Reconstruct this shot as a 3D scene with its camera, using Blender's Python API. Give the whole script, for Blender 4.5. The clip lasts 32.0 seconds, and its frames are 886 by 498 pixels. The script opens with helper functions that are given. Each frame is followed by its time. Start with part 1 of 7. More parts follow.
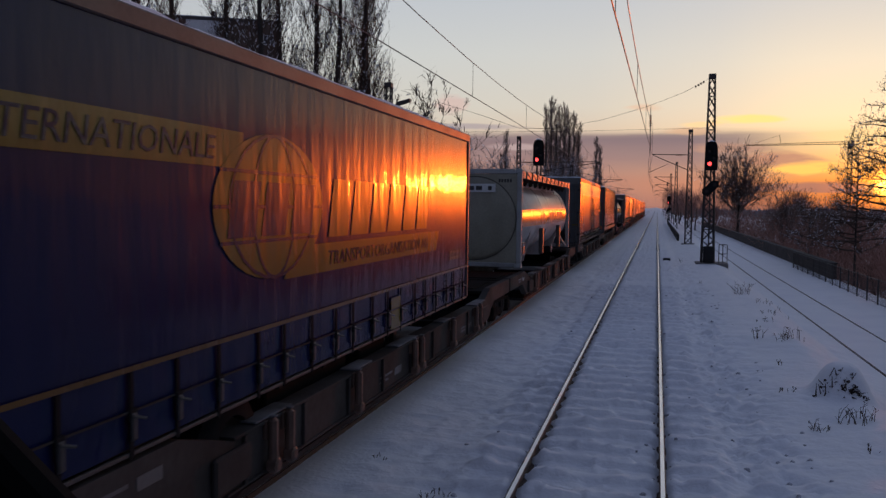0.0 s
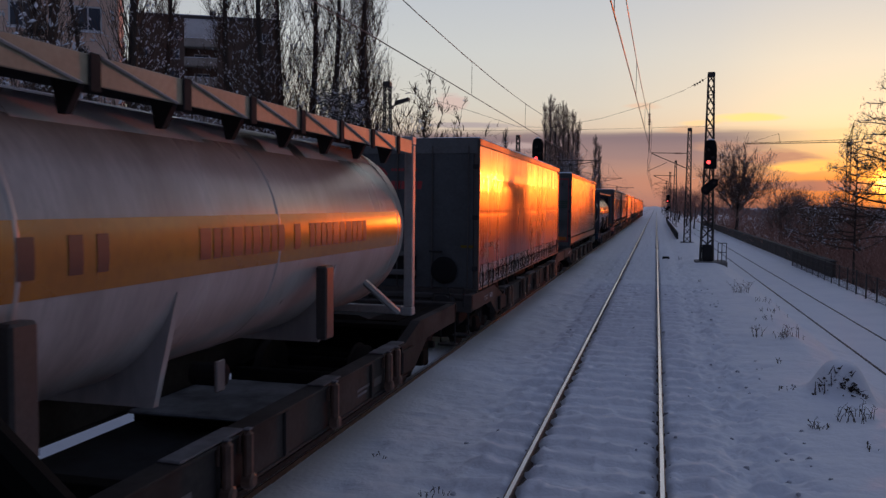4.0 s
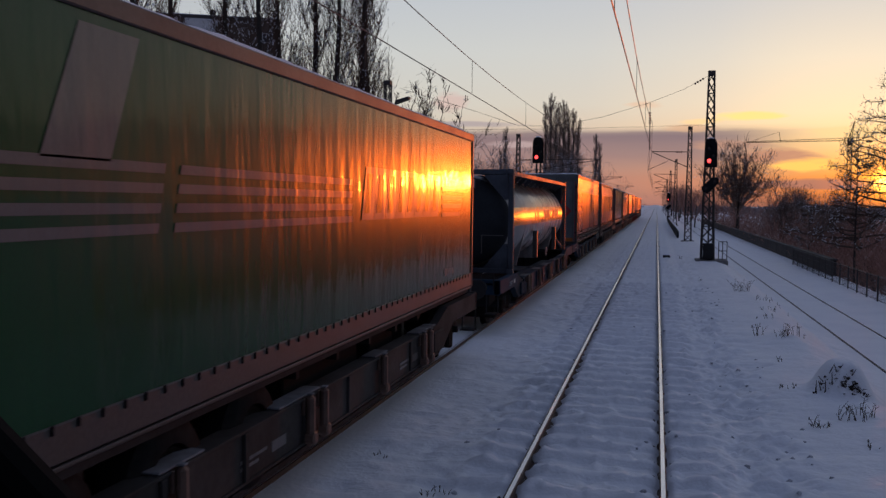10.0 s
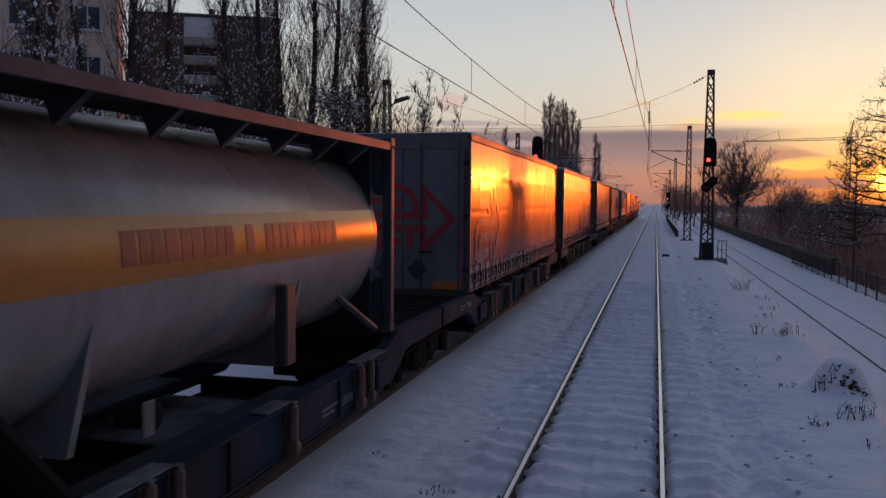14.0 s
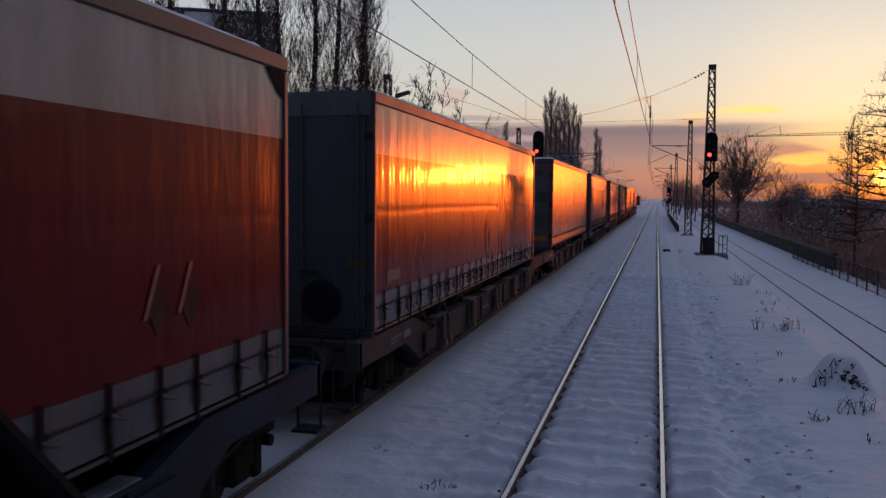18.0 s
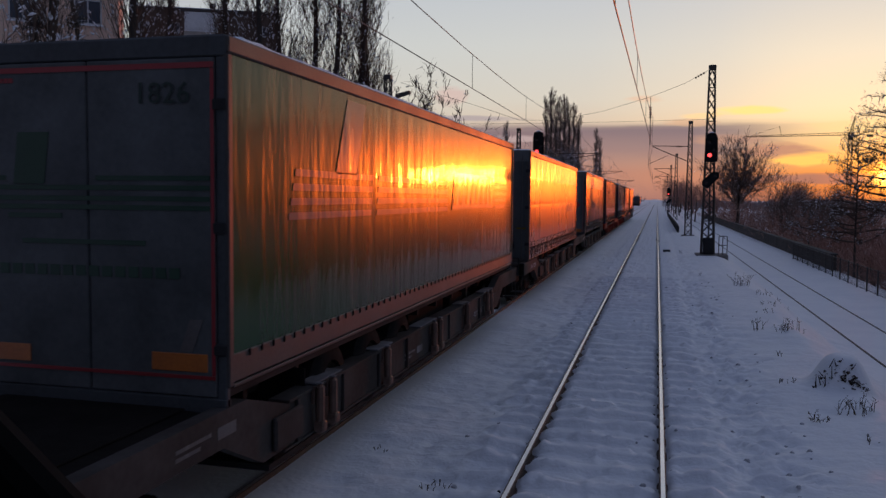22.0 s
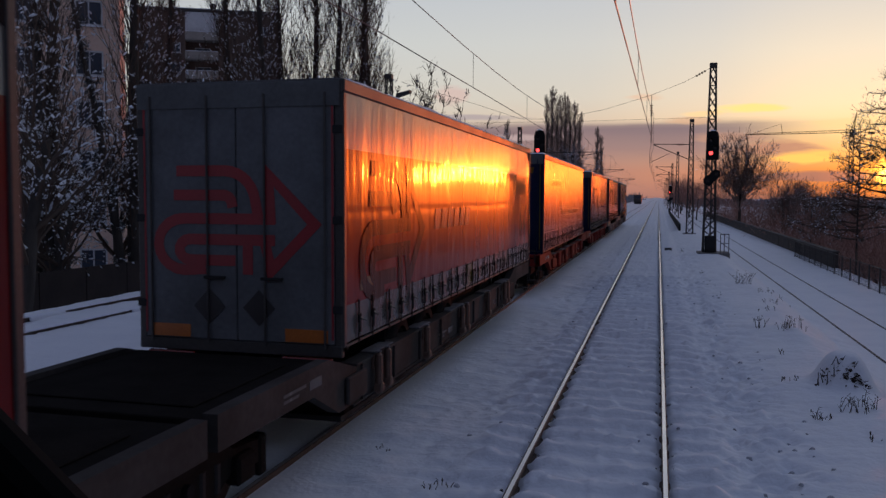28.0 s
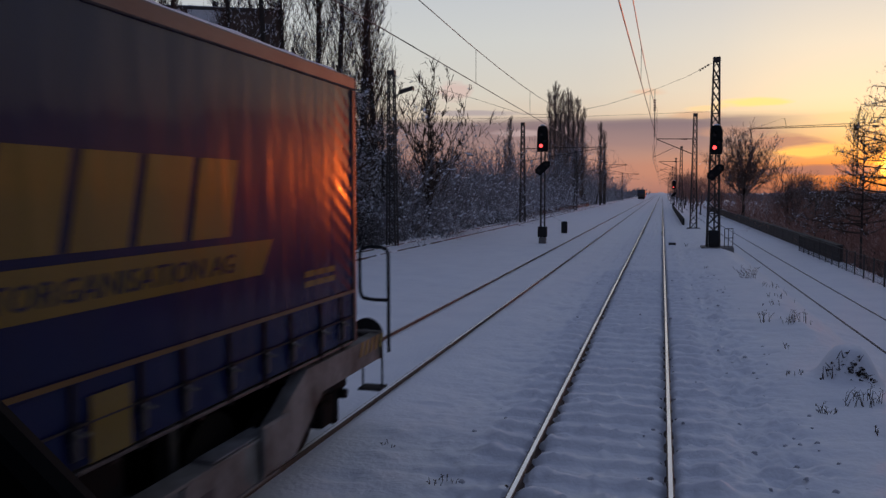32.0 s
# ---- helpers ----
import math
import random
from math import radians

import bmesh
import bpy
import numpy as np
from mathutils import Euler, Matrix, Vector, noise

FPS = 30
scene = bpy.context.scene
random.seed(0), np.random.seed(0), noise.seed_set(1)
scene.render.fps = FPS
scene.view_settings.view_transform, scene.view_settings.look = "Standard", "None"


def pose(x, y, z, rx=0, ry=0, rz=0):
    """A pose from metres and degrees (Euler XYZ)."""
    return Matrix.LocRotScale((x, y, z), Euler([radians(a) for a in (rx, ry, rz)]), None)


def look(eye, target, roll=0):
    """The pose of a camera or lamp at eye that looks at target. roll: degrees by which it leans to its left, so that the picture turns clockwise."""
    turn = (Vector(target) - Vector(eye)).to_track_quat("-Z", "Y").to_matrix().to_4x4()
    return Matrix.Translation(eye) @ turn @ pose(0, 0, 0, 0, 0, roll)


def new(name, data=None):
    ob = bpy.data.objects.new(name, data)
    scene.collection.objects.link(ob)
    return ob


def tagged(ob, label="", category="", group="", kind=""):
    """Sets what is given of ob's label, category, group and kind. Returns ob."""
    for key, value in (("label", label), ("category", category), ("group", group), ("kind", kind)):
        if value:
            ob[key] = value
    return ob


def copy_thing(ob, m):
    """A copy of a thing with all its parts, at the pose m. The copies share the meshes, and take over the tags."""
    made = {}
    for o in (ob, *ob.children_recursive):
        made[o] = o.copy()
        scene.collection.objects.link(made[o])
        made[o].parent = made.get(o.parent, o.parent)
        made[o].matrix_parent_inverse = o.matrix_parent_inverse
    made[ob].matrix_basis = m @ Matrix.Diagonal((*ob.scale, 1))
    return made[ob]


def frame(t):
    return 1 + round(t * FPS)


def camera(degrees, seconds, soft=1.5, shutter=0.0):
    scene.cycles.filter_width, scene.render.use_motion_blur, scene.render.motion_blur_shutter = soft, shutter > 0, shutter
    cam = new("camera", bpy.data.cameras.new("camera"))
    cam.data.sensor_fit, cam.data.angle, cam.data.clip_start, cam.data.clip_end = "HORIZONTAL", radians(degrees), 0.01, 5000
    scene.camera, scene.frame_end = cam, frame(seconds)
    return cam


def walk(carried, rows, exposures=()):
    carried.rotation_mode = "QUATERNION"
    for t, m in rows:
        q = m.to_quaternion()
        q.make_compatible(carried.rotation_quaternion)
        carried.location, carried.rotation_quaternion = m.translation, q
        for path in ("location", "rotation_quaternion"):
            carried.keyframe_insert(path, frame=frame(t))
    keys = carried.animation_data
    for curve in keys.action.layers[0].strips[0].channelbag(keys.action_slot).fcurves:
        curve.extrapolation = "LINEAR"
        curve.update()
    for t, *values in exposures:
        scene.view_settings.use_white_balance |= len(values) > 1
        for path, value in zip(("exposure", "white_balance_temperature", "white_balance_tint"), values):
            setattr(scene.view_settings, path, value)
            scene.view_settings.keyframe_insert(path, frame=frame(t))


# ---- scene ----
# ---------- camera ----------
EYE = (0.0, 0.0, 2.918)
cam = camera(56.23, 32.0, soft=1.45, shutter=0.15)
# seconds, degrees turned left of the track, tilt, lean
VIEW = [
    (0, 14.425, -3.063, 0.681),
    (1, 14.409, -3.072, 0.654),
    (2, 14.381, -3.094, 0.650),
    (3, 14.376, -3.111, 0.636),
    (3.5, 14.371, -3.126, 0.599),
    (4.5, 14.372, -3.150, 0.574),
    (5.5, 14.372, -3.177, 0.546),
    (6, 14.356, -3.212, 0.512),
    (7, 14.301, -3.244, 0.605),
    (8, 14.286, -3.223, 0.614),
    (9, 14.333, -3.229, 0.551),
    (9.5, 14.368, -3.224, 0.507),
    (10, 14.409, -3.211, 0.503),
    (10.5, 14.438, -3.195, 0.554),
    (11.5, 14.458, -3.181, 0.542),
    (12.5, 14.409, -3.201, 0.546),
    (13, 14.372, -3.216, 0.487),
    (14, 14.363, -3.267, 0.492),
    (14.5, 14.363, -3.310, 0.520),
    (15.5, 14.365, -3.407, 0.547),
    (16.5, 14.369, -3.502, 0.568),
    (17, 14.377, -3.542, 0.564),
    (18, 14.414, -3.619, 0.496),
    (19, 14.409, -3.642, 0.535),
    (21, 14.409, -3.608, 0.546),
    (23, 14.429, -3.595, 0.496),
    (25, 14.430, -3.608, 0.448),
    (26.5, 14.454, -3.619, 0.392),
    (27.5, 14.479, -3.634, 0.344),
    (28, 14.521, -3.658, 0.290),
    (28.5, 14.600, -3.707, 0.169),
    (29, 14.665, -3.734, 0.066),
    (29.5, 14.681, -3.714, 0.025),
    (30, 14.677, -3.715, 0.036),
    (31, 14.679, -3.746, 0.071),
    (31.5, 14.705, -3.814, 0.075),
    (32, 14.774, -3.927, -0.060),
]


def sight(yaw, tilt, lean):
    y, p = radians(yaw), radians(tilt)
    ahead = Vector((-math.sin(y) * math.cos(p), math.cos(y) * math.cos(p), math.sin(p)))
    return look(EYE, Vector(EYE) + ahead * 10, lean)


walk(cam, [(t, sight(a, b, c)) for t, a, b, c in VIEW])

# ---------- light ----------
SUN_AZ, SUN_EL = 13.6, 1.5   # degrees right of the track, above the horizon
SUN_WAY = Vector((math.sin(radians(SUN_AZ)) * math.cos(radians(SUN_EL)),
                  math.cos(radians(SUN_AZ)) * math.cos(radians(SUN_EL)), math.sin(radians(SUN_EL))))
scene.view_settings.exposure = 0.0


def sunset_world():
    world = bpy.data.worlds.new("sunset_sky")
    scene.world = world
    world.use_nodes = True
    nt = world.node_tree
    nt.nodes.clear()
    N, L = nt.nodes.new, nt.links.new
    coord = N("ShaderNodeTexCoord")
    sep = N("ShaderNodeSeparateXYZ")
    L(coord.outputs["Generated"], sep.inputs[0])

    def math_node(op, a, b=None, clamp=False):
        m = N("ShaderNodeMath")
        m.operation, m.use_clamp = op, clamp
        for i, v in enumerate((a, b)):
            if v is None:
                continue
            if isinstance(v, (int, float)):
                m.inputs[i].default_value = v
            else:
                L(v, m.inputs[i])
        return m.outputs[0]

    def ramp(fac, stops, interp="LINEAR"):
        r = N("ShaderNodeValToRGB")
        r.color_ramp.interpolation = interp
        el = r.color_ramp.elements
        el[0].position, el[0].color = stops[0][0], (*stops[0][1], 1)
        el[1].position, el[1].color = stops[-1][0], (*stops[-1][1], 1)
        for pos, col in stops[1:-1]:
            e = el.new(pos)
            e.color = (*col, 1)
        L(fac, r.inputs[0])
        return r.outputs[0]

    def mix(fac, a, b):
        m = N("ShaderNodeMix")
        m.data_type = "RGBA"
        if isinstance(fac, (int, float)):
            m.inputs[0].default_value = fac
        else:
            L(fac, m.inputs[0])
        for i, v in ((6, a), (7, b)):
            if isinstance(v, tuple):
                m.inputs[i].default_value = (*v, 1)
            else:
                L(v, m.inputs[i])
        return m.outputs[2]

    up = sep.outputs[2]
    # closeness to the sun's azimuth, -1 .. 1
    flat = N("ShaderNodeVectorMath")
    flat.operation = "MULTIPLY"
    L(coord.outputs["Generated"], flat.inputs[0])
    flat.inputs[1].default_value = (1, 1, 0)
    unit = N("ShaderNodeVectorMath")
    unit.operation = "NORMALIZE"
    L(flat.outputs[0], unit.inputs[0])
    dot = N("ShaderNodeVectorMath")
    dot.operation = "DOT_PRODUCT"
    L(unit.outputs[0], dot.inputs[0])
    dot.inputs[1].default_value = (math.sin(radians(SUN_AZ)), math.cos(radians(SUN_AZ)), 0)
    near = dot.outputs["Value"]

    sky = N("ShaderNodeTexSky")
    sky.sky_type = "NISHITA"
    sky.sun_disc = False
    sky.sun_elevation, sky.sun_rotation = radians(SUN_EL), radians(SUN_AZ)
    sky.air_density, sky.dust_density = 1.0, 2.0
    dim = N("ShaderNodeVectorMath")
    dim.operation = "SCALE"
    L(sky.outputs[0], dim.inputs[0])
    dim.inputs[3].default_value = 0.12

    height = math_node("SQRT", math_node("MAXIMUM", up, 0.0))
    toward = ramp(height, [(0.0, (.40, .13, .075)), (.10, (.60, .17, .06)), (.17, (.86, .27, .06)), (.22, (1.0, .52, .17)), (.27, (1.06, .76, .38)), (.32, (1.03, .84, .56)),
                           (.40, (.90, .82, .66)), (.53, (.56, .605, .68)), (.70, (.22, .255, .36)), (1, (.12, .15, .265))])
    aside = ramp(height, [(0.0, (.36, .20, .19)), (.18, (.53, .28, .225)), (.26, (.70, .52, .39)), (.34, (.70, .67, .60)),
                          (.42, (.66, .68, .67)), (.53, (.53, .58, .665)), (.70, (.21, .245, .36)), (1, (.12, .15, .265))])
    behind = ramp(height, [(0.0, (.046, .050, .074)), (.3, (.072, .082, .128)), (.55, (.094, .117, .205)), (.75, (.11, .14, .25)), (1, (.12, .15, .265))])
    side = ramp(near, [(0.0, (0, 0, 0)), (.86, (.0, .0, .0)), (.95, (.06, .06, .06)), (.985, (.42, .42, .42)), (.9985, (1, 1, 1))])
    back = ramp(math_node("ADD", math_node("MULTIPLY", near, 0.5), 0.5), [(0.0, (0, 0, 0)), (.5, (.10, .10, .10)), (.94, (1, 1, 1))], "EASE")
    clear = mix(back, behind, mix(side, aside, toward))
    clear = mix(0.12, clear, dim.outputs[0])

    # low cloud bank over the horizon with a level top, thinning towards the sun
    stretch = N("ShaderNodeMapping")
    L(coord.outputs["Generated"], stretch.inputs[0])
    stretch.inputs["Scale"].default_value = (2.2, 2.2, 16.0)
    wisps = N("ShaderNodeTexNoise")
    L(stretch.outputs[0], wisps.inputs["Vector"])
    wisps.inputs["Scale"].default_value, wisps.inputs["Detail"].default_value, wisps.inputs["Roughness"].default_value = 2.6, 7, 0.55
    ragged = math_node("SUBTRACT", wisps.outputs["Fac"], 0.5)
    edge = math_node("ADD", up, math_node("MULTIPLY", ragged, 0.012))
    bank = ramp(edge, [(0.0, (.3, .3, .3)), (.020, (.35, .35, .35)), (.055, (.9, .9, .9)), (.078, (1, 1, 1)), (.0835, (.85, .85, .85)), (.087, (0, 0, 0))])
    bank_far = math_node("MULTIPLY", bank, ramp(near, [(0.0, (.5, .5, .5)), (.90, (1, 1, 1)), (.980, (1, 1, 1)), (.9885, (.85, .85, .85)), (.9935, (.55, .55, .55)), (.9975, (.15, .15, .15)), (1, (.0, .0, .0))]))
    bank_col = ramp(edge, [(0.0, (.43, .22, .185)), (.03, (.44, .222, .187)), (.06, (.33, .21, .208)), (.085, (.255, .188, .203))])
    clouds = mix(bank_far, clear, bank_col)
    # single clouds: azimuth, elevation, half width, half height in degrees, raggedness, colour, weight
    turn = math_node("ARCTAN2", sep.outputs[0], sep.outputs[1])
    rise = math_node("ARCSINE", up)
    fine = N("ShaderNodeTexNoise")
    m2 = N("ShaderNodeMapping")
    L(coord.outputs["Generated"], m2.inputs[0])
    m2.inputs["Scale"].default_value = (7, 7, 42)
    L(m2.outputs[0], fine.inputs["Vector"])
    fine.inputs["Scale"].default_value, fine.inputs["Detail"].default_value = 2.4, 6
    torn = math_node("SUBTRACT", fine.outputs["Fac"], 0.5)
    for az, el, da, de, rag, col, weight in (
            (-13.9, 6.9, 1.5, .8, 3.0, (.70, .44, .40), .55), (-12.5, 5.35, 4.0, .22, 2.0, (.40, .33, .36), .7), (-9.2, 4.0, 2.6, .28, 2.4, (.62, .46, .44), .6),
            (-1.0, 6.6, 1.6, .3, 3.0, (.86, .55, .36), .6), (1.8, 5.0, 2.2, .30, 2.5, (.74, .44, .27), .7), (5.4, 5.75, 2.8, .34, 2.5, (1.2, .84, .28), .95), (2.6, 5.45, 1.6, .22, 2.5, (1.1, .74, .34), .7),
            (4.3, 3.9, 3.2, .38, 2.5, (.56, .31, .22), .8), (7.2, 3.1, 3.4, .55, 2.4, (.60, .28, .18), .85), (9.0, 2.6, 2.2, .5, 3.4, (1.4, .72, .15), .85),
            (10.2, 1.35, 5.0, .38, 1.6, (.42, .19, .15), .8), (12.0, 4.6, 3.0, .4, 3.0, (1.05, .74, .32), .5)):
        u = math_node("MULTIPLY", math_node("SUBTRACT", turn, radians(az)), 1 / radians(da))
        v = math_node("MULTIPLY", math_node("SUBTRACT", rise, radians(el)), 1 / radians(de))
        far = math_node("ADD", math_node("MULTIPLY", u, u), math_node("MULTIPLY", v, v))
        body = math_node("SUBTRACT", math_node("SUBTRACT", 1.0, far), math_node("MULTIPLY", torn, rag))
        clouds = mix(math_node("MULTIPLY", math_node("MULTIPLY", body, 1.4, clamp=True), weight), clouds, col)
    # the glow round the low sun
    d2 = N("ShaderNodeVectorMath")
    d2.operation = "DOT_PRODUCT"
    L(coord.outputs["Generated"], d2.inputs[0])
    d2.inputs[1].default_value = SUN_WAY
    # 1 at about four degrees from the sun's middle, growing with the square of the angle
    wide = math_node("MULTIPLY", math_node("SUBTRACT", 1.0, d2.outputs["Value"]), 400.0, clamp=True)
    halo = ramp(wide, [(0.0, (9, 4.6, .7)), (.010, (7, 3.4, .45)), (.03, (2.2, .9, .08)), (.06, (.8, .26, .015)), (.15, (.30, .075, .0)), (.45, (.10, .018, .0)), (1, (0, 0, 0))])
    add = N("ShaderNodeMix")
    add.data_type, add.blend_type = "RGBA", "ADD"
    add.inputs[0].default_value = 1
    L(clouds, add.inputs[6])
    L(halo, add.inputs[7])
    bg = N("ShaderNodeBackground")
    L(add.outputs[2], bg.inputs[0])
    bg.inputs[1].default_value = 1.0
    out = N("ShaderNodeOutputWorld")
    L(bg.outputs[0], out.inputs[0])


sunset_world()
sun_data = bpy.data.lights.new("sun", "SUN")
sun_data.energy, sun_data.angle, sun_data.color = 0.50, radians(1.0), (1.0, 0.135, 0.012)
sun = new("sun", sun_data)
sun.matrix_world = look(SUN_WAY * 50, (0, 0, 0))


# ---------- materials ----------
def surface(name, base, rough=0.6, metal=0.0, other=None, scale=2.0, amount=0.5, grain=30.0, bump=0.15, depth=0.01,
            stretch=(1, 1, 1), rough_var=0.12, coat=0.0, piece=0.0, coord="Object", spec=0.5):
    """A surface with stains at one scale and grain at another."""
    m = bpy.data.materials.new(name)
    m.use_nodes = True
    nt = m.node_tree
    N, L = nt.nodes.new, nt.links.new
    bsdf = nt.nodes["Principled BSDF"]
    tc = N("ShaderNodeTexCoord")
    mp = N("ShaderNodeMapping")
    mp.inputs["Scale"].default_value = stretch
    L(tc.outputs[coord], mp.inputs[0])
    big = N("ShaderNodeTexNoise")
    big.inputs["Scale"].default_value, big.inputs["Detail"].default_value = scale, 6
    L(mp.outputs[0], big.inputs["Vector"])
    small = N("ShaderNodeTexNoise")
    small.inputs["Scale"].default_value, small.inputs["Detail"].default_value = grain, 4
    L(mp.outputs[0], small.inputs["Vector"])
    rmp = N("ShaderNodeValToRGB")
    rmp.color_ramp.elements[0].position, rmp.color_ramp.elements[1].position = 0.38, 0.66
    L(big.outputs["Fac"], rmp.inputs[0])
    mx = N("ShaderNodeMix")
    mx.data_type = "RGBA"
    sc = N("ShaderNodeMath")
    sc.operation = "MULTIPLY"
    sc.inputs[1].default_value = amount
    L(rmp.outputs[0], sc.inputs[0])
    L(sc.outputs[0], mx.inputs[0])
    mx.inputs[6].default_value = (*base, 1)
    mx.inputs[7].default_value = (*(other or [c * 0.55 for c in base]), 1)
    m2 = N("ShaderNodeMix")
    m2.data_type, m2.blend_type = "RGBA", "OVERLAY"
    m2.inputs[0].default_value = 0.25
    L(mx.outputs[2], m2.inputs[6])
    L(small.outputs["Fac"], m2.inputs[7])
    col = m2.outputs[2]
    if piece:
        info = N("ShaderNodeObjectInfo")
        hsv = N("ShaderNodeHueSaturation")
        mr = N("ShaderNodeMapRange")
        mr.inputs[3].default_value, mr.inputs[4].default_value = 1 - piece, 1 + piece
        L(info.outputs["Random"], mr.inputs[0])
        L(mr.outputs[0], hsv.inputs["Value"])
        L(col, hsv.inputs["Color"])
        col = hsv.outputs[0]
    L(col, bsdf.inputs["Base Color"])
    rr = N("ShaderNodeMapRange")
    rr.inputs[3].default_value, rr.inputs[4].default_value = max(rough - rough_var, 0.03), min(rough + rough_var, 1)
    L(big.outputs["Fac"], rr.inputs[0])
    L(rr.outputs[0], bsdf.inputs["Roughness"])
    bsdf.inputs["Metallic"].default_value = metal
    bsdf.inputs["Coat Weight"].default_value = coat
    bsdf.inputs["Specular IOR Level"].default_value = spec
    if bump:
        b = N("ShaderNodeBump")
        b.inputs["Strength"].default_value, b.inputs["Distance"].default_value = bump, depth
        L(small.outputs["Fac"], b.inputs["Height"])
        L(b.outputs[0], bsdf.inputs["Normal"])
    return m


def vinyl(name, base, rough=0.26, other=None, dirt=0.35, spec=.09, coat=.34):
    """Tarpaulin: smooth plastic cloth with road dirt and soft vertical ripples."""
    m = surface(name, base, rough, other=other or tuple(c * 0.55 + 0.008 for c in base), scale=1.1, stretch=(1, 2.2, .45), amount=dirt, grain=60, bump=0, rough_var=0.05, spec=spec)
    m.node_tree.nodes["Principled BSDF"].inputs["Coat Weight"].default_value = coat
    m.node_tree.nodes["Principled BSDF"].inputs["Coat Roughness"].default_value = 0.07
    nt = m.node_tree
    N, L = nt.nodes.new, nt.links.new
    bsdf = nt.nodes["Principled BSDF"]
    tc = N("ShaderNodeTexCoord")
    mp = N("ShaderNodeMapping")
    mp.inputs["Scale"].default_value = (1, 2.4, 0.5)
    L(tc.outputs["Object"], mp.inputs[0])
    n1 = N("ShaderNodeTexNoise")
    n1.inputs["Scale"].default_value, n1.inputs["Detail"].default_value = 1.6, 3
    L(mp.outputs[0], n1.inputs["Vector"])
    b = N("ShaderNodeBump")
    b.inputs["Strength"].default_value, b.inputs["Distance"].default_value = 0.40, 0.03
    L(n1.outputs["Fac"], b.inputs["Height"])
    fine = N("ShaderNodeTexNoise")
    fine.inputs["Scale"].default_value, fine.inputs["Detail"].default_value = 14, 3
    L(mp.outputs[0], fine.inputs["Vector"])
    b2 = N("ShaderNodeBump")
    b2.inputs["Strength"].default_value, b2.inputs["Distance"].default_value = 0.12, 0.004
    L(fine.outputs["Fac"], b2.inputs["Height"])
    fold_map = N("ShaderNodeMapping")
    fold_map.inputs["Scale"].default_value = (1, 4.0, 0.15)
    L(tc.outputs["Object"], fold_map.inputs[0])
    fold = N("ShaderNodeTexNoise")
    fold.inputs["Scale"].default_value, fold.inputs["Detail"].default_value = 1.0, 2
    L(fold_map.outputs[0], fold.inputs["Vector"])
    b3 = N("ShaderNodeBump")
    b3.inputs["Strength"].default_value, b3.inputs["Distance"].default_value = 0.11, 0.012
    L(fold.outputs["Fac"], b3.inputs["Height"])
    L(b.outputs[0], b3.inputs["Normal"])
    L(b3.outputs[0], b2.inputs["Normal"])
    L(b2.outputs[0], bsdf.inputs["Normal"])
    L(b2.outputs[0], bsdf.inputs["Coat Normal"])
    return m


def glow(name, col, power):
    m = bpy.data.materials.new(name)
    m.use_nodes = True
    b = m.node_tree.nodes["Principled BSDF"]
    b.inputs["Base Color"].default_value = (*[min(c, 1) * .3 for c in col], 1)
    b.inputs["Emission Color"].default_value = (*col, 1)
    b.inputs["Emission Strength"].default_value = power
    return m


def glass(name, tint=(.05, .06, .08)):
    m = surface(name, tint, 0.08, other=tuple(c * 1.6 for c in tint), scale=0.6, amount=.4, bump=0, rough_var=.03)
    return m


M = {}
M["snow"] = surface("snow", (.88, .885, .895), .75, other=(.79, .80, .83), scale=.9, amount=.5, grain=13, bump=.5, depth=.03, spec=.25)
M["snow_cap"] = surface("snow_cap", (.86, .88, .92), .7, other=(.78, .8, .86), scale=3, amount=.4, grain=14, bump=.3, depth=.02, spec=.25)
# snow greyed so that the lumps' own shade is in the colour
M["clod"] = surface("shaded_snow", (.50, .50, .53), .9, other=(.26, .255, .26), scale=5, amount=.7, grain=14, bump=.4, depth=.01, spec=.2)
M["rail_side"] = surface("rusted_rail", (.075, .045, .032), .75, other=(.035, .026, .024), scale=4, grain=60, bump=.3)
M["rail_top"] = surface("polished_rail", (.84, .85, .87), .34, 1.0, other=(.70, .69, .68), scale=3, amount=.3, grain=50, bump=.05, stretch=(8, .3, 1))
M["rail_dull"] = surface("dull_rail_top", (.80, .80, .82), .48, .9, other=(.62, .58, .56), scale=3, amount=.5, grain=50, bump=.05, stretch=(8, .3, 1))
M["iron"] = surface("dark_ironwork", (.036, .036, .037), .85, .0, other=(.032, .026, .022), scale=3, grain=40, bump=.25, spec=.10)
M["mast"] = surface("painted_mast_steel", (.055, .052, .050), .6, .2, other=(.085, .055, .04), scale=2, grain=40, bump=.2)
M["black"] = surface("black_plastic", (.018, .018, .019), .8, other=(.02, .02, .02), grain=60, bump=.1, spec=.02)
# brown lugs, warmed and lightened for the orange light on their faces
M["spigot"] = surface("warm_brown_casting", (.135, .082, .060), .55, other=(.07, .045, .036), scale=5, amount=.7, grain=30, bump=.25, spec=.35)
M["dusting"] = surface("thin_dirty_snow", (.20, .20, .21), .85, other=(.09, .088, .085), scale=2.2, amount=.9, grain=12, bump=.3, depth=.02, spec=.1)
M["wall_brown"] = surface("brown_brick_wall", (.15, .075, .055), .9, other=(.10, .055, .045), scale=.8, amount=.7, grain=12, bump=.3)
M["rubber"] = surface("tyre_rubber", (.015, .015, .016), .85, other=(.04, .037, .034), scale=5, grain=50, spec=.02)
M["concrete"] = surface("weathered_concrete", (.20, .185, .17), .9, other=(.10, .09, .085), scale=1.4, amount=.7, grain=25, bump=.4)
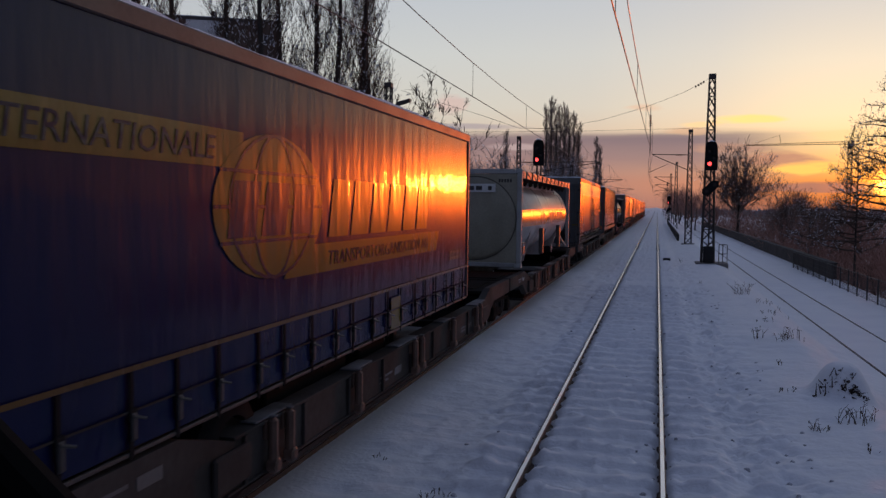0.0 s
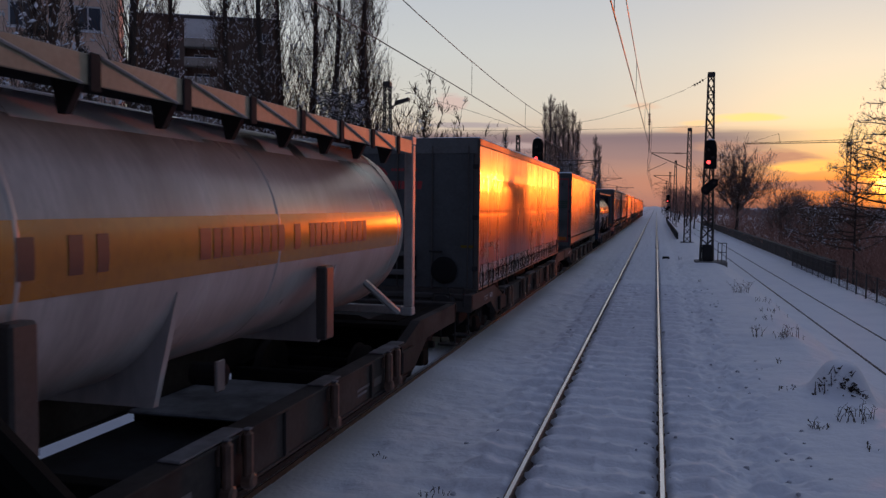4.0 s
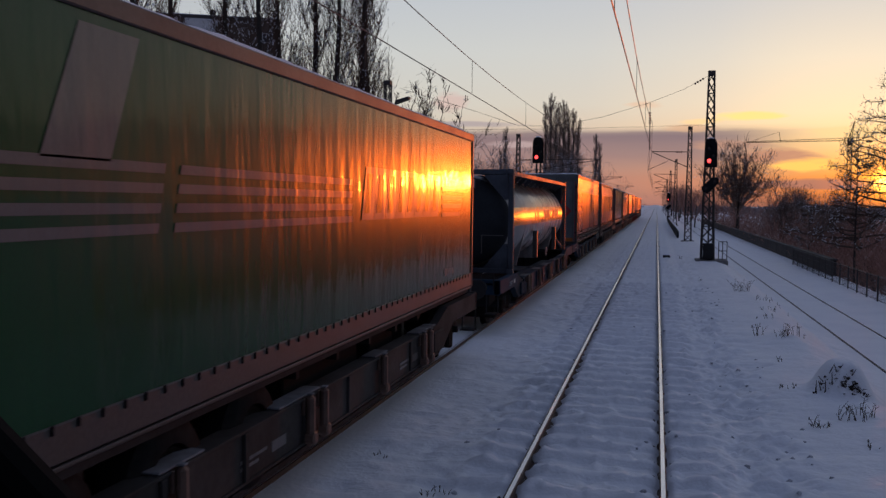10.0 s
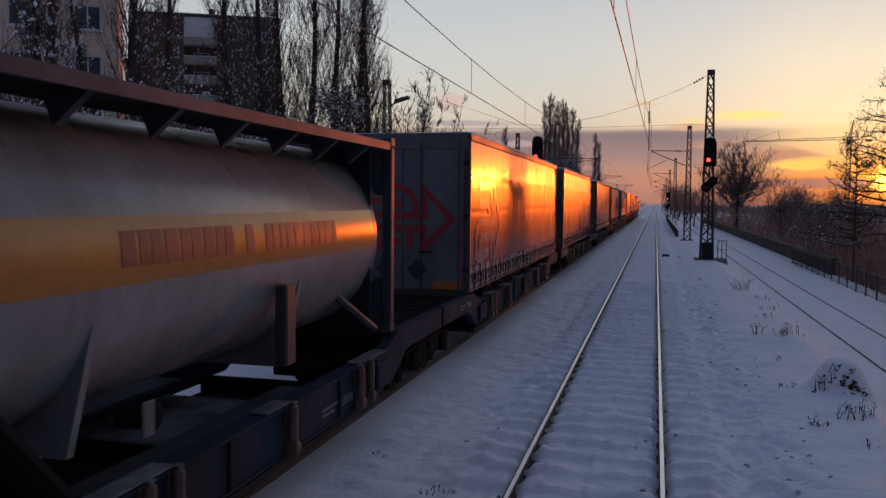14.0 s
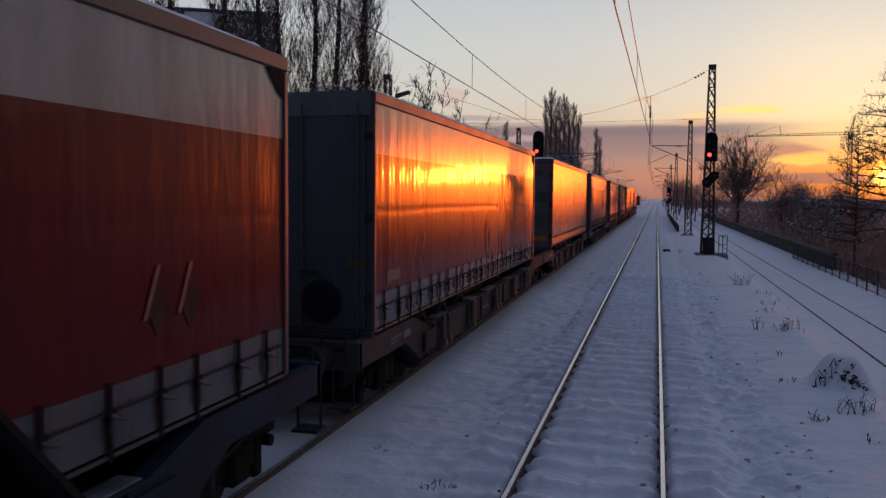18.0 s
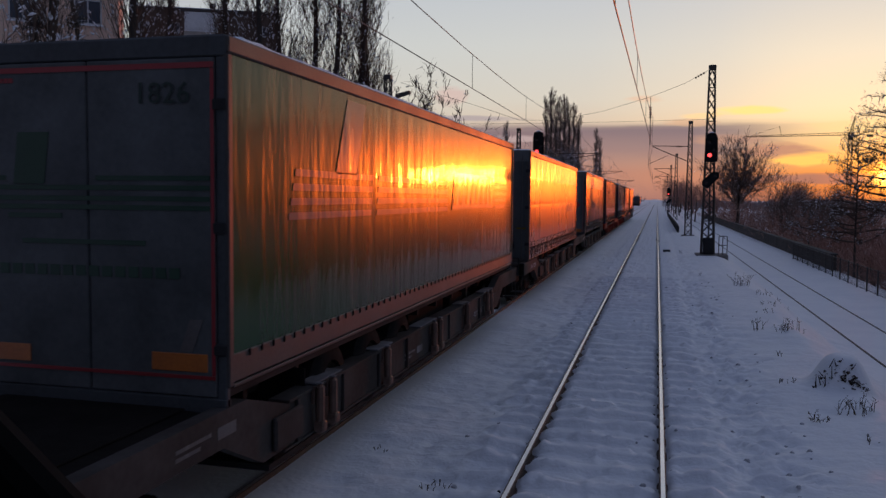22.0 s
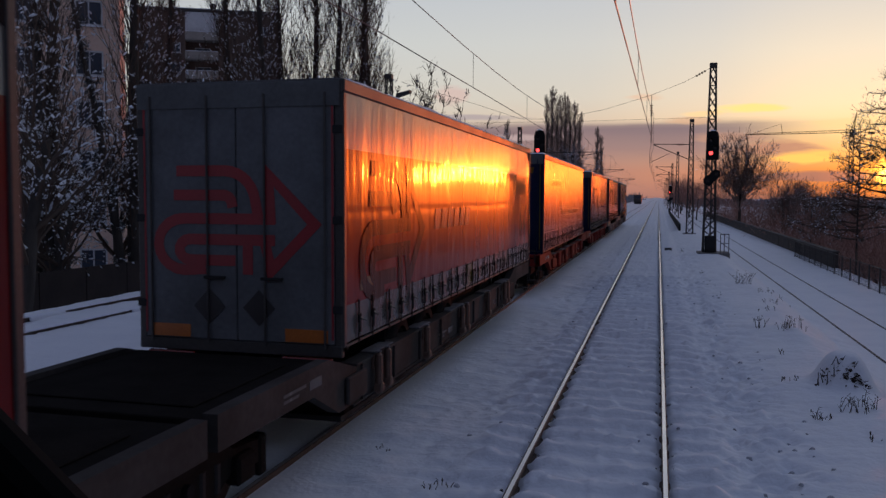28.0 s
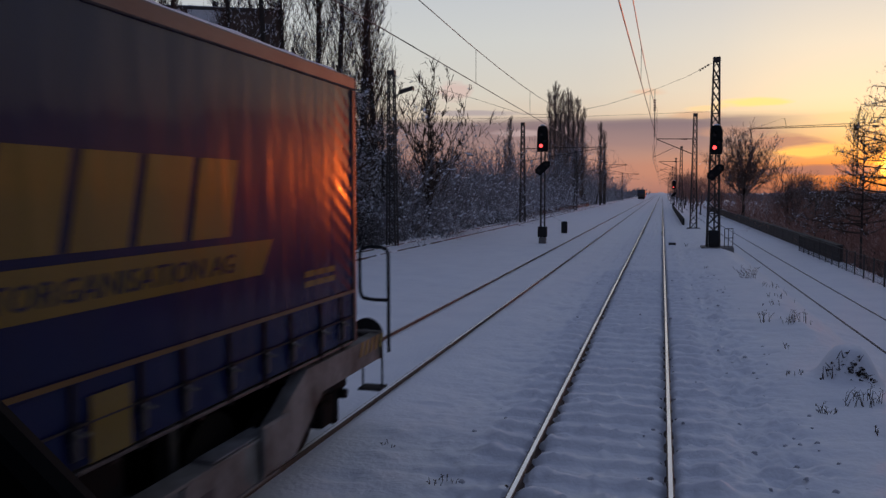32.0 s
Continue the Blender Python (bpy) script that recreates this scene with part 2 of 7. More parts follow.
M["wall_dark"] = surface("old_wall", (.040, .027, .023), .9, other=(.024, .018, .016), scale=.8, amount=.8, grain=12, bump=.4)
M["bark"] = surface("dark_bark", (.045, .036, .030), .9, other=(.085, .072, .062), scale=3, amount=.7, grain=20, bump=.6, stretch=(1, 1, .3))
M["twig"] = surface("bare_twigs", (.085, .058, .042), .9, other=(.13, .09, .07), scale=1, amount=.6, grain=20, bump=0)
# twig brown lightened, with the haze of distance in the colour
M["twig_far"] = surface("hazy_brown_twigs", (.25, .185, .155), .9, other=(.16, .12, .10), scale=.5, amount=.6, grain=8, bump=0)
# brushwood brown, raised and reddened for the low sun's veiling glare
M["thicket"] = surface("brushwood_with_glare", (.38, .20, .15), .9, other=(.26, .14, .11), scale=.6, amount=.7, grain=8, bump=0)
M["cab_black"] = surface("black_window_rubber", (.004, .004, .004), .9, other=(.006, .006, .006), grain=40, bump=0, spec=.1)
# hoar frost, made paler still in place of haze
M["twig_frost"] = surface("hazy_frosted_twigs", (.34, .33, .345), .9, other=(.16, .143, .14), scale=.5, amount=.8, grain=6, bump=0)
M["ivy"] = surface("dark_ivy_leaves", (.060, .062, .056), .7, other=(.11, .105, .10), scale=1.5, amount=.7, grain=12, bump=0)
# frost white on the bushes, part of it standing for fog
M["bush_frost"] = surface("hazy_hoar_twigs", (.46, .455, .48), .9, other=(.18, .165, .165), scale=.9, amount=.9, grain=5, bump=0)
M["leaf_brown"] = surface("withered_leaves", (.045, .028, .02), .9, other=(.025, .018, .014), scale=2, amount=.7, grain=12, bump=0)
M["grass"] = surface("withered_grass", (.085, .062, .04), .9, other=(.045, .034, .025), scale=6, amount=.7, grain=40, bump=0)
M["wagon_grey"] = surface("wagon_grey_paint", (.066, .060, .057), .85, .0, other=(.036, .031, .028), scale=1.1, amount=.8, grain=14, bump=.2, spec=.10)
M["wagon_red"] = surface("wagon_red_paint", (.20, .026, .020), .8, .0, other=(.08, .020, .016), scale=1.1, amount=.7, grain=14, bump=.2, spec=.10)
M["wagon_white"] = surface("wagon_white_paint", (.24, .23, .215), .75, .0, other=(.075, .062, .05), scale=1.6, amount=.95, grain=14, bump=.2, spec=.12)
M["wagon_blue"] = surface("wagon_blue_paint", (.021, .042, .070), .8, .0, other=(.022, .025, .028), scale=1.1, amount=.75, grain=14, bump=.2, spec=.10)
M["deck_blue"] = surface("grimy_deck_plate", (.07, .08, .095), .8, other=(.035, .037, .04), scale=1.4, amount=.7, grain=18, bump=.2, spec=.15)
M["brown_dirt"] = surface("brake_dust_steel", (.020, .017, .015), .9, .0, other=(.014, .012, .011), scale=3, amount=.7, grain=30, bump=.3, spec=.02)
M["wheel"] = surface("worn_wheel_steel", (.03, .026, .023), .8, .1, other=(.045, .035, .03), scale=3, amount=.7, grain=30, bump=.2, spec=.02)
M["alu"] = surface("dirty_aluminium", (.088, .083, .08), .45, .4, other=(.09, .082, .075), scale=1.6, amount=.6, grain=30, bump=.1, spec=.12)
M["buckle"] = surface("dull_steel_buckle", (.05, .047, .045), .34, .4, other=(.03, .027, .025), scale=6, amount=.6, grain=40, bump=.1)
M["door_grey"] = surface("grey_door_panel", (.080, .086, .090), .6, other=(.06, .06, .06), scale=1.2, amount=.7, grain=20, bump=.1, spec=.12)
M["door_header"] = surface("grey_header_panel", (.135, .14, .14), .55, other=(.085, .085, .085), scale=1.6, amount=.7, grain=20, bump=.1, spec=.12)
M["door_green_grey"] = surface("dirty_white_door_panel", (.125, .13, .13), .55, other=(.06, .062, .06), scale=1.2, amount=.7, grain=20, bump=.1, spec=.12)
M["door_light"] = surface("light_grey_door_panel", (.16, .165, .17), .6, other=(.095, .095, .095), scale=1.2, amount=.7, grain=20, bump=.1, spec=.12)
M["vinyl_red"] = vinyl("red_tarpaulin", (.20, .0105, .0095), rough=.28, spec=.07, coat=.25)
M["vinyl_red_dull"] = vinyl("soiled_red_tarpaulin", (.115, .0088, .0086), rough=.28, spec=.05, coat=.15, dirt=.5)
M["vinyl_cream"] = vinyl("pale_grey_tarpaulin", (.30, .275, .26), other=(.17, .152, .138), dirt=.7, spec=.10)
M["vinyl_hem"] = vinyl("soiled_grey_hem", (.115, .102, .096), other=(.065, .058, .053), dirt=.8, spec=.22, rough=.26)
M["vinyl_green"] = vinyl("green_tarpaulin", (.010, .062, .018), spec=.07)
M["vinyl_blue"] = vinyl("navy_tarpaulin", (.007, .011, .054), spec=.04, coat=.25)
M["step_grey"] = surface("worn_grey_step", (.135, .13, .128), .6, other=(.08, .077, .073), scale=3, amount=.6, grain=30, bump=.15, spec=.2)
M["navy"] = surface("navy_paint", (.006, .011, .042), .4, other=(.018, .022, .05), scale=1.3, amount=.5, grain=20, bump=.05, spec=.12)
M["print_white"] = vinyl("white_print", (.155, .138, .13))
M["print_grey"] = vinyl("pale_grey_print", (.125, .105, .10))
M["sticker"] = vinyl("dull_orange_sticker", (.17, .085, .025))
M["print_emblem"] = vinyl("dark_olive_print", (.050, .021, .016), rough=.28, spec=.05, coat=.15, dirt=.5)
M["print_yellow"] = vinyl("yellow_print", (.150, .108, .016))
M["print_ochre"] = vinyl("ochre_print", (.115, .064, .012))
M["print_navy"] = vinyl("navy_print", (.012, .014, .040))
M["print_red"] = surface("red_print", (.32, .022, .028), .4, other=(.25, .03, .03), scale=2, grain=30, bump=0)
M["print_green"] = surface("green_print", (.006, .048, .022), .4, other=(.006, .034, .018), scale=2, grain=30, bump=0)
M["print_number"] = surface("dark_green_number", (.006, .022, .014), .5, other=(.01, .028, .02), scale=2, grain=30, bump=0)
M["print_dark"] = surface("dark_print", (.03, .026, .025), .5, other=(.05, .04, .04), scale=2, grain=30, bump=0)
M["hazard_yellow"] = surface("hazard_yellow_paint", (.26, .175, .025), .6, other=(.14, .095, .03), scale=4, grain=30, bump=.1)
M["tail_red"] = surface("tail_light_red", (.22, .03, .02), .25, other=(.15, .03, .02), scale=4, grain=30, bump=0)
M["reflector"] = surface("orange_reflector", (.55, .16, .03), .35, other=(.40, .11, .03), scale=4, grain=30, bump=0)
M["tank_white"] = surface("white_tank_shell", (.46, .43, .42), .30, other=(.27, .235, .215), scale=.9, amount=.75, grain=10, bump=.08, stretch=(1, 1.6, .35), spec=.35)
M["tank_grey"] = surface("grey_tank_shell", (.29, .28, .275), .28, other=(.16, .147, .14), scale=.9, amount=.7, grain=10, bump=.08, stretch=(1, 1.6, .35), spec=.4)
M["tank_orange"] = surface("orange_tank_band", (.44, .185, .012), .25, other=(.28, .115, .012), scale=.9, amount=.6, grain=10, bump=.06)
M["label_white"] = surface("white_label", (.62, .62, .60), .5, other=(.45, .45, .43), scale=3, grain=30, bump=0)
M["tank_frame"] = surface("pale_grey_frame", (.36, .375, .37), .5, .05, other=(.21, .195, .18), scale=2, amount=.6, grain=25, bump=.15)
M["tank_frame_blue"] = surface("blue_grey_frame", (.08, .09, .11), .5, .1, other=(.035, .036, .04), scale=2, amount=.6, grain=25, bump=.15, spec=.12)
M["tank_end"] = surface("beige_tank_end", (.30, .28, .21), .5, other=(.19, .175, .13), scale=1.0, amount=.7, grain=20, bump=.1)
M["tank_seam"] = surface("dark_seam", (.10, .095, .075), .6, other=(.06, .055, .045), scale=1, grain=20, bump=.1)
# tank ends darkened, the shade on them put into the colour
M["tank_end_dark"] = surface("shaded_tank_end", (.030, .034, .040), .6, other=(.018, .02, .022), scale=1.2, amount=.7, grain=20, bump=.1, spec=.12)
M["coping"] = surface("dirty_coping", (.032, .026, .024), .9, other=(.12, .12, .125), scale=.8, amount=.45, grain=9, bump=.2)
M["facade_tan"] = surface("tan_plaster", (.82, .59, .46), .9, other=(.68, .48, .37), scale=.25, amount=.7, grain=8, bump=.3)
M["facade_brown"] = surface("brown_panel_facade", (.14, .095, .075), .9, other=(.095, .07, .057), scale=.2, amount=.7, grain=8, bump=.2)
M["balcony"] = surface("balcony_concrete", (.34, .30, .26), .9, other=(.24, .21, .185), scale=.6, amount=.6, grain=10, bump=.2)
M["frame_white"] = surface("white_window_frame", (.62, .62, .62), .5, other=(.5, .5, .5), grain=30, bump=0)
M["pane"] = glass("window_glass")
M["roof_dark"] = surface("dark_roof", (.05, .045, .045), .8, other=(.08, .07, .065), scale=1, grain=10)
M["brick_wall"] = surface("house_wall", (.18, .12, .09), .9, other=(.12, .085, .07), scale=.5, grain=10, bump=.2)
M["crane"] = surface("crane_steel", (.20, .13, .04), .6, .2, other=(.12, .08, .04), scale=1, grain=10, bump=0)
M["wire"] = surface("copper_wire", (.05, .045, .042), .5, .7, other=(.08, .06, .05), scale=1, grain=20, bump=0)
M["insulator"] = surface("brown_porcelain", (.10, .045, .03), .25, other=(.07, .03, .025), scale=6, grain=20, bump=0)
M["signal_red"] = glow("signal_red_lamp", (1.0, .06, .06), 3.2)
M["lens_dark"] = surface("dark_signal_lens", (.02, .02, .022), .12, other=(.03, .03, .03), grain=20, bump=0)


# ---------- mesh helpers ----------
class Shape:
    """Collects simple solids into one mesh."""

    def __init__(self):
        self.v, self.f, self.m = [], [], []

    def face(self, ids, mat=0):
        self.f.append(ids)
        self.m.append(mat)

    def add(self, verts, faces, mat=0):
        o = len(self.v)
        self.v.extend([tuple(p) for p in verts])
        for f in faces:
            self.f.append([o + i for i in f])
            self.m.append(mat)

    def box(self, x0, x1, y0, y1, z0, z1, c=0.0, mat=0):
        if c <= 0:
            vs = [(x, y, z) for x in (x0, x1) for y in (y0, y1) for z in (z0, z1)]
            self.add(vs, [(0, 1, 3, 2), (4, 6, 7, 5), (0, 4, 5, 1), (2, 3, 7, 6), (0, 2, 6, 4), (1, 5, 7, 3)], mat)
            return self
        c = min(c, .45 * (x1 - x0), .45 * (y1 - y0), .45 * (z1 - z0))
        lo, hi = (x0, y0, z0), (x1, y1, z1)
        ids, vs = {}, []
        for sx in (0, 1):
            for sy in (0, 1):
                for sz in (0, 1):
                    s = (sx, sy, sz)
                    for ax in range(3):
                        p = [(hi[i] if s[i] else lo[i]) for i in range(3)]
                        for i in range(3):
                            if i != ax:
                                p[i] += -c if s[i] else c
                        ids[(s, ax)] = len(vs)
                        vs.append(p)
        fs = []
        for ax in range(3):
            a, b = (ax + 1) % 3, (ax + 2) % 3
            for side in (0, 1):
                ring = []
                for i, j in ((0, 0), (1, 0), (1, 1), (0, 1)):
                    s = [0, 0, 0]
                    s[ax], s[a], s[b] = side, i, j
                    ring.append(ids[(tuple(s), ax)])
                fs.append(ring if side else ring[::-1])
            for i in (0, 1):
                for j in (0, 1):
                    s0, s1 = [0, 0, 0], [0, 0, 0]
                    s0[a], s0[b], s1[a], s1[b] = i, j, i, j
                    s1[ax] = 1
                    q = [ids[(tuple(s0), a)], ids[(tuple(s1), a)], ids[(tuple(s1), b)], ids[(tuple(s0), b)]]
                    fs.append(q if i != j else q[::-1])
        for s in [(i, j, k) for i in (0, 1) for j in (0, 1) for k in (0, 1)]:
            t = [ids[(s, 0)], ids[(s, 1)], ids[(s, 2)]]
            fs.append(t if sum(s) % 2 else t[::-1])
        self.add(vs, fs, mat)
        return self

    def prism(self, pts, axis, a, b, mat=0):
        """A polygon in the plane across axis (0: y,z  1: x,z  2: x,y), drawn out from a to b."""
        n = len(pts)

        def put(p, d):
            q = list(p)
            q.insert(axis, d)
            return q
        vs = [put(p, a) for p in pts] + [put(p, b) for p in pts]
        fs = [list(range(n))[::-1], list(range(n, 2 * n))] + [(i, (i + 1) % n, n + (i + 1) % n, n + i) for i in range(n)]
        self.add(vs, fs, mat)
        return self

    def tube(self, p, q, r0, r1=None, n=6, caps=True, mat=0):
        p, q = Vector(p), Vector(q)
        r1 = r0 if r1 is None else r1
        d = (q - p).normalized()
        u = d.cross(Vector((0, 0, 1)) if abs(d.z) < .9 else Vector((1, 0, 0))).normalized()
        w = d.cross(u)
        vs = []
        for c, r in ((p, r0), (q, r1)):
            for i in range(n):
                a = 2 * math.pi * i / n
                vs.append(c + (u * math.cos(a) + w * math.sin(a)) * r)
        fs = [(i, (i + 1) % n, n + (i + 1) % n, n + i) for i in range(n)]
        if caps:
            fs += [list(range(n))[::-1], list(range(n, 2 * n))]
        self.add(vs, fs, mat)
        return self

    def line(self, pts, r, n=5, mat=0):
        for a, b in zip(pts, pts[1:]):
            self.tube(a, b, r, n=n, mat=mat)
        return self

    def lathe(self, axis_p, axis, prof, n=24, mat=0):
        """Rings (distance along the axis, radius) round an axis."""
        d = Vector(axis).normalized()
        u = d.cross(Vector((0, 0, 1)) if abs(d.z) < .9 else Vector((1, 0, 0))).normalized()
        w = d.cross(u)
        vs, fs = [], []
        for t, r in prof:
            for i in range(n):
                a = 2 * math.pi * i / n
                vs.append(Vector(axis_p) + d * t + (u * math.cos(a) + w * math.sin(a)) * r)
        for k in range(len(prof) - 1):
            for i in range(n):
                j = (i + 1) % n
                fs.append((k * n + i, k * n + j, (k + 1) * n + j, (k + 1) * n + i))
        fs.append(list(range(n))[::-1])
        fs.append(list(range((len(prof) - 1) * n, len(prof) * n)))
        self.add(vs, fs, mat)
        return self

    def mesh(self, name, mats, smooth=0.0):
        me = bpy.data.meshes.new(name)
        me.from_pydata(self.v, [], self.f)
        for m in (mats if isinstance(mats, (list, tuple)) else [mats]):
            me.materials.append(M[m])
        if any(self.m):
            me.polygons.foreach_set("material_index", self.m)
        if smooth:
            me.polygons.foreach_set("use_smooth", [True] * len(me.polygons))
            if smooth < 180:
                me.set_sharp_from_angle(angle=radians(smooth))
        me.update()
        return me


def part(name, shape, mats, parent, label="", smooth=0.0):
    """One mesh under a thing or under a part."""
    me = shape if isinstance(shape, bpy.types.Mesh) else shape.mesh(name, mats, smooth)
    ob = new(name, me)
    ob.parent = parent
    return tagged(ob, label)


def thing(name, label, category, group="", kind="", at=None):
    ob = new(name)
    ob.empty_display_size = .3
    if at is not None:
        ob.matrix_basis = at
    return tagged(ob, label, category, group, kind)


def solid(name, shape, mats, label, category, group="", kind="", smooth=0.0):
    return tagged(new(name, shape.mesh(name, mats, smooth)), label, category, group, kind)


def again(mesh, name, parent, x=0, y=0, z=0, label=""):
    """Another part on the same mesh."""
    ob = new(name, mesh)
    ob.parent = parent
    ob.location = (x, y, z)
    return tagged(ob, label)


# ---------- ground and tracks ----------
OWN, LEFT = -0.624, -4.662          # track centres
GAUGE = 1.507
THIRD, LOW, LOW_Z = -13.45, 6.75, -1.44
hash_rng = np.random.RandomState(7)
HASH = hash_rng.rand(256, 256)


def value_noise(x, y):
    xi, yi = np.floor(x).astype(int), np.floor(y).astype(int)
    fx, fy = x - xi, y - yi
    fx, fy = fx * fx * (3 - 2 * fx), fy * fy * (3 - 2 * fy)
    g = lambda i, j: HASH[i % 256, j % 256]
    return (g(xi, yi) * (1 - fx) + g(xi + 1, yi) * fx) * (1 - fy) + (g(xi, yi + 1) * (1 - fx) + g(xi + 1, yi + 1) * fx) * fy


def fbm(x, y, octaves=3):
    s, a = 0, 1.0
    for k in range(octaves):
        s = s + a * (value_noise(x * 2 ** k + 17 * k, y * 2 ** k + 31 * k) - .5)
        a *= .5
    return s


PROFILE = [(-4000, -3.2), (-60, -3.2), (-30, -2.8), (-19, -2.1), (-17.2, -1.5), (-15.9, -.25), (-15.2, -.02), (-14.6, -.02), (-12.2, -.03),
           (-11.5, -.06), (-8.5, -.03), (-6.4, -.05), (-6.0, -.075), (-3.2, -.075), (-2.6, -.11), (-2.1, -.10), (-1.9, -.07), (0.7, -.07), (1.1, -.12),
           (1.6, -.06), (2.2, .0), (3.0, .02), (3.5, -.12), (4.4, -.85), (5.2, -1.42), (5.7, -1.49), (8.2, -1.49), (9.0, -1.42), (10.8, -1.36),
           (12.5, -2.6), (18, -4.2), (60, -5.2), (4000, -5.2)]
PX, PZ = [np.array(c, float) for c in zip(*PROFILE)]


def ground_z(x, y):
    x, y = np.asarray(x, float), np.asarray(y, float)
    z = np.interp(x, PX, PZ)
    fade = np.clip((70 - y) / 40, 0.15, 1)
    level = np.clip((2.3 - x) / .6, .45, 1) * np.clip((x + 3.6) / 1.6, .5, 1)
    lumps = (fbm(x * 2.6, y * 2.6, 4) * .055 + fbm(x * 6.5 + 4, y * 6.5, 2) * .032 - np.clip(value_noise(x * 3.1 + 40, y * 2.6) - .74, 0, 1) * .30) * level + fbm(x * .5, y * .5, 2) * .07
    off = np.minimum(np.minimum(np.abs(x - OWN), np.abs(x - LEFT)), np.abs(x - LOW))
    open_snow = np.clip((off - .9) / .5, 0.12, 1)
    z = z + lumps * open_snow * fade
    # sleepers under the snow of the near track: a flat top, a sharp lip, a slumped hollow
    on = np.clip((1.42 + .12 * value_noise(x * 0, y * .8) - np.abs(x - OWN)) / .2, 0, 1)
    wobble = fbm(x * 2.4, y * 2.4, 2)
    ph = ((y + .07 * wobble) / .6) % 1.0
    lip = np.clip((ph - .08) / .10, 0, 1) * np.clip((.62 - ph) / .26, 0, 1)
    lip = lip * lip * (3 - 2 * lip)
    rib = lip * .080 * (.55 + .8 * value_noise(x * 1.6 + 9, y * 1.7)) * np.clip((85 - y) / 30, 0, 1)
    crumbs = np.clip(value_noise(x * 8 + 5, y * 7) - .66, 0, 1) * .11 - np.clip(value_noise(x * 6 + 25, y * 5.5 + 3) - .70, 0, 1) * .14
    z = z + on * (rib - .035 + .035 * fbm(x * 6, y * 6, 3) + crumbs)
    # grooves along the rails
    edge = np.abs(np.abs(x - OWN) - GAUGE / 2)
    z = z - .085 * np.exp(-(edge / .085) ** 2)
    # ballast lumps poking through beside it
    near = np.clip(1.2 - np.abs(x - 1.25) / .6, 0, 1) + .22 * np.clip(1.2 - np.abs(x + 2.4) / .7, 0, 1)
    bumps = np.clip(value_noise(x * 5 + 3, y * 5) - .62, 0, 1) * .12 + np.clip(value_noise(x * 9 + 3, y * 8) - .62, 0, 1) * .26 - np.clip(value_noise(x * 8 + 13, y * 7 + 7) - .66, 0, 1) * .26
    z = z + near * bumps * fade
    # the snowy mound by the lower track
    z = z + .50 * np.exp(-((((x - 2.90) / .40) ** 2 + ((y - 14.1) / .50) ** 2) ** 2.0))
    z = z - .13 * np.exp(-(((x - 2.96) / .13) ** 2 + ((y - 13.68) / .11) ** 2))
    z = z + .13 * np.exp(-(((x - 3.4) / .4) ** 2 + ((y - 26.8) / 1.6) ** 2)) + .1 * np.exp(-(((x - 2.95) / .45) ** 2 + ((y - 19.0) / 1.0) ** 2))
    far = np.clip((np.abs(x) - 30) / 100, 0, 1)
    return z + far * fbm(x * .02, y * .02, 3) * 1.5


def ground():
    xs = np.concatenate([[-4000, -1500, -600, -250, -120, -60, -40, -30, -24], np.linspace(-20, -16.2, 8), np.linspace(-16, -6.2, 45), np.linspace(-6, -3.3, 18), np.linspace(-3.2, -2.15, 20),
                         np.linspace(-2.1, 1.0, 84), np.linspace(1.05, 5.5, 66), np.linspace(5.7, 12.6, 26), [14, 17, 20, 30, 45, 60, 100, 200, 400, 1000, 2000, 4000]])
    ys = np.concatenate([[-4000, -1000, -400, -250, -150, -80, -40, -20, -10, -4, 0, 3], np.arange(5, 17, .04), np.arange(17, 32, .07), np.arange(32, 60, .25), np.arange(60, 150, 1.0),
                         np.arange(150, 420, 10), [420, 500, 700, 1000, 1600, 2600, 4500]])
    gx, gy = np.meshgrid(xs, ys)
    gz = ground_z(gx, gy)
    w, hgt = len(xs), len(ys)
    me = bpy.data.meshes.new("ground")
    idx = np.arange(w * hgt).reshape(hgt, w)
    faces = np.stack([idx[:-1, :-1], idx[:-1, 1:], idx[1:, 1:], idx[1:, :-1]], -1).reshape(-1, 4)
    me.from_pydata(np.stack([gx, gy, gz], -1).reshape(-1, 3).tolist(), [], faces.tolist())
    me.materials.append(M["snow"])
    me.polygons.foreach_set("use_smooth", [True] * len(me.polygons))
    tagged(new("ground", me), "snow-covered railway embankment and low land beside it", "ground", kind="structure")


ground()


def rail(name, x, z, top, y0=-320, y1=700, label="steel rail with polished head in snow"):
    s = Shape()
    prof = [(-.036, -.006), (-.021, 0), (.023, 0), (.036, -.006), (.036, -.035), (.012, -.05), (.010, -.13), (.06, -.16), (-.06, -.16), (-.010, -.13), (-.012, -.05), (-.036, -.035)]
    prof = [(x + a, z + b) for a, b in prof]
    n = len(prof)
    ys = [y0, 0, 20, 60, 150, y1]
    vs = [(a, y, b) for y in ys for a, b in prof]
    s.v = vs
    for k in range(len(ys) - 1):
        for i in range(n):
            j = (i + 1) % n
            s.face((k * n + i, k * n + j, (k + 1) * n + j, (k + 1) * n + i), 1 if i == 1 else 0)
    tagged(new(name, s.mesh(name, ["rail_side", top])), label, "rail", "railway rails", "structure")


for cx, top in ((OWN, "rail_top"), (LEFT, "rail_dull")):
    for sgn in (-1, 1):
        rail("rail", cx + sgn * GAUGE / 2, 0, top)
for sgn in (-1, 1):
    rail("rail", LOW + sgn * GAUGE / 2, LOW_Z - .034, "rail_side", label="rusty rail of the lower siding, half buried in snow")
    rail("rail", THIRD + sgn * GAUGE / 2, .035, "rail_side", label="rusty rail of the far track under a crust of snow")


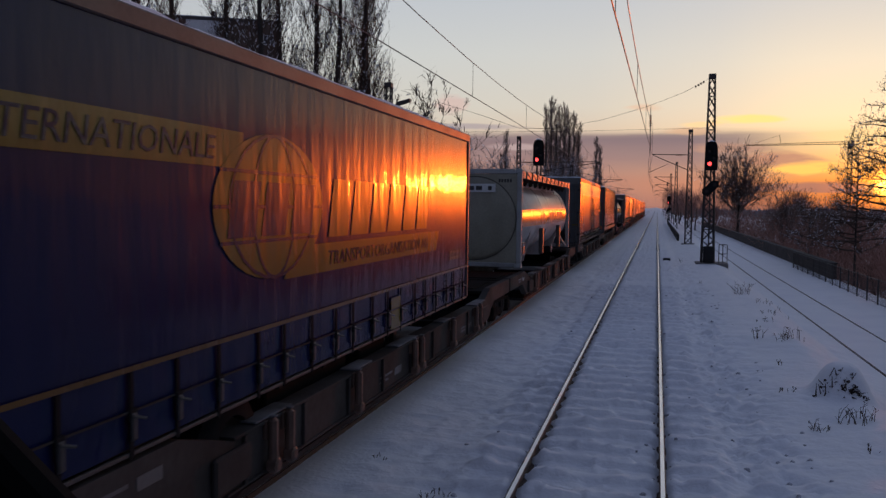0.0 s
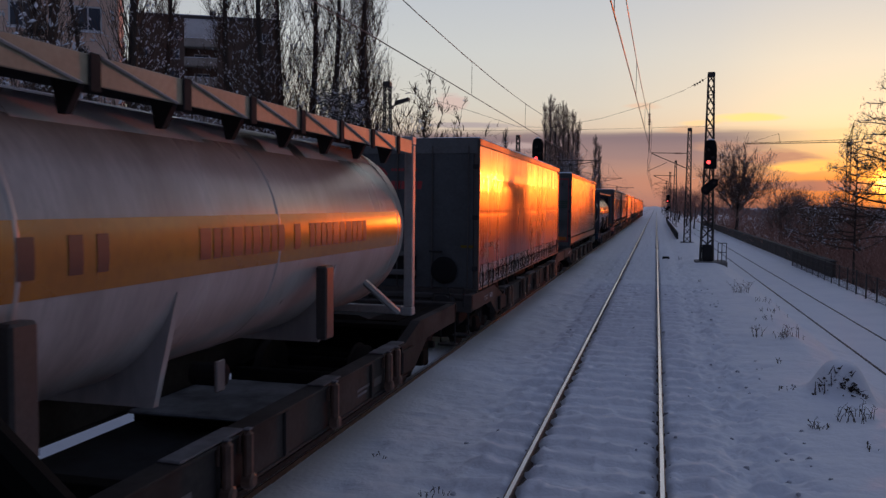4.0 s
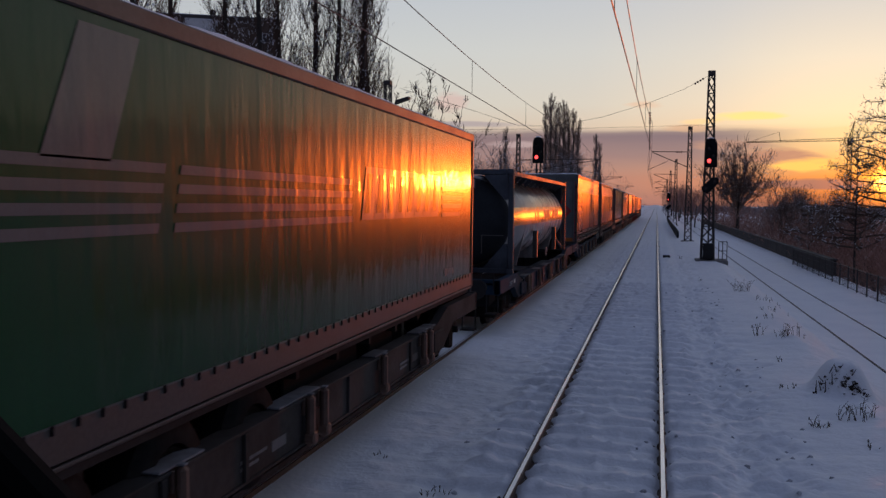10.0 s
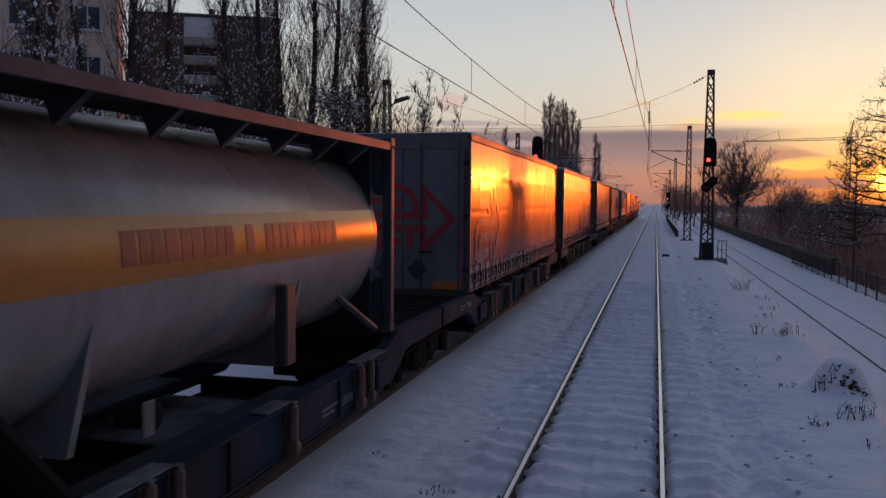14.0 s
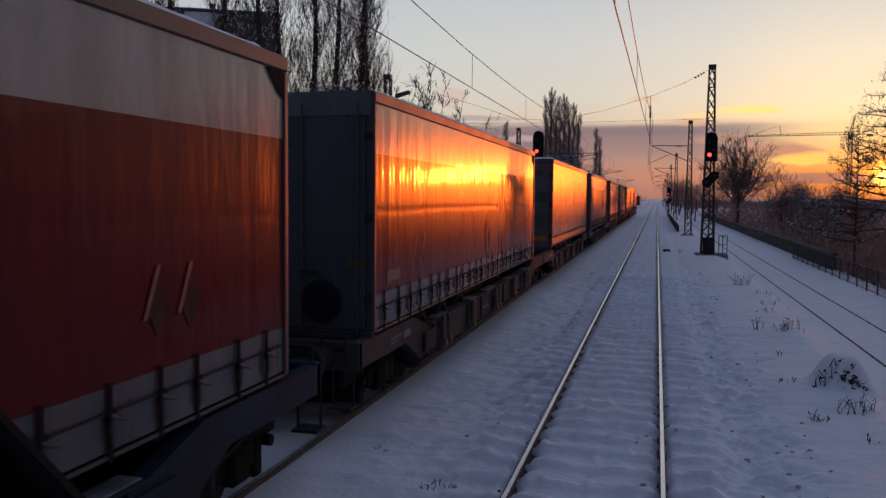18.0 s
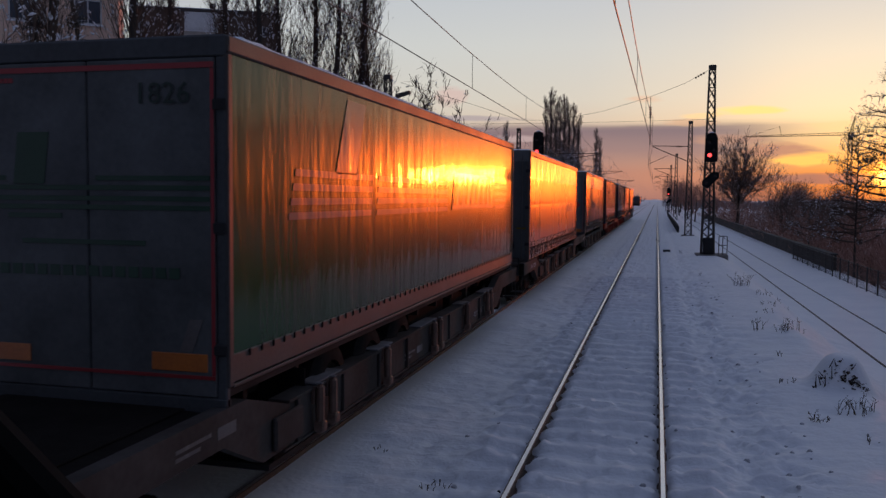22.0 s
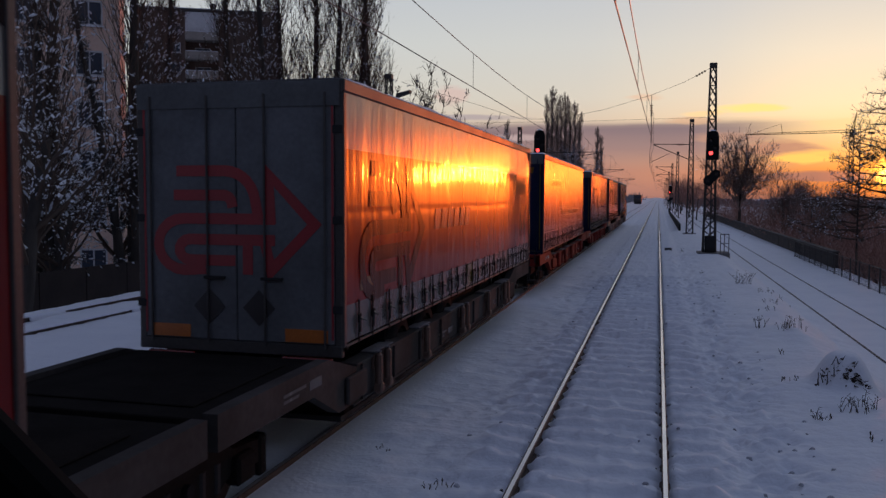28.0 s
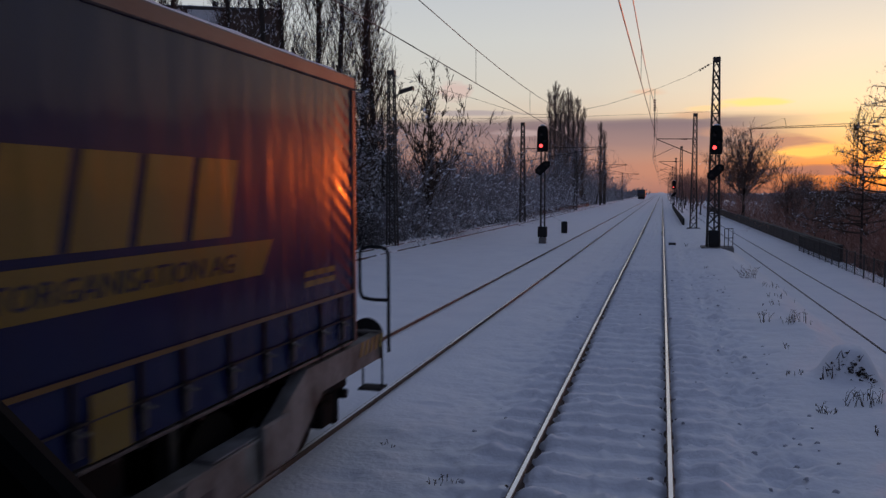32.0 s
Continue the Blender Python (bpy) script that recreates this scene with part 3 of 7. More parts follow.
def snow_crust():
    """Broken ridges of snow lying on the far track's rails."""
    rng = random.Random(5)
    s = Shape()
    for sgn in (-1, 1):
        x = THIRD + sgn * GAUGE / 2
        y = 4.0
        while y < 200:
            ln = rng.uniform(.5, 3.2)
            s.box(x - .06, x + .045, y, y + ln, .033, .033 + rng.uniform(.02, .045), .015)
            if rng.random() < .4:
                s.box(x + .03, x + .10, y, y + ln * rng.uniform(.2, .6), -.06, .045, .02)
            y += ln + rng.uniform(.0, .12)
    solid("snow_crust", s, "snow_cap", "broken crust of snow lying along the far rails", "snow", kind="stuff")


snow_crust()


def fastenings():
    s = Shape()
    for sgn in (-1, 1):
        for side in (-1, 1):
            x = OWN + sgn * GAUGE / 2 + side * .10
            for k in range(110):
                y = 5.1 + k * .6
                if (k * 7 + side + sgn) % 5 == 0:
                    continue
                z = float(ground_z(x, y))
                s.box(x - .017, x + .017, y - .022, y + .022, z - .03, z + .012, .008)
    solid("rail_clips", s, "iron", "dark rail fastenings poking out of the snow", "rail clips", kind="stuff")


fastenings()


def snow_clods():
    """Small lumps of snow and ballast lying on the crust along the track, their shade put into the grey."""
    rng = random.Random(71)
    s = Shape()
    for k in range(130):
        x = rng.uniform(.95, 1.95) if k % 5 < 3 else (rng.uniform(-2.3, -1.0) if k % 5 == 3 else rng.uniform(-.5, .6))
        y = 6 + 26 * rng.random() ** 1.5
        r = rng.uniform(.018, .05)
        z = float(ground_z(x, y))
        ring = [(x + math.cos(a * 1.047) * r * rng.uniform(.7, 1.2), y + math.sin(a * 1.047) * r * rng.uniform(.7, 1.2), z - .012) for a in range(6)]
        top = [(x + math.cos(a * 1.047 + .3) * r * .55, y + math.sin(a * 1.047 + .3) * r * .55, z + r * rng.uniform(.25, .5)) for a in range(6)]
        s.add(ring + top, [(a, (a + 1) % 6, 6 + (a + 1) % 6, 6 + a) for a in range(6)] + [(6, 7, 8, 9, 10, 11)])
    solid("snow_clods", s, "clod", "small lumps of frozen snow scattered by the rails, greyed for their shade", "snow lumps", kind="stuff")


snow_clods()


# ---------- weeds on the bank ----------
def tuft(name, x, y, n, hgt, spread, seed, label="withered weed stalks sticking out of the snow"):
    rng = random.Random(seed)
    s = Shape()
    for _ in range(n):
        a, r = rng.uniform(0, 6.28), spread * rng.random() ** .5
        bx, by = x + math.cos(a) * r, y + math.sin(a) * r
        z = float(ground_z(bx, by)) - .03
        lean = rng.uniform(0, .5) * hgt
        a2 = rng.uniform(0, 6.28)
        hh = hgt * rng.uniform(.3, .85)
        mid = (bx + math.cos(a2) * lean * .4, by + math.sin(a2) * lean * .4, z + hh * .6)
        tip = (bx + math.cos(a2) * lean, by + math.sin(a2) * lean, z + hh)
        s.tube((bx, by, z), mid, .006, .005, 3)
        s.tube(mid, tip, .005, .002, 3)
        for _ in range(rng.randint(0, 3)):
            a3, u = rng.uniform(0, 6.28), rng.uniform(.2, 1)
            q = Vector(mid).lerp(Vector(tip), u)
            s.tube(q, q + Vector((math.cos(a3), math.sin(a3), rng.uniform(.2, .9))) * hgt * .16, .004, .002, 3)
        if rng.random() < .25:
            s.box(tip[0] - .007, tip[0] + .007, tip[1] - .007, tip[1] + .007, tip[2] - .02, tip[2] + .015, .004)
    solid(name, s, "grass", label, "weeds", "weeds on the bank")


for k, (wx, wy, n, hgt, sp) in enumerate([(2.86, 29.6, 20, .62, .25), (3.45, 26.6, 16, .24, .5), (2.84, 19.15, 22, .36, .3), (2.26, 19.5, 10, .36, .12), (2.3, 16.45, 4, .25, .06), (2.72, 12.45, 24, .30, .26),
                                       (2.17, 11.85, 14, .2, .14), (2.06, 14.0, 10, .12, .13), (2.60, 10.9, 5, .14, .1), (-2.18, 8.2, 12, .12, .16), (-3.1, 9.2, 5, .1, .1),
                                       (1.7, 33.5, 4, .2, .1), (2.75, 22.5, 5, .2, .3), (3.1, 24.3, 8, .2, .3), (1.3, 47.5, 5, .3, .1)]):
    tuft("weeds", wx, wy, n, hgt, sp, 40 + k)


def mound_shrub():
    """Dark leaves and stems showing through the face of a snow-capped mound."""
    rng = random.Random(11)
    s = Shape()
    for k in range(84):
        x, y = (rng.gauss(2.96, .085), rng.gauss(13.64, .05)) if k < 58 else (rng.gauss(2.66, .12), rng.gauss(13.72, .06))
        z = float(ground_z(x, y)) + rng.uniform(-.02, .06 if k < 58 else .03)
        r = rng.uniform(.02, .055)
        a = [Vector((rng.uniform(-1, 1), rng.uniform(-1, 1), rng.uniform(-.6, .9))) * r for _ in range(4)]
        c = Vector((x, y, z))
        s.add([c + v for v in a], [(0, 1, 2), (0, 2, 3), (0, 3, 1), (1, 3, 2)])
    for _ in range(16):
        x, y = rng.gauss(2.74, .22), rng.gauss(13.75, .12)
        z = float(ground_z(x, y))
        s.tube((x, y, z - .04), (x + rng.uniform(-.1, .1), y + rng.uniform(-.1, .1), z + rng.uniform(.05, .2)), .010, .004, 4)
    shrub = thing("low_shrub", "low brown shrub buried in a mound of snow", "shrub")
    part("foliage", s, "leaf_brown", shrub)


mound_shrub()


# ---------- masts, signals, wires ----------
def lattice_mast(x, y, z0, z1, w0=.52, w1=.24, label="dark lattice steel catenary mast", plinth=True):
    ob = thing("catenary_mast", label, "mast", "catenary masts")
    hw = lambda z: (w0 + (w1 - w0) * (z - z0) / (z1 - z0)) / 2
    for sx in (-1, 1):
        for sy in (-1, 1):
            a, b = hw(z0), hw(z1)
            part("upright", Shape().tube((x + sx * a, y + sy * a, z0), (x + sx * b, y + sy * b, z1), .05, .04, 4), "mast", ob)
    part("cap", Shape().box(x - w1 / 2 - .05, x + w1 / 2 + .05, y - w1 / 2 - .05, y + w1 / 2 + .05, z1 - .25, z1, .02), "mast", ob)
    n = int((z1 - z0) / .55)
    s = Shape()
    for k in range(n):
        za, zb = z0 + (z1 - z0) * k / n, z0 + (z1 - z0) * (k + 1) / n
        a, b = hw(za), hw(zb)
        for sy in (-1, 1):
            s.tube((x - a, y + sy * a, za), (x + b, y + sy * b, zb), .022, n=4, caps=False)
            s.tube((x + a, y + sy * a, za), (x - b, y + sy * b, zb), .022, n=4, caps=False)
            if k % 3 == 0:
                s.tube((x - a, y + sy * a, za), (x + a, y + sy * a, za), .018, n=4, caps=False)
        for sx in (-1, 1):
            s.tube((x + sx * a, y - a, za), (x + sx * b, y + b, zb), .022, n=4, caps=False)
    part("bracing", s, "mast", ob)
    if plinth:
        part("plinth", Shape().box(x - w0, x + w0, y - w0, y + w0, z0 - .6, z0 + .06, .03), "concrete", ob)
    return ob


def light_signal(name, x, y, zb, z_head, label, pole=True):
    """A colour-light signal: tall rounded head with its red lamp lit, a distant head below, a junction box at the foot."""
    ob = thing(name, label, "signal", "railway signals")
    if pole:
        s = Shape().tube((x - .11, y, zb - .3), (x - .11, y, z_head), .055, n=8).tube((x + .11, y, zb - .3), (x + .11, y, z_head), .045, n=8)
        for k in range(int((z_head - zb) / .45)):
            s.tube((x - .11, y, zb + .3 + .45 * k), (x + .11, y, zb + .3 + .45 * k), .018, n=5)
        part("pole", s, "mast", ob)
        part("junction_box", Shape().box(x - .26, x + .26, y - .22, y + .1, zb + .35, zb + .95, .03), "iron", ob)
        part("foot", Shape().box(x - .2, x + .2, y - .2, y + .2, zb - .3, zb + .32, .03), "concrete", ob)
    else:
        for z in (z_head + .2, z_head + .9, z_head - .95):
            part("bracket", Shape().box(x - .12, x + .12, y - .2, y + .35, z, z + .07, .01), "mast", ob)
        part("cable_duct", Shape().box(x - .04, x + .04, y + .05, y + .11, zb - .02, z_head + .2, .01), "mast", ob)
    w = .31
    prof = [(x - w, z_head), (x + w, z_head), (x + w, z_head + 1.15), (x + w * .75, z_head + 1.42), (x, z_head + 1.5), (x - w * .75, z_head + 1.42), (x - w, z_head + 1.15)]
    head = part("signal_head", Shape().prism(prof, 1, y - .30, y - .18), "black", ob)
    part("housing", Shape().box(x - .22, x + .22, y - .178, y + .05, z_head + .1, z_head + 1.2, .04), "black", head)
    for k, (dx, dz, mat, nm) in enumerate([(-.08, .34, "signal_red", "red_lamp"), (.12, .62, "lens_dark", "lamp"), (-.1, 1.0, "lens_dark", "lamp")]):
        part(nm, Shape().lathe((x + dx, y - .31, z_head + dz), (0, -1, 0), [(0, .10), (.012, .10), (.02, .06)], 16), mat, head, "glowing red signal lamp" if k == 0 else "")
        hood = Shape()
        for i in range(8):
            a0, a1 = math.pi * i / 8, math.pi * (i + 1) / 8
            p = [(x + dx + math.cos(a) * .12, z_head + dz + math.sin(a) * .12) for a in (a0, a1)]
            hood.add([(p[0][0], y - .30, p[0][1]), (p[1][0], y - .30, p[1][1]), (p[1][0], y - .52, p[1][1] - .02), (p[0][0], y - .52, p[0][1] - .02)], [(0, 1, 2, 3)])
        part("hood", hood, "black", head)
    part("snow", Shape().lathe((x, y - .24, z_head + 1.48), (0, 0, 1), [(0, .17), (.03, .15), (.06, .06)], 12), "snow_cap", ob)
    # the distant head: a lozenge leaning to one side
    z2 = z_head - .93
    pts = [(x - .40, z2 - .28), (x - .12, z2 - .42), (x + .42, z2 + .12), (x + .40, z2 + .38), (x + .1, z2 + .42), (x - .42, z2 - .05)]
    low = part("distant_head", Shape().prism(pts, 1, y - .26, y - .12), "black", ob)
    for dx, dz in ((-.2, -.14), (.22, .2)):
        part("lamp", Shape().lathe((x + dx, y - .262, z2 + dz), (0, -1, 0), [(0, .09), (.02, .08)], 14), "lens_dark", low)
    return ob


MX, MY = 2.62, 45.6
lattice_mast(MX, MY, .05, 9.86, .62, .27, "dark lattice steel mast carrying a red railway signal", plinth=False)
light_signal("light_signal", MX + .02, MY - .42, 0, 4.84, "black railway signal with red lamp lit, mounted on lattice mast", pole=False)
slab = Shape().box(2.02, 3.62, MY - .8, MY + .8, -.5, .06, .03)
solid("mast_foundation", slab, "concrete", "concrete base slab of the signal mast in snow", "foundation", kind="structure")
cab = thing("signal_cabinet", "dark relay box at the foot of the signal mast", "cabinet")
part("body", Shape().box(2.38, 2.88, MY - .62, MY - .2, .06, .92, .03), "iron", cab)
part("door", Shape().box(2.42, 2.84, MY - .645, MY - .622, .12, .86, .01), "iron", cab)
rl = thing("guard_rail", "small tubular steel guard rail beside the mast", "railing")
for px in (3.15, 3.34, 3.56):
    part("post", Shape().tube((px, MY - .6, .05), (px, MY - .6, 1.02), .022, n=6), "mast", rl)
part("top_bar", Shape().tube((3.15, MY - .6, 1.02), (3.56, MY - .6, 1.02), .022, n=6), "mast", rl)
part("middle_bar", Shape().tube((3.15, MY - .6, .55), (3.56, MY - .6, .55), .018, n=6), "mast", rl)

for mx, my, top in ((2.45, 69.0, 9.1), (2.5, 120.0, 9.2), (2.4, 161.0, 9.2), (2.4, 215.0, 9.2), (2.4, 280.0, 9.2), (2.4, 360.0, 9.2)):
    lattice_mast(mx, my, 0, top, .50, .24)
for mx, my, top in ((-14.3, 43.3, 9.5), (-13.1, 80.0, 9.6), (-13.2, 132.0, 9.4), (-13.2, 200.0, 9.4), (-13.2, 290.0, 9.4)):
    lattice_mast(mx, my, -.1, top, .5, .30)
light_signal("light_signal", -6.62, 47.6, -.02, 5.2, "black railway signal with red lamp lit, standing on its own pole")
light_signal("light_signal", 1.95, 148.0, -.02, 3.4, "small distant railway signal beside the track")

cb = thing("trackside_cabinet", "small dark marker cabinet standing in the snow", "cabinet")
part("body", Shape().box(-6.98, -6.56, 59.8, 60.1, -.05, .8, .03), "iron", cb)
part("lid", Shape().box(-7.0, -6.54, 59.78, 60.12, .803, .85, .02), "snow_cap", cb)
mk = thing("track_marker", "low dark stub beside the rail, dusted with snow", "marker")
part("stub", Shape().box(.40, .78, 47.6, 48.0, -.12, .10, .03), "iron", mk)
part("cap", Shape().box(.42, .76, 47.62, 47.98, .102, .13, .01), "snow_cap", mk)
bar = thing("cable_ramp", "dark sloping steel trough cover along the track", "trough")
part("plate", Shape().prism([(76.0, -.3), (76.0, .55), (140.0, .75), (140.0, -.3)], 0, 1.80, 1.95), "iron", bar)
part("snow_edge", Shape().box(1.8, 1.95, 76, 140, .752, .78, .01), "snow_cap", bar)

# platform lamp on the far mast
lp = thing("floodlight", "floodlight on a short arm on the catenary mast", "lamp")
part("arm", Shape().tube((-14.1, 43.1, 8.1), (-13.6, 43.1, 8.25), .035, n=6), "mast", lp)
part("lamp_head", Shape().prism([(-13.75, 8.2), (-13.0, 8.42), (-13.0, 8.58), (-13.75, 8.4)], 1, 42.9, 43.25), "mast", lp)


def catenary(cx, stagger, contact_z, mess, label, drop_every=9.0, y_drop=21.0):
    """Contact wire, messenger wire and droppers of one track."""
    ob = thing("overhead_line", label, "overhead line")
    ys = [-60 + 4 * k for k in range(130)]
    part("contact_wire", Shape().line([(cx + stagger(y), y, contact_z) for y in ys], .011, 5), "wire", ob)
    part("messenger_wire", Shape().line([(cx + stagger(y), y, mess(y)) for y in ys], .010, 5), "wire", ob)
    y = y_drop - 36
    while y < 160:
        if mess(y) - contact_z > .15:
            part("dropper", Shape().tube((cx + stagger(y), y, contact_z), (cx + stagger(y), y, mess(y)), .006, n=4), "wire", ob)
        y += drop_every


def hang(y, mid=24.0, half=23.0, low=6.42, high=7.35):
    u = ((y - mid + half) % (2 * half)) / half - 1
    return low + (high - low) * u * u


catenary(OWN, lambda y: -.03 + (.36 * ((y - 10) / 36) if y < 46 else .36 - .5 * min((y - 46) / 23, 1) * (1 if y < 69 else 1)), 5.6, hang, "copper overhead contact line above the track")
catenary(LEFT, lambda y: 0.0, 5.70, lambda y: hang(y, 26, 20, 6.52, 7.1), "copper overhead contact line above the second track")


def head_span():
    ob = thing("cross_span", "wire cross-span carrying the overhead lines between masts", "overhead line")
    y = MY - .3
    pts = [(-14.2, 9.35), (-13.3, 9.05), (-9.9, 8.0), (-7.4, 7.15), (-5.5, 7.1), (-2.9, 7.55), (-.5, 8.25), (1.2, 8.9), (2.5, 9.6)]
    for (a, b), (c, d) in zip(pts, pts[1:]):
        part("span_wire", Shape().tube((a, y, b), (c, y, d), .009, n=5), "wire", ob)
    part("lower_wire", Shape().line([(-14.2, y, 7.0), (-5, y, 6.95), (2.5, y, 7.05)], .006, 5), "wire", ob)
    for x, za, zb in ((-.45, 8.25, 5.75), (-4.66, 7.2, 5.8)):
        part("hanger", Shape().tube((x, y, zb), (x, y, za), .016, n=5), "wire", ob)
        ins = Shape()
        for k in range(5):
            ins.lathe((x, y, za - 1.1 + .13 * k), (0, 0, 1), [(0, .03), (.03, .07), (.06, .07), (.09, .03)], 10)
        part("insulator", ins, "insulator", ob)
    ins = Shape()
    for k in range(4):
        ins.lathe((1.75 + .13 * k, y, 9.17 + .075 * k), (1, 0, .55), [(0, .03), (.03, .06), (.06, .06), (.09, .03)], 10)
    part("insulator", ins, "insulator", ob)


head_span()


def cantilever(x, y, side, reach):
    ob = thing("cantilever_arm", "insulated steel cantilever arm holding the contact wire", "cantilever", "cantilever arms")
    tip = x + side * reach
    part("top_tube", Shape().tube((x, y, 7.1), (tip, y, 7.15), .035, n=6), "mast", ob)
    part("strut", Shape().tube((x, y, 5.9), (tip, y, 7.1), .035, n=6), "mast", ob)
    part("steady_arm", Shape().line([(x + side * reach * .55, y, 6.4), (tip + side * .3, y, 5.68)], .02), "mast", ob)
    ins = Shape()
    for k in range(4):
        ins.lathe((x + side * (.45 + .13 * k), y, 7.1), (side, 0, 0), [(0, .03), (.03, .08), (.06, .08), (.09, .03)], 10)
    part("insulator", ins, "insulator", ob)


for my in (69.0, 120.0, 161.0, 215.0, 280.0):
    cantilever(2.3, my, -1, 2.75)
for my in (80.0, 132.0, 200.0):
    cantilever(-12.9, my, 1, 7.6)


# ---------- lower land on the sunny side ----------
def low_wall():
    ob = thing("retaining_wall", "dark old retaining wall with snow-dusted coping", "wall", kind="structure")
    ys = [55 + 6 * k for k in range(25)]
    for a, b in zip(ys, ys[1:]):
        part("wall_panel", Shape().box(10.45, 10.75, a + .03, b - .03, -1.9, -.42, .04), "wall_dark", ob)
        part("coping", Shape().box(10.38, 10.82, a + .02, b - .02, -.417, -.34, .02), "coping", ob)
    # second, farther parapet
    ob2 = thing("parapet_wall", "dark brick parapet beyond the siding", "wall", kind="structure")
    for k in range(16):
        a = 78 + 8 * k
        part("wall_panel", Shape().box(13.9, 14.2, a + .03, a + 7.97, -3.6, -1.55, .04), "wall_dark", ob2)
        part("coping", Shape().box(13.82, 14.28, a + .02, a + 7.98, -1.547, -1.47, .02), "coping", ob2)


low_wall()


def wire_fence():
    ob = thing("wire_fence", "rusty steel wire-mesh fence along the siding", "fence")
    post = Shape().tube((0, 0, 0), (0, 0, 1.25), .035, n=6).mesh("post", "mast")
    for k in range(20):
        again(post, "post", ob, 9.75, 27 + 2 * k, -1.45)
    for k in range(19):
        s = Shape()
        y0 = 27 + 2 * k
        s.tube((9.75, y0, -.25), (9.75, y0 + 2, -.25), .016, n=4, caps=False)
        s.tube((9.75, y0, -1.3), (9.75, y0 + 2, -1.3), .012, n=4, caps=False)
        for j in range(1, 12):
            s.tube((9.75, y0 + j * 2 / 12, -1.35), (9.75, y0 + j * 2 / 12, -.25), .007, n=3, caps=False)
        for j in range(1, 4):
            s.tube((9.75, y0, -1.3 + .26 * j), (9.75, y0 + 2, -1.3 + .26 * j), .006, n=3, caps=False)
        part("mesh_panel", s, "mast", ob)


wire_fence()


# plain dark boards added in place of the low hedge
def garden_fence():
    ob = thing("garden_fence", "dark boards standing in for a hedge below the flats", "fence")
    for k in range(15):
        y = 14 + 2.4 * k
        part("hedge_panel", Shape().box(-20.3, -20.22, y + .02, y + 2.38, -2.6, .25, .01), "wall_dark", ob)


garden_fence()


def boundary_wall():
    ob = thing("boundary_wall", "low brown brick wall at the edge of the snowy platform", "wall", kind="structure")
    for k in range(18):
        y = 92 + 5 * k
        part("wall_panel", Shape().box(-15.55, -15.25, y + .02, y + 4.98, -.4, .44, .02), "wall_brown", ob)
        part("coping", Shape().box(-15.6, -15.2, y + .01, y + 4.99, .443, .50, .015), "coping", ob)


boundary_wall()


# ---------- trees ----------
def perp(d, a):
    u = d.cross(Vector((0, 0, 1)) if abs(d.z) < .92 else Vector((1, 0, 0))).normalized()
    return u * math.cos(a) + d.cross(u) * math.sin(a)


def limb(s, rng, p, d, length, r, steps, wander, lift, n, mat, snow, tip=.25, heap=1.0):
    """A crooked tapering limb; returns its points and directions."""
    out = [(p.copy(), d.copy(), r)]
    u = d.cross(Vector((0, 0, 1)) if abs(d.z) < .92 else Vector((1, 0, 0))).normalized()
    w = d.cross(u)
    ring = [(1, 0), (-1, 0)] if n == 2 else [(math.cos(2 * math.pi * i / n), math.sin(2 * math.pi * i / n)) for i in range(n)]
    o = len(s.v)
    s.v.extend([tuple(p + (u * a + w * b) * r) for a, b in ring])
    r_first = r
    for k in range(steps):
        d = (d + Vector((rng.gauss(0, wander), rng.gauss(0, wander), rng.gauss(0, wander) + lift))).normalized()
        q = p + d * (length / steps)
        r2 = r_first * (1 - (1 - tip) * (k + 1) / steps)
        s.v.extend([tuple(q + (u * a + w * b) * r2) for a, b in ring])
        for i in range(1 if n == 2 else n):
            j = (i + 1) % n
            s.f.append([o + k * n + i, o + k * n + j, o + (k + 1) * n + j, o + (k + 1) * n + i])
            s.m.append(mat)
        out.append((q.copy(), d.copy(), r2))
        p, r = q, r2
    if snow:
        for (a, da, ra), (b, db, rb) in zip(out, out[1:]):
            if abs(db.z) < .86 and rng.random() < snow:
                t = max(ra * 1.15, .034) * rng.uniform(.7, 1.9) * heap
                c = a.lerp(b, rng.random()) + Vector((0, 0, ra + t * .3))
                e = db * min((b - a).length * rng.uniform(.15, .42), t * 3.2)
                u2 = perp(db, 0.0) * t
                w2 = Vector((0, 0, t))
                s.add([c - e, c + e, c + u2, c - u2, c + w2, c - w2 * .6], [(0, 2, 4), (2, 1, 4), (1, 3, 4), (3, 0, 4), (2, 0, 5), (1, 2, 5), (3, 1, 5), (0, 3, 5)], 1)
    return out


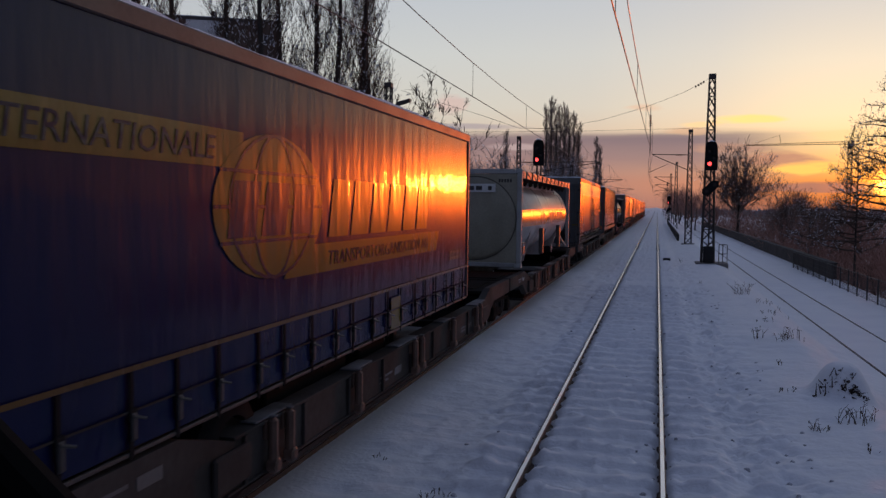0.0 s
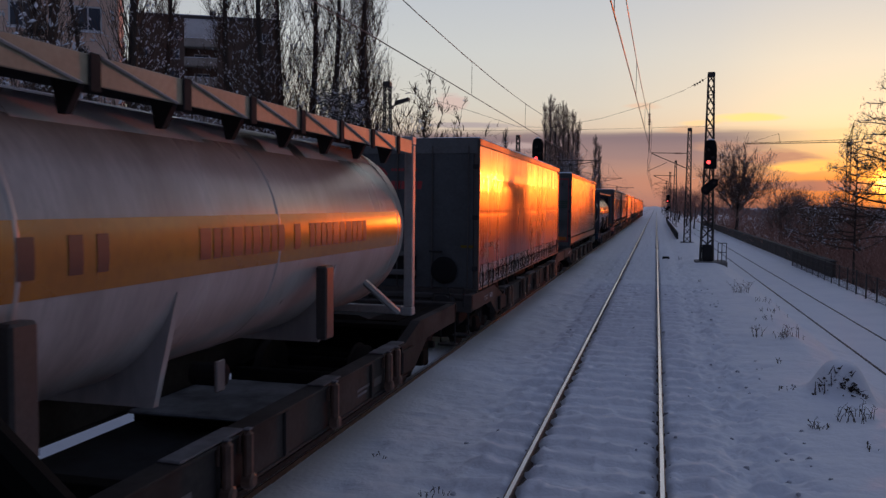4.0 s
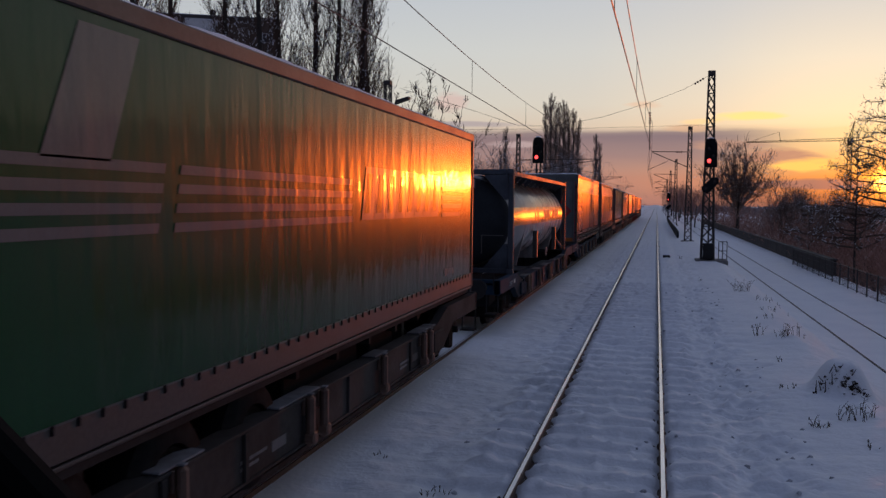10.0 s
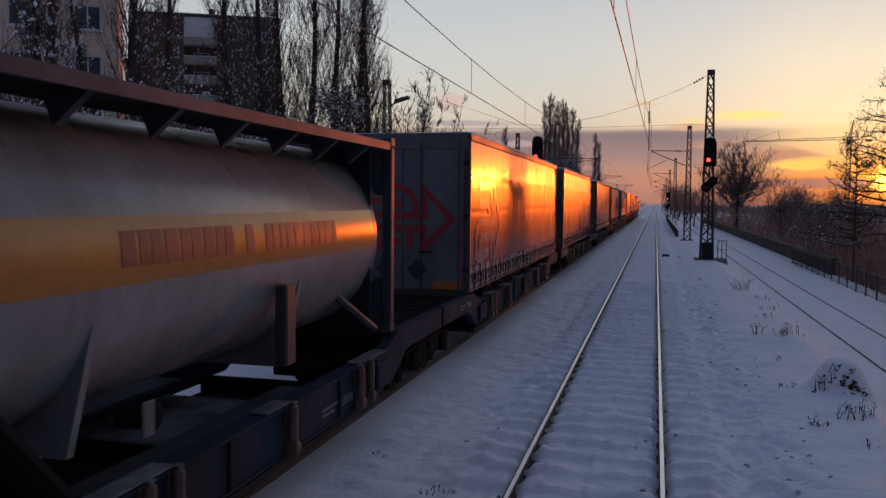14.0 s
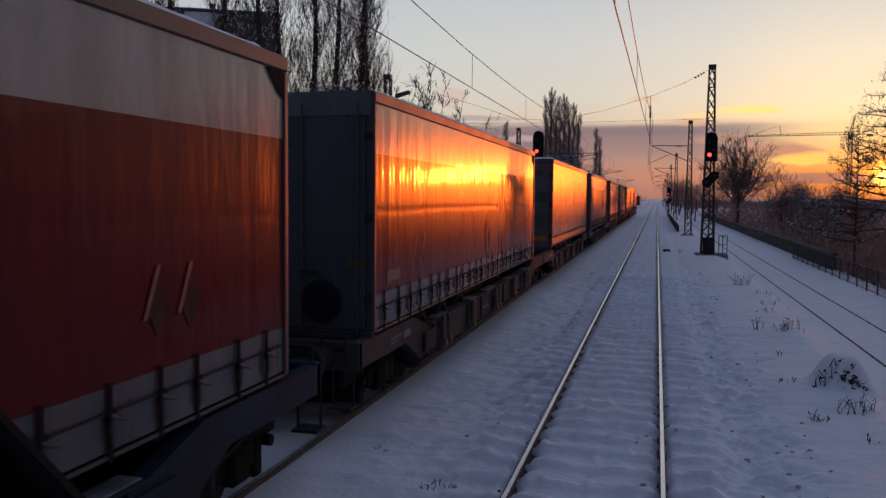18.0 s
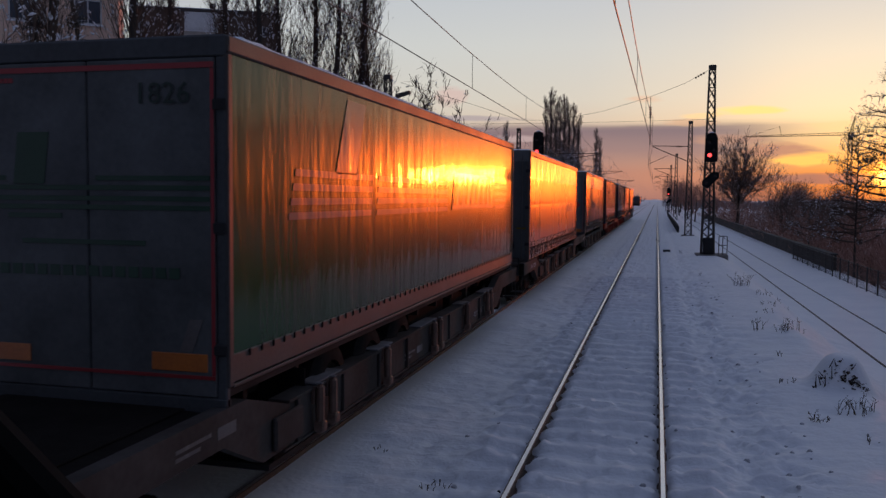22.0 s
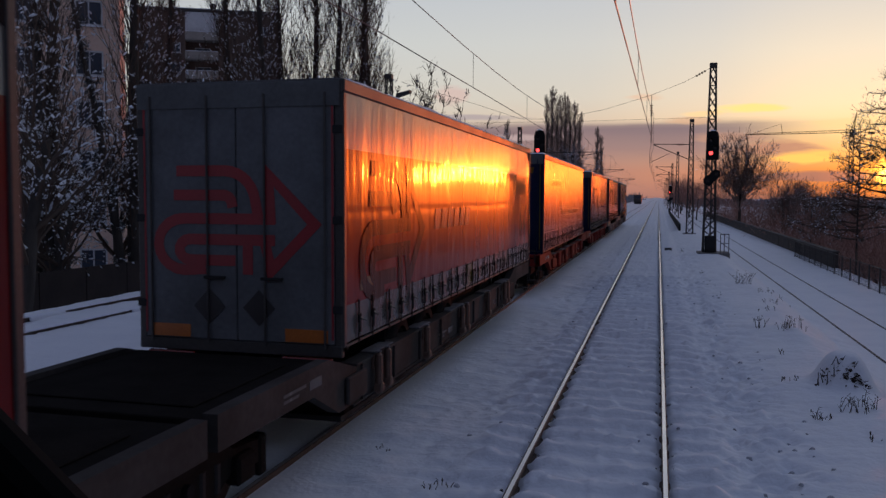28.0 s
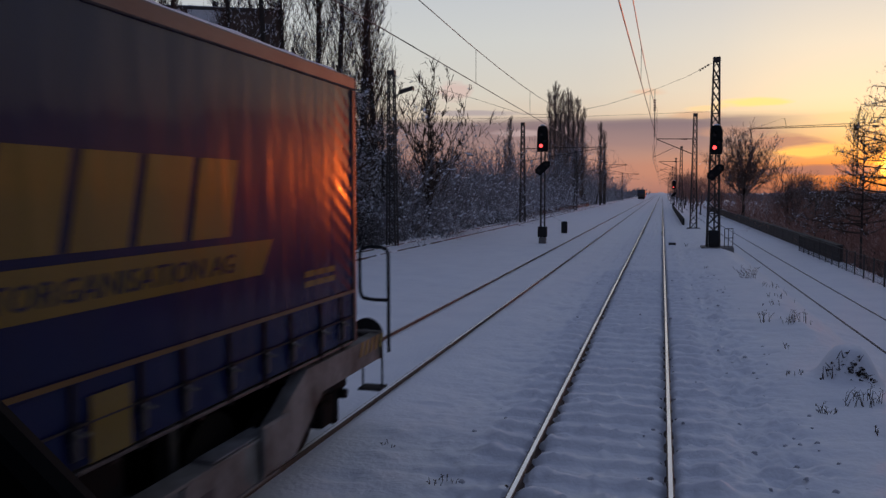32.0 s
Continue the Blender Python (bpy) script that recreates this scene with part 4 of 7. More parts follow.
def make_tree(seed, height, spread, kind, snow=.3, twig="twig", dense=1.0, fat=1.0, girth=1.0, heap=1.0, steep=1.0):
    """Trunk and crown meshes. kind: poplar (upswept), broad, shrub."""
    rng = random.Random(seed)
    trunk, crown = Shape(), Shape()
    if kind == "poplar":
        pts = limb(trunk, rng, Vector((0, 0, -.4)), Vector((0, 0, 1)), height * .97, height * .0125, 14, .02, .05, 7, 0, 0, .10)
        count = int(84 * dense)
        for k in range(count):
            u = .10 + .84 * k / count
            i = min(int(u * 14), 13)
            base = pts[i][0].lerp(pts[i + 1][0], u * 14 - i)
            a = rng.uniform(0, 6.283)
            out = Vector((math.cos(a), math.sin(a), 0))
            ln = spread * rng.uniform(1.7, 3.2) * (1.15 - .75 * u) * (0.7 if u < .2 else 1)
            d = (out * rng.uniform(.42, .62) * steep + Vector((0, 0, 1))).normalized()
            rr = pts[i][2] * rng.uniform(.13, .24)
            b = limb(crown, rng, base, d, ln, max(rr, .02 * fat), 5, .06, .16, 3, 0, snow * .8, .2)
            for j in range(int(9 * dense)):
                q, dq, rq = b[rng.randint(1, 4)]
                d2 = (dq + perp(dq, rng.uniform(0, 6.283)) * rng.uniform(.35, .8) * steep + Vector((0, 0, .35))).normalized()
                c = limb(crown, rng, q, d2, ln * rng.uniform(.25, .5), max(rq * .5, .012 * fat), 3, .09, .14, 3, 0, snow, .4)
                for _ in range(4):
                    q2, d3, r3 = c[rng.randint(1, 3)]
                    d4 = (d3 + perp(d3, rng.uniform(0, 6.283)) * .6 + Vector((0, 0, .25))).normalized()
                    limb(crown, rng, q2, d4, ln * rng.uniform(.12, .26), .011 * fat, 2, .1, .1, 2, 0, snow * .7, .5)
    else:
        top = height * (.38 if kind == "broad" else .1)
        pts = limb(trunk, rng, Vector((0, 0, -.4)), Vector((rng.gauss(0, .04), rng.gauss(0, .04), 1)), top + height * .25, height * .022 * girth, 7, .06, .05, 7, 0, 0, .45)
        count = int((13 if kind == "broad" else 16) * dense)
        for k in range(count):
            u = rng.uniform(.45 if kind == "broad" else .1, 1)
            i = min(int(u * 7), 6)
            base = pts[i][0]
            a = k * 2.4 + rng.uniform(-.4, .4)
            d = Vector((math.cos(a) * spread, math.sin(a) * spread, rng.uniform(.25, 1.0) * height * .45)).normalized()
            ln = height * rng.uniform(.32, .55) if kind == "broad" else height * rng.uniform(.4, .85)
            b = limb(crown, rng, base, d, ln, pts[i][2] * rng.uniform(.35, .6), 6, .13, .05, 5, 0, snow * .6, .25, heap)
            for j in range(int(7 * dense)):
                q, dq, rq = b[rng.randint(1, 6)]
                d2 = (dq + perp(dq, rng.uniform(0, 6.283)) * rng.uniform(.5, 1.1) + Vector((0, 0, .1))).normalized()
                c = limb(crown, rng, q, d2, ln * rng.uniform(.25, .5), max(rq * .55, .014 * fat), 4, .14, .03, 3 if kind == "broad" else 2, 0, snow, .35, heap)
                for _ in range(4):
                    q2, d3, r3 = c[rng.randint(1, 4)]
                    d4 = (d3 + perp(d3, rng.uniform(0, 6.283)) * .8).normalized()
                    e = limb(crown, rng, q2, d4, ln * rng.uniform(.12, .28), max(r3 * .6, .012 * fat), 3, .15, .0, 2, 0, snow, .4, heap)
                    q3, d5, _r = e[2]
                    limb(crown, rng, q3, (d5 + perp(d5, rng.uniform(0, 6.28)) * .8).normalized(), ln * .13, .010 * fat, 2, .15, 0, 2, 0, snow * .5, .5)
    return trunk.mesh("trunk", "bark", 180), crown.mesh("crown", [twig, "snow_cap"])


def make_evergreen(seed, height, radius, leaf=1.0, snow=.30):
    """A trunk wrapped in climbing ivy: ragged clumps of dark leaves with snow caught on them."""
    rng = random.Random(seed)
    trunk, crown = Shape(), Shape()
    pts = limb(trunk, rng, Vector((0, 0, -.4)), Vector((0, 0, 1)), height, height * .016, 10, .03, .05, 7, 0, 0, .3)
    for k in range(120):
        u = rng.uniform(.04, 1.0)
        base = pts[min(int(u * 10), 10)][0]
        a = rng.uniform(0, 6.283)
        reach = radius * (.35 + .65 * rng.random()) * (1.1 - .55 * u)
        c = base + Vector((math.cos(a) * reach, math.sin(a) * reach, rng.uniform(-.5, .6)))
        limb(crown, rng, base, (c - base + Vector((0, 0, .1))).normalized(), (c - base).length, .035, 3, .1, 0, 3, 0, 0, .4)
        size = radius * rng.uniform(.16, .40)
        for _ in range(50):
            p = c + Vector((rng.gauss(0, .5), rng.gauss(0, .5), rng.gauss(0, .42))) * size
            e = [Vector((rng.uniform(-1, 1), rng.uniform(-1, 1), rng.uniform(-1, .6))) * rng.uniform(.06, .16) * leaf for _ in range(3)]
            crown.add([p + v for v in e], [(0, 1, 2)], 1 if rng.random() < snow else 0)
    return trunk.mesh("trunk", "bark", 180), crown.mesh("crown", ["ivy", "snow_cap"])


def make_round_tree(seed, height, radius, twig, boughs=34, fine=1.0, fork=.62, crook=.10, snow=.1):
    """A broad tree whose limbs fan out into a full, rounded crown of fine twigs."""
    rng = random.Random(seed)
    trunk, crown = Shape(), Shape()
    pts = limb(trunk, rng, Vector((0, 0, -.4)), Vector((0, 0, 1)), height * fork, height * (.022 if fork > .6 else .009), 7, .05, .05, 7, 0, 0, .4)
    for k in range(boughs):
        u = rng.uniform(.45, 1)
        base = pts[min(int(u * 7), 6)][0]
        a, e = k * 2.4 + rng.uniform(-.3, .3), rng.uniform(-.25, 1.45)
        tip = Vector((math.cos(a) * math.cos(e) * radius, math.sin(a) * math.cos(e) * radius, height * fork + math.sin(e) * height * (.99 - fork))) * rng.uniform(.82, 1.05)
        d = tip - base
        b = limb(crown, rng, base, (d.normalized() + Vector((0, 0, .12))).normalized(), d.length, height * (.006 if fork > .6 else .0032), 7, crook, -.01, 4, 0, snow * .7, .3)
        for j in range(20):
            q, dq, rq = b[rng.randint(2, 7)]
            c = limb(crown, rng, q, (dq + perp(dq, rng.uniform(0, 6.283)) * rng.uniform(.5, 1.1)).normalized(), radius * rng.uniform(.18, .38), max(rq * .5, .045 * fine), 3, .16, 0, 2, 0, snow, .4)
            for _ in range(4):
                q2, d3, r3 = c[rng.randint(1, 3)]
                limb(crown, rng, q2, (d3 + perp(d3, rng.uniform(0, 6.283)) * .9).normalized(), radius * rng.uniform(.10, .2), .042 * fine, 2, .15, 0, 2, 0, .05, .5)
    return trunk.mesh("trunk", "bark", 180), crown.mesh("crown", [twig, "snow_cap"])


def make_leader_tree(seed, height, spread, first=.30, clump=None):
    """A tree with one straight stem to the top and level, crooked side branches."""
    rng = random.Random(seed)
    trunk, crown = Shape(), Shape()
    pts = limb(trunk, rng, Vector((0, 0, -.4)), Vector((0, 0, 1)), height + .4, height * .0095, 14, .012, .04, 7, 0, 0, .12)
    for k in range(58):
        u = first + (1 - first) * (k + rng.random()) / 58
        f = u * 14
        a0, a1 = pts[int(min(f, 13))], pts[int(min(f, 13)) + 1]
        base = a0[0].lerp(a1[0], f - int(min(f, 13)))
        reach = spread * (1.04 - u) ** .75 * rng.uniform(.55, 1.1) + .25
        a = k * 2.4 + rng.uniform(-.5, .5)
        d = Vector((math.cos(a), math.sin(a), rng.uniform(-.05, .42)))
        b = limb(crown, rng, base, d.normalized(), reach, .020 + .013 * reach, 7, .13, .012, 4, 0, .10, .25)
        for j in range(int(6 + 8 * reach)):
            q, dq, rq = b[rng.randint(2, 7)]
            c = limb(crown, rng, q, (dq + perp(dq, rng.uniform(0, 6.283)) * rng.uniform(.4, 1.0)).normalized(), rng.uniform(.3, .85), max(rq * .5, .018), 3, .22, .02, 2, 0, .14, .4)
            for _ in range(3):
                q2, d3, r3 = c[rng.randint(1, 3)]
                limb(crown, rng, q2, (d3 + perp(d3, rng.uniform(0, 6.283)) * .9).normalized(), rng.uniform(.14, .36), .016, 2, .2, 0, 2, 0, .06, .5)
    parts = [trunk.mesh("trunk", "bark", 180), crown.mesh("crown", ["twig", "snow_cap"])]
    if clump:
        leaves = Shape()
        for k in range(9):
            c = Vector(clump) + Vector((rng.gauss(0, .75), rng.gauss(0, .5), rng.gauss(0, .42)))
            for _ in range(70):
                p = c + Vector((rng.gauss(0, .34), rng.gauss(0, .34), rng.gauss(0, .20)))
                e = [Vector((rng.uniform(-1, 1), rng.uniform(-1, 1), rng.uniform(-1, .6))) * rng.uniform(.07, .17) for _ in range(3)]
                leaves.add([p + v for v in e], [(0, 1, 2)])
        parts.append(leaves.mesh("foliage", "ivy"))
    return parts


def make_bush(seed, radius):
    """A rounded bush of fine frosted twigs arching outwards."""
    rng = random.Random(seed)
    stems, crown = Shape(), Shape()
    for k in range(9):
        a = rng.uniform(0, 6.283)
        limb(stems, rng, Vector((0, 0, -.3)), Vector((math.cos(a) * .6, math.sin(a) * .6, 1)).normalized(), radius * 1.1, .03, 3, .1, 0, 4, 0, 0, .4)
    for k in range(15):
        a, up = rng.uniform(0, 6.283), rng.uniform(-.1, 1)
        d = Vector((math.cos(a) * math.cos(up), math.sin(a) * math.cos(up), math.sin(up) + .25))
        c = d * radius * rng.uniform(.45, .85) + Vector((0, 0, .2 * radius))
        r = radius * rng.uniform(.22, .42)
        for j in range(34):
            d2 = Vector((rng.gauss(0, 1), rng.gauss(0, 1), rng.gauss(.4, 1))).normalized()
            limb(crown, rng, c + d2 * r * .2, (d2 + d * .8).normalized(), r * rng.uniform(.7, 1.4), .018, 3, .25, -.12, 2, 0, .35, .5)
    return stems.mesh("trunk", "bark", 180), crown.mesh("crown", ["bush_frost", "snow_cap"])


def plant(meshes, x, y, z, turn, size, name, label, category, group):
    ob = thing(name, label, category, group, at=pose(x, y, z, 0, 0, turn) @ Matrix.Diagonal((size, size, size, 1)))
    part("trunk", meshes[0], None, ob)
    part("crown", meshes[1], None, ob)
    for extra in meshes[2:]:
        part("foliage", extra, None, ob, "dark clump of ivy leaves")
    return ob


def replant(ob, x, y, turn, size, z=None):
    z = float(ground_z(x, y)) if z is None else z
    ob.scale = (1, 1, 1)
    c = copy_thing(ob, pose(x, y, z, 0, 0, turn))
    c.scale = (size, size, size)
    return c


tree_rng = random.Random(3)
POPLAR_LABEL = "tall bare Lombardy poplar with snow on its twigs"
poplars = [make_tree(100 + k, 26, 1.75, "poplar", .55, "twig", 1.0) for k in range(3)]
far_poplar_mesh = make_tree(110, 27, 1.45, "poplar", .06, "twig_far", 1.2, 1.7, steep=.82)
first = {}
for k, (az, dist, size) in enumerate([(-39.9, 36, .9), (-34.9, 37, .95), (-33.3, 52, .9), (-28.6, 52, 1.05), (-26.6, 49, 1.0), (-25.2, 55, 1.08), (-23.6, 57, 1.08),
                                       (-21.9, 55, 1.03), (-20.4, 58, 1.12), (-19.4, 61, 1.10)]):
    x, y = dist * math.sin(radians(az)), dist * math.cos(radians(az))
    v = k % 3
    if v not in first:
        first[v] = plant(poplars[v], x, y, float(ground_z(x, y)), 40 * k, size, "poplar", POPLAR_LABEL, "tree", "poplars")
    else:
        replant(first[v], x, y, 57 * k, size)
for k, (az, dist, size) in enumerate([(-7.45, 172, 1.0), (-7.15, 176, 1.08), (-6.8, 170, .98), (-6.5, 178, .94), (-6.2, 172, 1.0), (-5.9, 180, .98), (-5.6, 175, .92), (-5.3, 180, .84), (-10.2, 150, .74), (-4.05, 190, .72), (-3.8, 200, .68), (-10.5, 160, .62)]):
    x, y = dist * math.sin(radians(az)), dist * math.cos(radians(az))
    if k == 0:
        far_poplar = plant(far_poplar_mesh, x, y, float(ground_z(x, y)), 0, size, "poplar", "distant bare Lombardy poplar beside the line", "tree", "far poplars")
    else:
        replant(far_poplar, x, y, 67 * k, size)

broad_m = [make_tree(200 + k, 11, 3.2, "broad", .60, "twig", 1.15, 1.2, 1.25, .95) for k in range(3)]
BARE = "bare deciduous tree with thin snow on its boughs"
plant(make_round_tree(234, 12.6, 3.3, "twig", 28, .80, .42, .15, .04), -15.9, 57.0, -.8, 20, 1.0, "bare_tree", "slender bare tree with crooked limbs on the bank", "tree", "bare trees")
broad = plant(broad_m[0], -22.5, 52, -2.2, 260, .8, "bare_tree", BARE, "tree", "bare trees")
broad_b = plant(broad_m[1], -21, 34, -2.2, 100, .9, "bare_tree", BARE, "tree", "bare trees")
broad_c = plant(broad_m[2], -24, 27.5, -2.3, 200, 1.0, "bare_tree", BARE, "tree", "bare trees")
for x, y, turn, size, ob in ((-19.5, 43, 30, .8, broad_c), (-21.5, 26, 210, .7, broad_b), (-24, 47, 5, .9, broad_b),
                             (-19.2, 50, 300, .7, broad_c), (-17.4, 35.5, 140, .72, broad_b), (-18.3, 38.5, 15, .85, broad_c), (-22.4, 31, 80, .95, broad), (-26, 31, 320, 1.05, broad_b), (-18.4, 20.5, 200, 1.02, broad_c), (-23.5, 22.5, 10, 1.1, broad_c), (-18.0, 68, 77, .7, broad_b), (-30, 60, 33, 1.0, broad_c)):
    replant(ob, x, y, turn, size)

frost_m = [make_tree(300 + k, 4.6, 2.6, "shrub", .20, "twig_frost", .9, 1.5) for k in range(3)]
SHRUB = "bushy shrub thick with hoar frost and snow"
frost = []
for k in range(3):
    x, y = (-17.6, -18.2, -17.4)[k], (47, 52, 58)[k]
    frost.append(plant(frost_m[k], x, y, float(ground_z(x, y)), 60 * k, 1.0, "frosted_shrub", SHRUB, "shrub", "frosted shrubs"))
for k in range(46):
    y = 44 + 1.9 * k + tree_rng.uniform(-1, 1)
    x = -17.0 - tree_rng.uniform(0, 3.2) - (1.5 if y < 40 else 0)
    size = tree_rng.uniform(.8, 1.25) * (1.65 if y > 46 else .8)
    replant(frost[k % 3], x, y, tree_rng.uniform(0, 360), size)
for k in range(15):
    x, y = -17.6 - tree_rng.uniform(0, 5), 45 + 2.4 * k
    replant((broad_b, broad_c)[k % 2], x - 1.0, y, tree_rng.uniform(0, 360), tree_rng.uniform(.62, .95))
for k in range(34):
    y = 110 + 9 * k
    replant(frost[k % 3], -19 - tree_rng.uniform(0, 12), y, tree_rng.uniform(0, 360), tree_rng.uniform(1.3, 2.4))

IVY = "dark ivy-clad tree flecked with snow"
ivy = plant(make_evergreen(610, 12.0, 2.0), -17.6, 46.5, -1.8, 0, 1.0, "ivy_clad_tree", IVY, "tree", "ivy-clad trees")
for x, y, turn, size in ((-16.9, 49.6, 80, .78), (-19.4, 48.0, 190, 1.1), (-18.2, 54.5, 250, .72), (-20.5, 58, 20, .62), (-19, 66, 130, .5), (-20, 76, 300, .45), (-21, 88, 60, .5)):
    replant(ivy, x, y, turn, size)
slim = plant(make_evergreen(611, 17.0, .62, .62, .15), -21.9, 27.3, -2.3, 0, 1.0, "ivy_clad_tree", IVY, "tree", "ivy-clad trees")
for az, dist, size in ((-35.5, 37, .82), (-22.6, 60, .8)):
    replant(slim, dist * math.sin(radians(az)), dist * math.cos(radians(az)), 70 * dist, size)
bush_m = [make_bush(620 + k, 1.75) for k in range(2)]
FROSTED = "rounded bush white with hoar frost at the foot of the bank"
bushes = [plant(bush_m[k], (-15.9, -15.4)[k], (71.5, 75.5)[k], -.2, 0, (1.0, 1.25)[k], "frosted_bush", FROSTED, "bush", "frosted bushes") for k in range(2)]
for k, (x, y, size) in enumerate(((-16.6, 50.5, 1.1), (-17.2, 53.5, 1.5), (-16.9, 56.5, 1.2), (-16.6, 60, 1.4), (-17.4, 63.5, 1.9), (-16.8, 67, 1.3), (-17.6, 72, 2.0), (-16.2, 79.5, 1.5), (-17.6, 84, 2.1),
                                  (-16.8, 91, 1.6), (-18, 99, 2.3), (-16.9, 108, 1.7), (-18.5, 118, 2.5), (-19.5, 66, 2.2), (-20.2, 78, 2.5), (-20.5, 93, 2.7), (-21, 110, 2.9), (-18.8, 128, 2.4), (-18.2, 140, 2.3), (-18.6, 154, 2.6))):
    replant(bushes[k % 2], x, y, 77 * k, size)

BROWN = "brown leafless thicket on the low ground"
brown_m = [make_tree(400 + k, 7.0, 5.2, "shrub", .0, "thicket", .9, 1.9) for k in range(3)]
brown = [plant(brown_m[k], 19 + 4 * k, 62 + 9 * k, float(ground_z(19 + 4 * k, 62 + 9 * k)), 50 * k, 1.0, "thicket_shrub", BROWN, "shrub", "thicket shrubs") for k in range(3)]
for k in range(120):
    y = 38 + 300 * (k / 120) ** 1.5 + tree_rng.uniform(-3, 3)
    x = tree_rng.uniform(.03, .30) * y + 8.5
    if x < 15.5:
        x = 15.5 + tree_rng.uniform(0, 3)
    replant(brown[k % 3], x, y, tree_rng.uniform(0, 360), tree_rng.uniform(.4, 1.0) * (1 + y / 900) * (.9 if y < 75 else 1.25))
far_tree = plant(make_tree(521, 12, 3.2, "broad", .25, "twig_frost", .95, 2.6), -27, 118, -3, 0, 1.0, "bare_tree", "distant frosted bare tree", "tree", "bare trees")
far_brown = plant(make_tree(523, 13, 3.4, "broad", .0, "thicket", 1.15, 2.8), 24, 170, -5.0, 90, .65, "bare_tree", "distant brown bare tree on the low ground", "tree", "bare trees")
for k in range(16):
    replant(far_tree, -24 - tree_rng.uniform(0, 22), 123 + 18 * k, tree_rng.uniform(0, 360), tree_rng.uniform(.8, 1.25))
for x, y, size in ((-21, 150, .9), (-19.5, 158, 1.1), (-18.5, 165, 1.2), (-17.6, 172, 1.15), (-17, 182, 1.2), (-16.4, 190, .95), (-15.2, 200, .8), (-15.6, 225, .75), (-23.5, 88, .72), (-25, 98, .8), (-22, 104, .62), (-26, 112, .9), (-22.5, 74, .55), (-28, 84, .9), (-25.5, 66, .75)):
    replant(far_tree, x, y, tree_rng.uniform(0, 360), size)
for k in range(60):
    y = tree_rng.uniform(62, 120)
    x = 14.2 + (y - 30) * .02 + tree_rng.uniform(0, 4 + y * .13)
    replant(brown[k % 3], x, y, tree_rng.uniform(0, 360), tree_rng.uniform(.28, .52))
# tall shrubs added out of view, to darken reflections in the curtains
for k in range(46):
    x, y = tree_rng.uniform(34, 46), -50 + 1.8 * k
    replant(brown[k % 3], x, y, tree_rng.uniform(0, 360), tree_rng.uniform(2.4, 3.1))
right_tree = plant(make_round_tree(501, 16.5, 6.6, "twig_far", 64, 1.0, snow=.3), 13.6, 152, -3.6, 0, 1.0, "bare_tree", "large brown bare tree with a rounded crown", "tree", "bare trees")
for x, y, turn, size in ((26.5, 176, 120, .62), (17.6, 128, 60, .5), (22.5, 148, 200, .52), (20.5, 112, 300, .42), (25.5, 122, 20, .45), (31, 160, 90, .55)):
    replant(right_tree, x, y, turn, size)
edge_tree = plant(make_leader_tree(507, 11.6, 5.6), 14.1, 66, -3.5, 0, 1.0, "bare_tree", "slender bare tree with level branches against the sunset", "tree", "bare trees")
# two copies out of view to the right, there only for reflections
replant(edge_tree, 21.6, 61, 250, 1.2)
replant(edge_tree, 26.5, 58, 40, 1.3)
replant(edge_tree, 13.9, 84, 130, .62)
plant(make_leader_tree(512, 16.4, 7.6, .34, (-1.1, -.2, 9.4)), 16.1, 62, -3.5, 0, 1.0, "bare_tree", "tall bare tree with a dark clump of ivy", "tree", "bare trees")
for x, y, turn, size in ((33, 205, 10, .7), (19, 150, 200, .5), (12.2, 185, 200, .6), (20, 230, 20, .75), (28, 140, 60, .55), (46, 215, 140, .7), (9.5, 240, 100, .65), (8, 300, 10, .8), (6.5, 205, 40, .5), (38, 165, 250, .6), (23, 118, 10, .5), (30, 112, 120, .5)):
    replant(far_brown, x, y, turn, size)


for k in range(40):
    y = 112 + 8 * k + tree_rng.uniform(-3, 3)
    replant(far_tree, -19.5 - tree_rng.uniform(0, 9), y, tree_rng.uniform(0, 360), tree_rng.uniform(.75, 1.15))
for x, y, size in ((7.2, 168, .55), (6.4, 186, .6), (8.8, 150, .5), (5.8, 228, .7), (5.4, 258, .8), (10.5, 205, .7), (7.4, 280, .9), (5.6, 330, .9), (9.2, 350, 1.0), (12.5, 310, .9)):
    replant(far_brown, x, y, 40 * y, size)


def far_woods():
    """Distant rows of bare trees, a band of fine upright twigs and clumps."""
    rng = random.Random(77)
    s = Shape()
    for k in range(1500):
        az = rng.uniform(-32, 32)
        dist = rng.uniform(430, 900)
        x, y = dist * math.sin(radians(az)), dist * math.cos(radians(az))
        if abs(x + 4) < 10:
            continue
        z0 = -4.0
        hgt = rng.uniform(5, 10) * (1.0 if az < 2 else .75) * (1 + .3 * value_noise(np.array(az * .9), np.array(3.3)))
        w = hgt * rng.uniform(.3, .5)
        for _ in range(16):
            a = rng.uniform(0, 6.28)
            c = Vector((x + math.cos(a) * w * rng.random(), y + math.sin(a) * w * .4, z0 + hgt * rng.uniform(.15, .75)))
            ln = hgt * rng.uniform(.15, .35)
            t = rng.uniform(.25, .6)
            s.add([c + Vector((-t, 0, 0)), c + Vector((t, 0, -.2)), c + Vector((rng.uniform(-1.4, 1.4), 0, ln))], [(0, 1, 2)])
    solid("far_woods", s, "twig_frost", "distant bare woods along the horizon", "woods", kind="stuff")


far_woods()


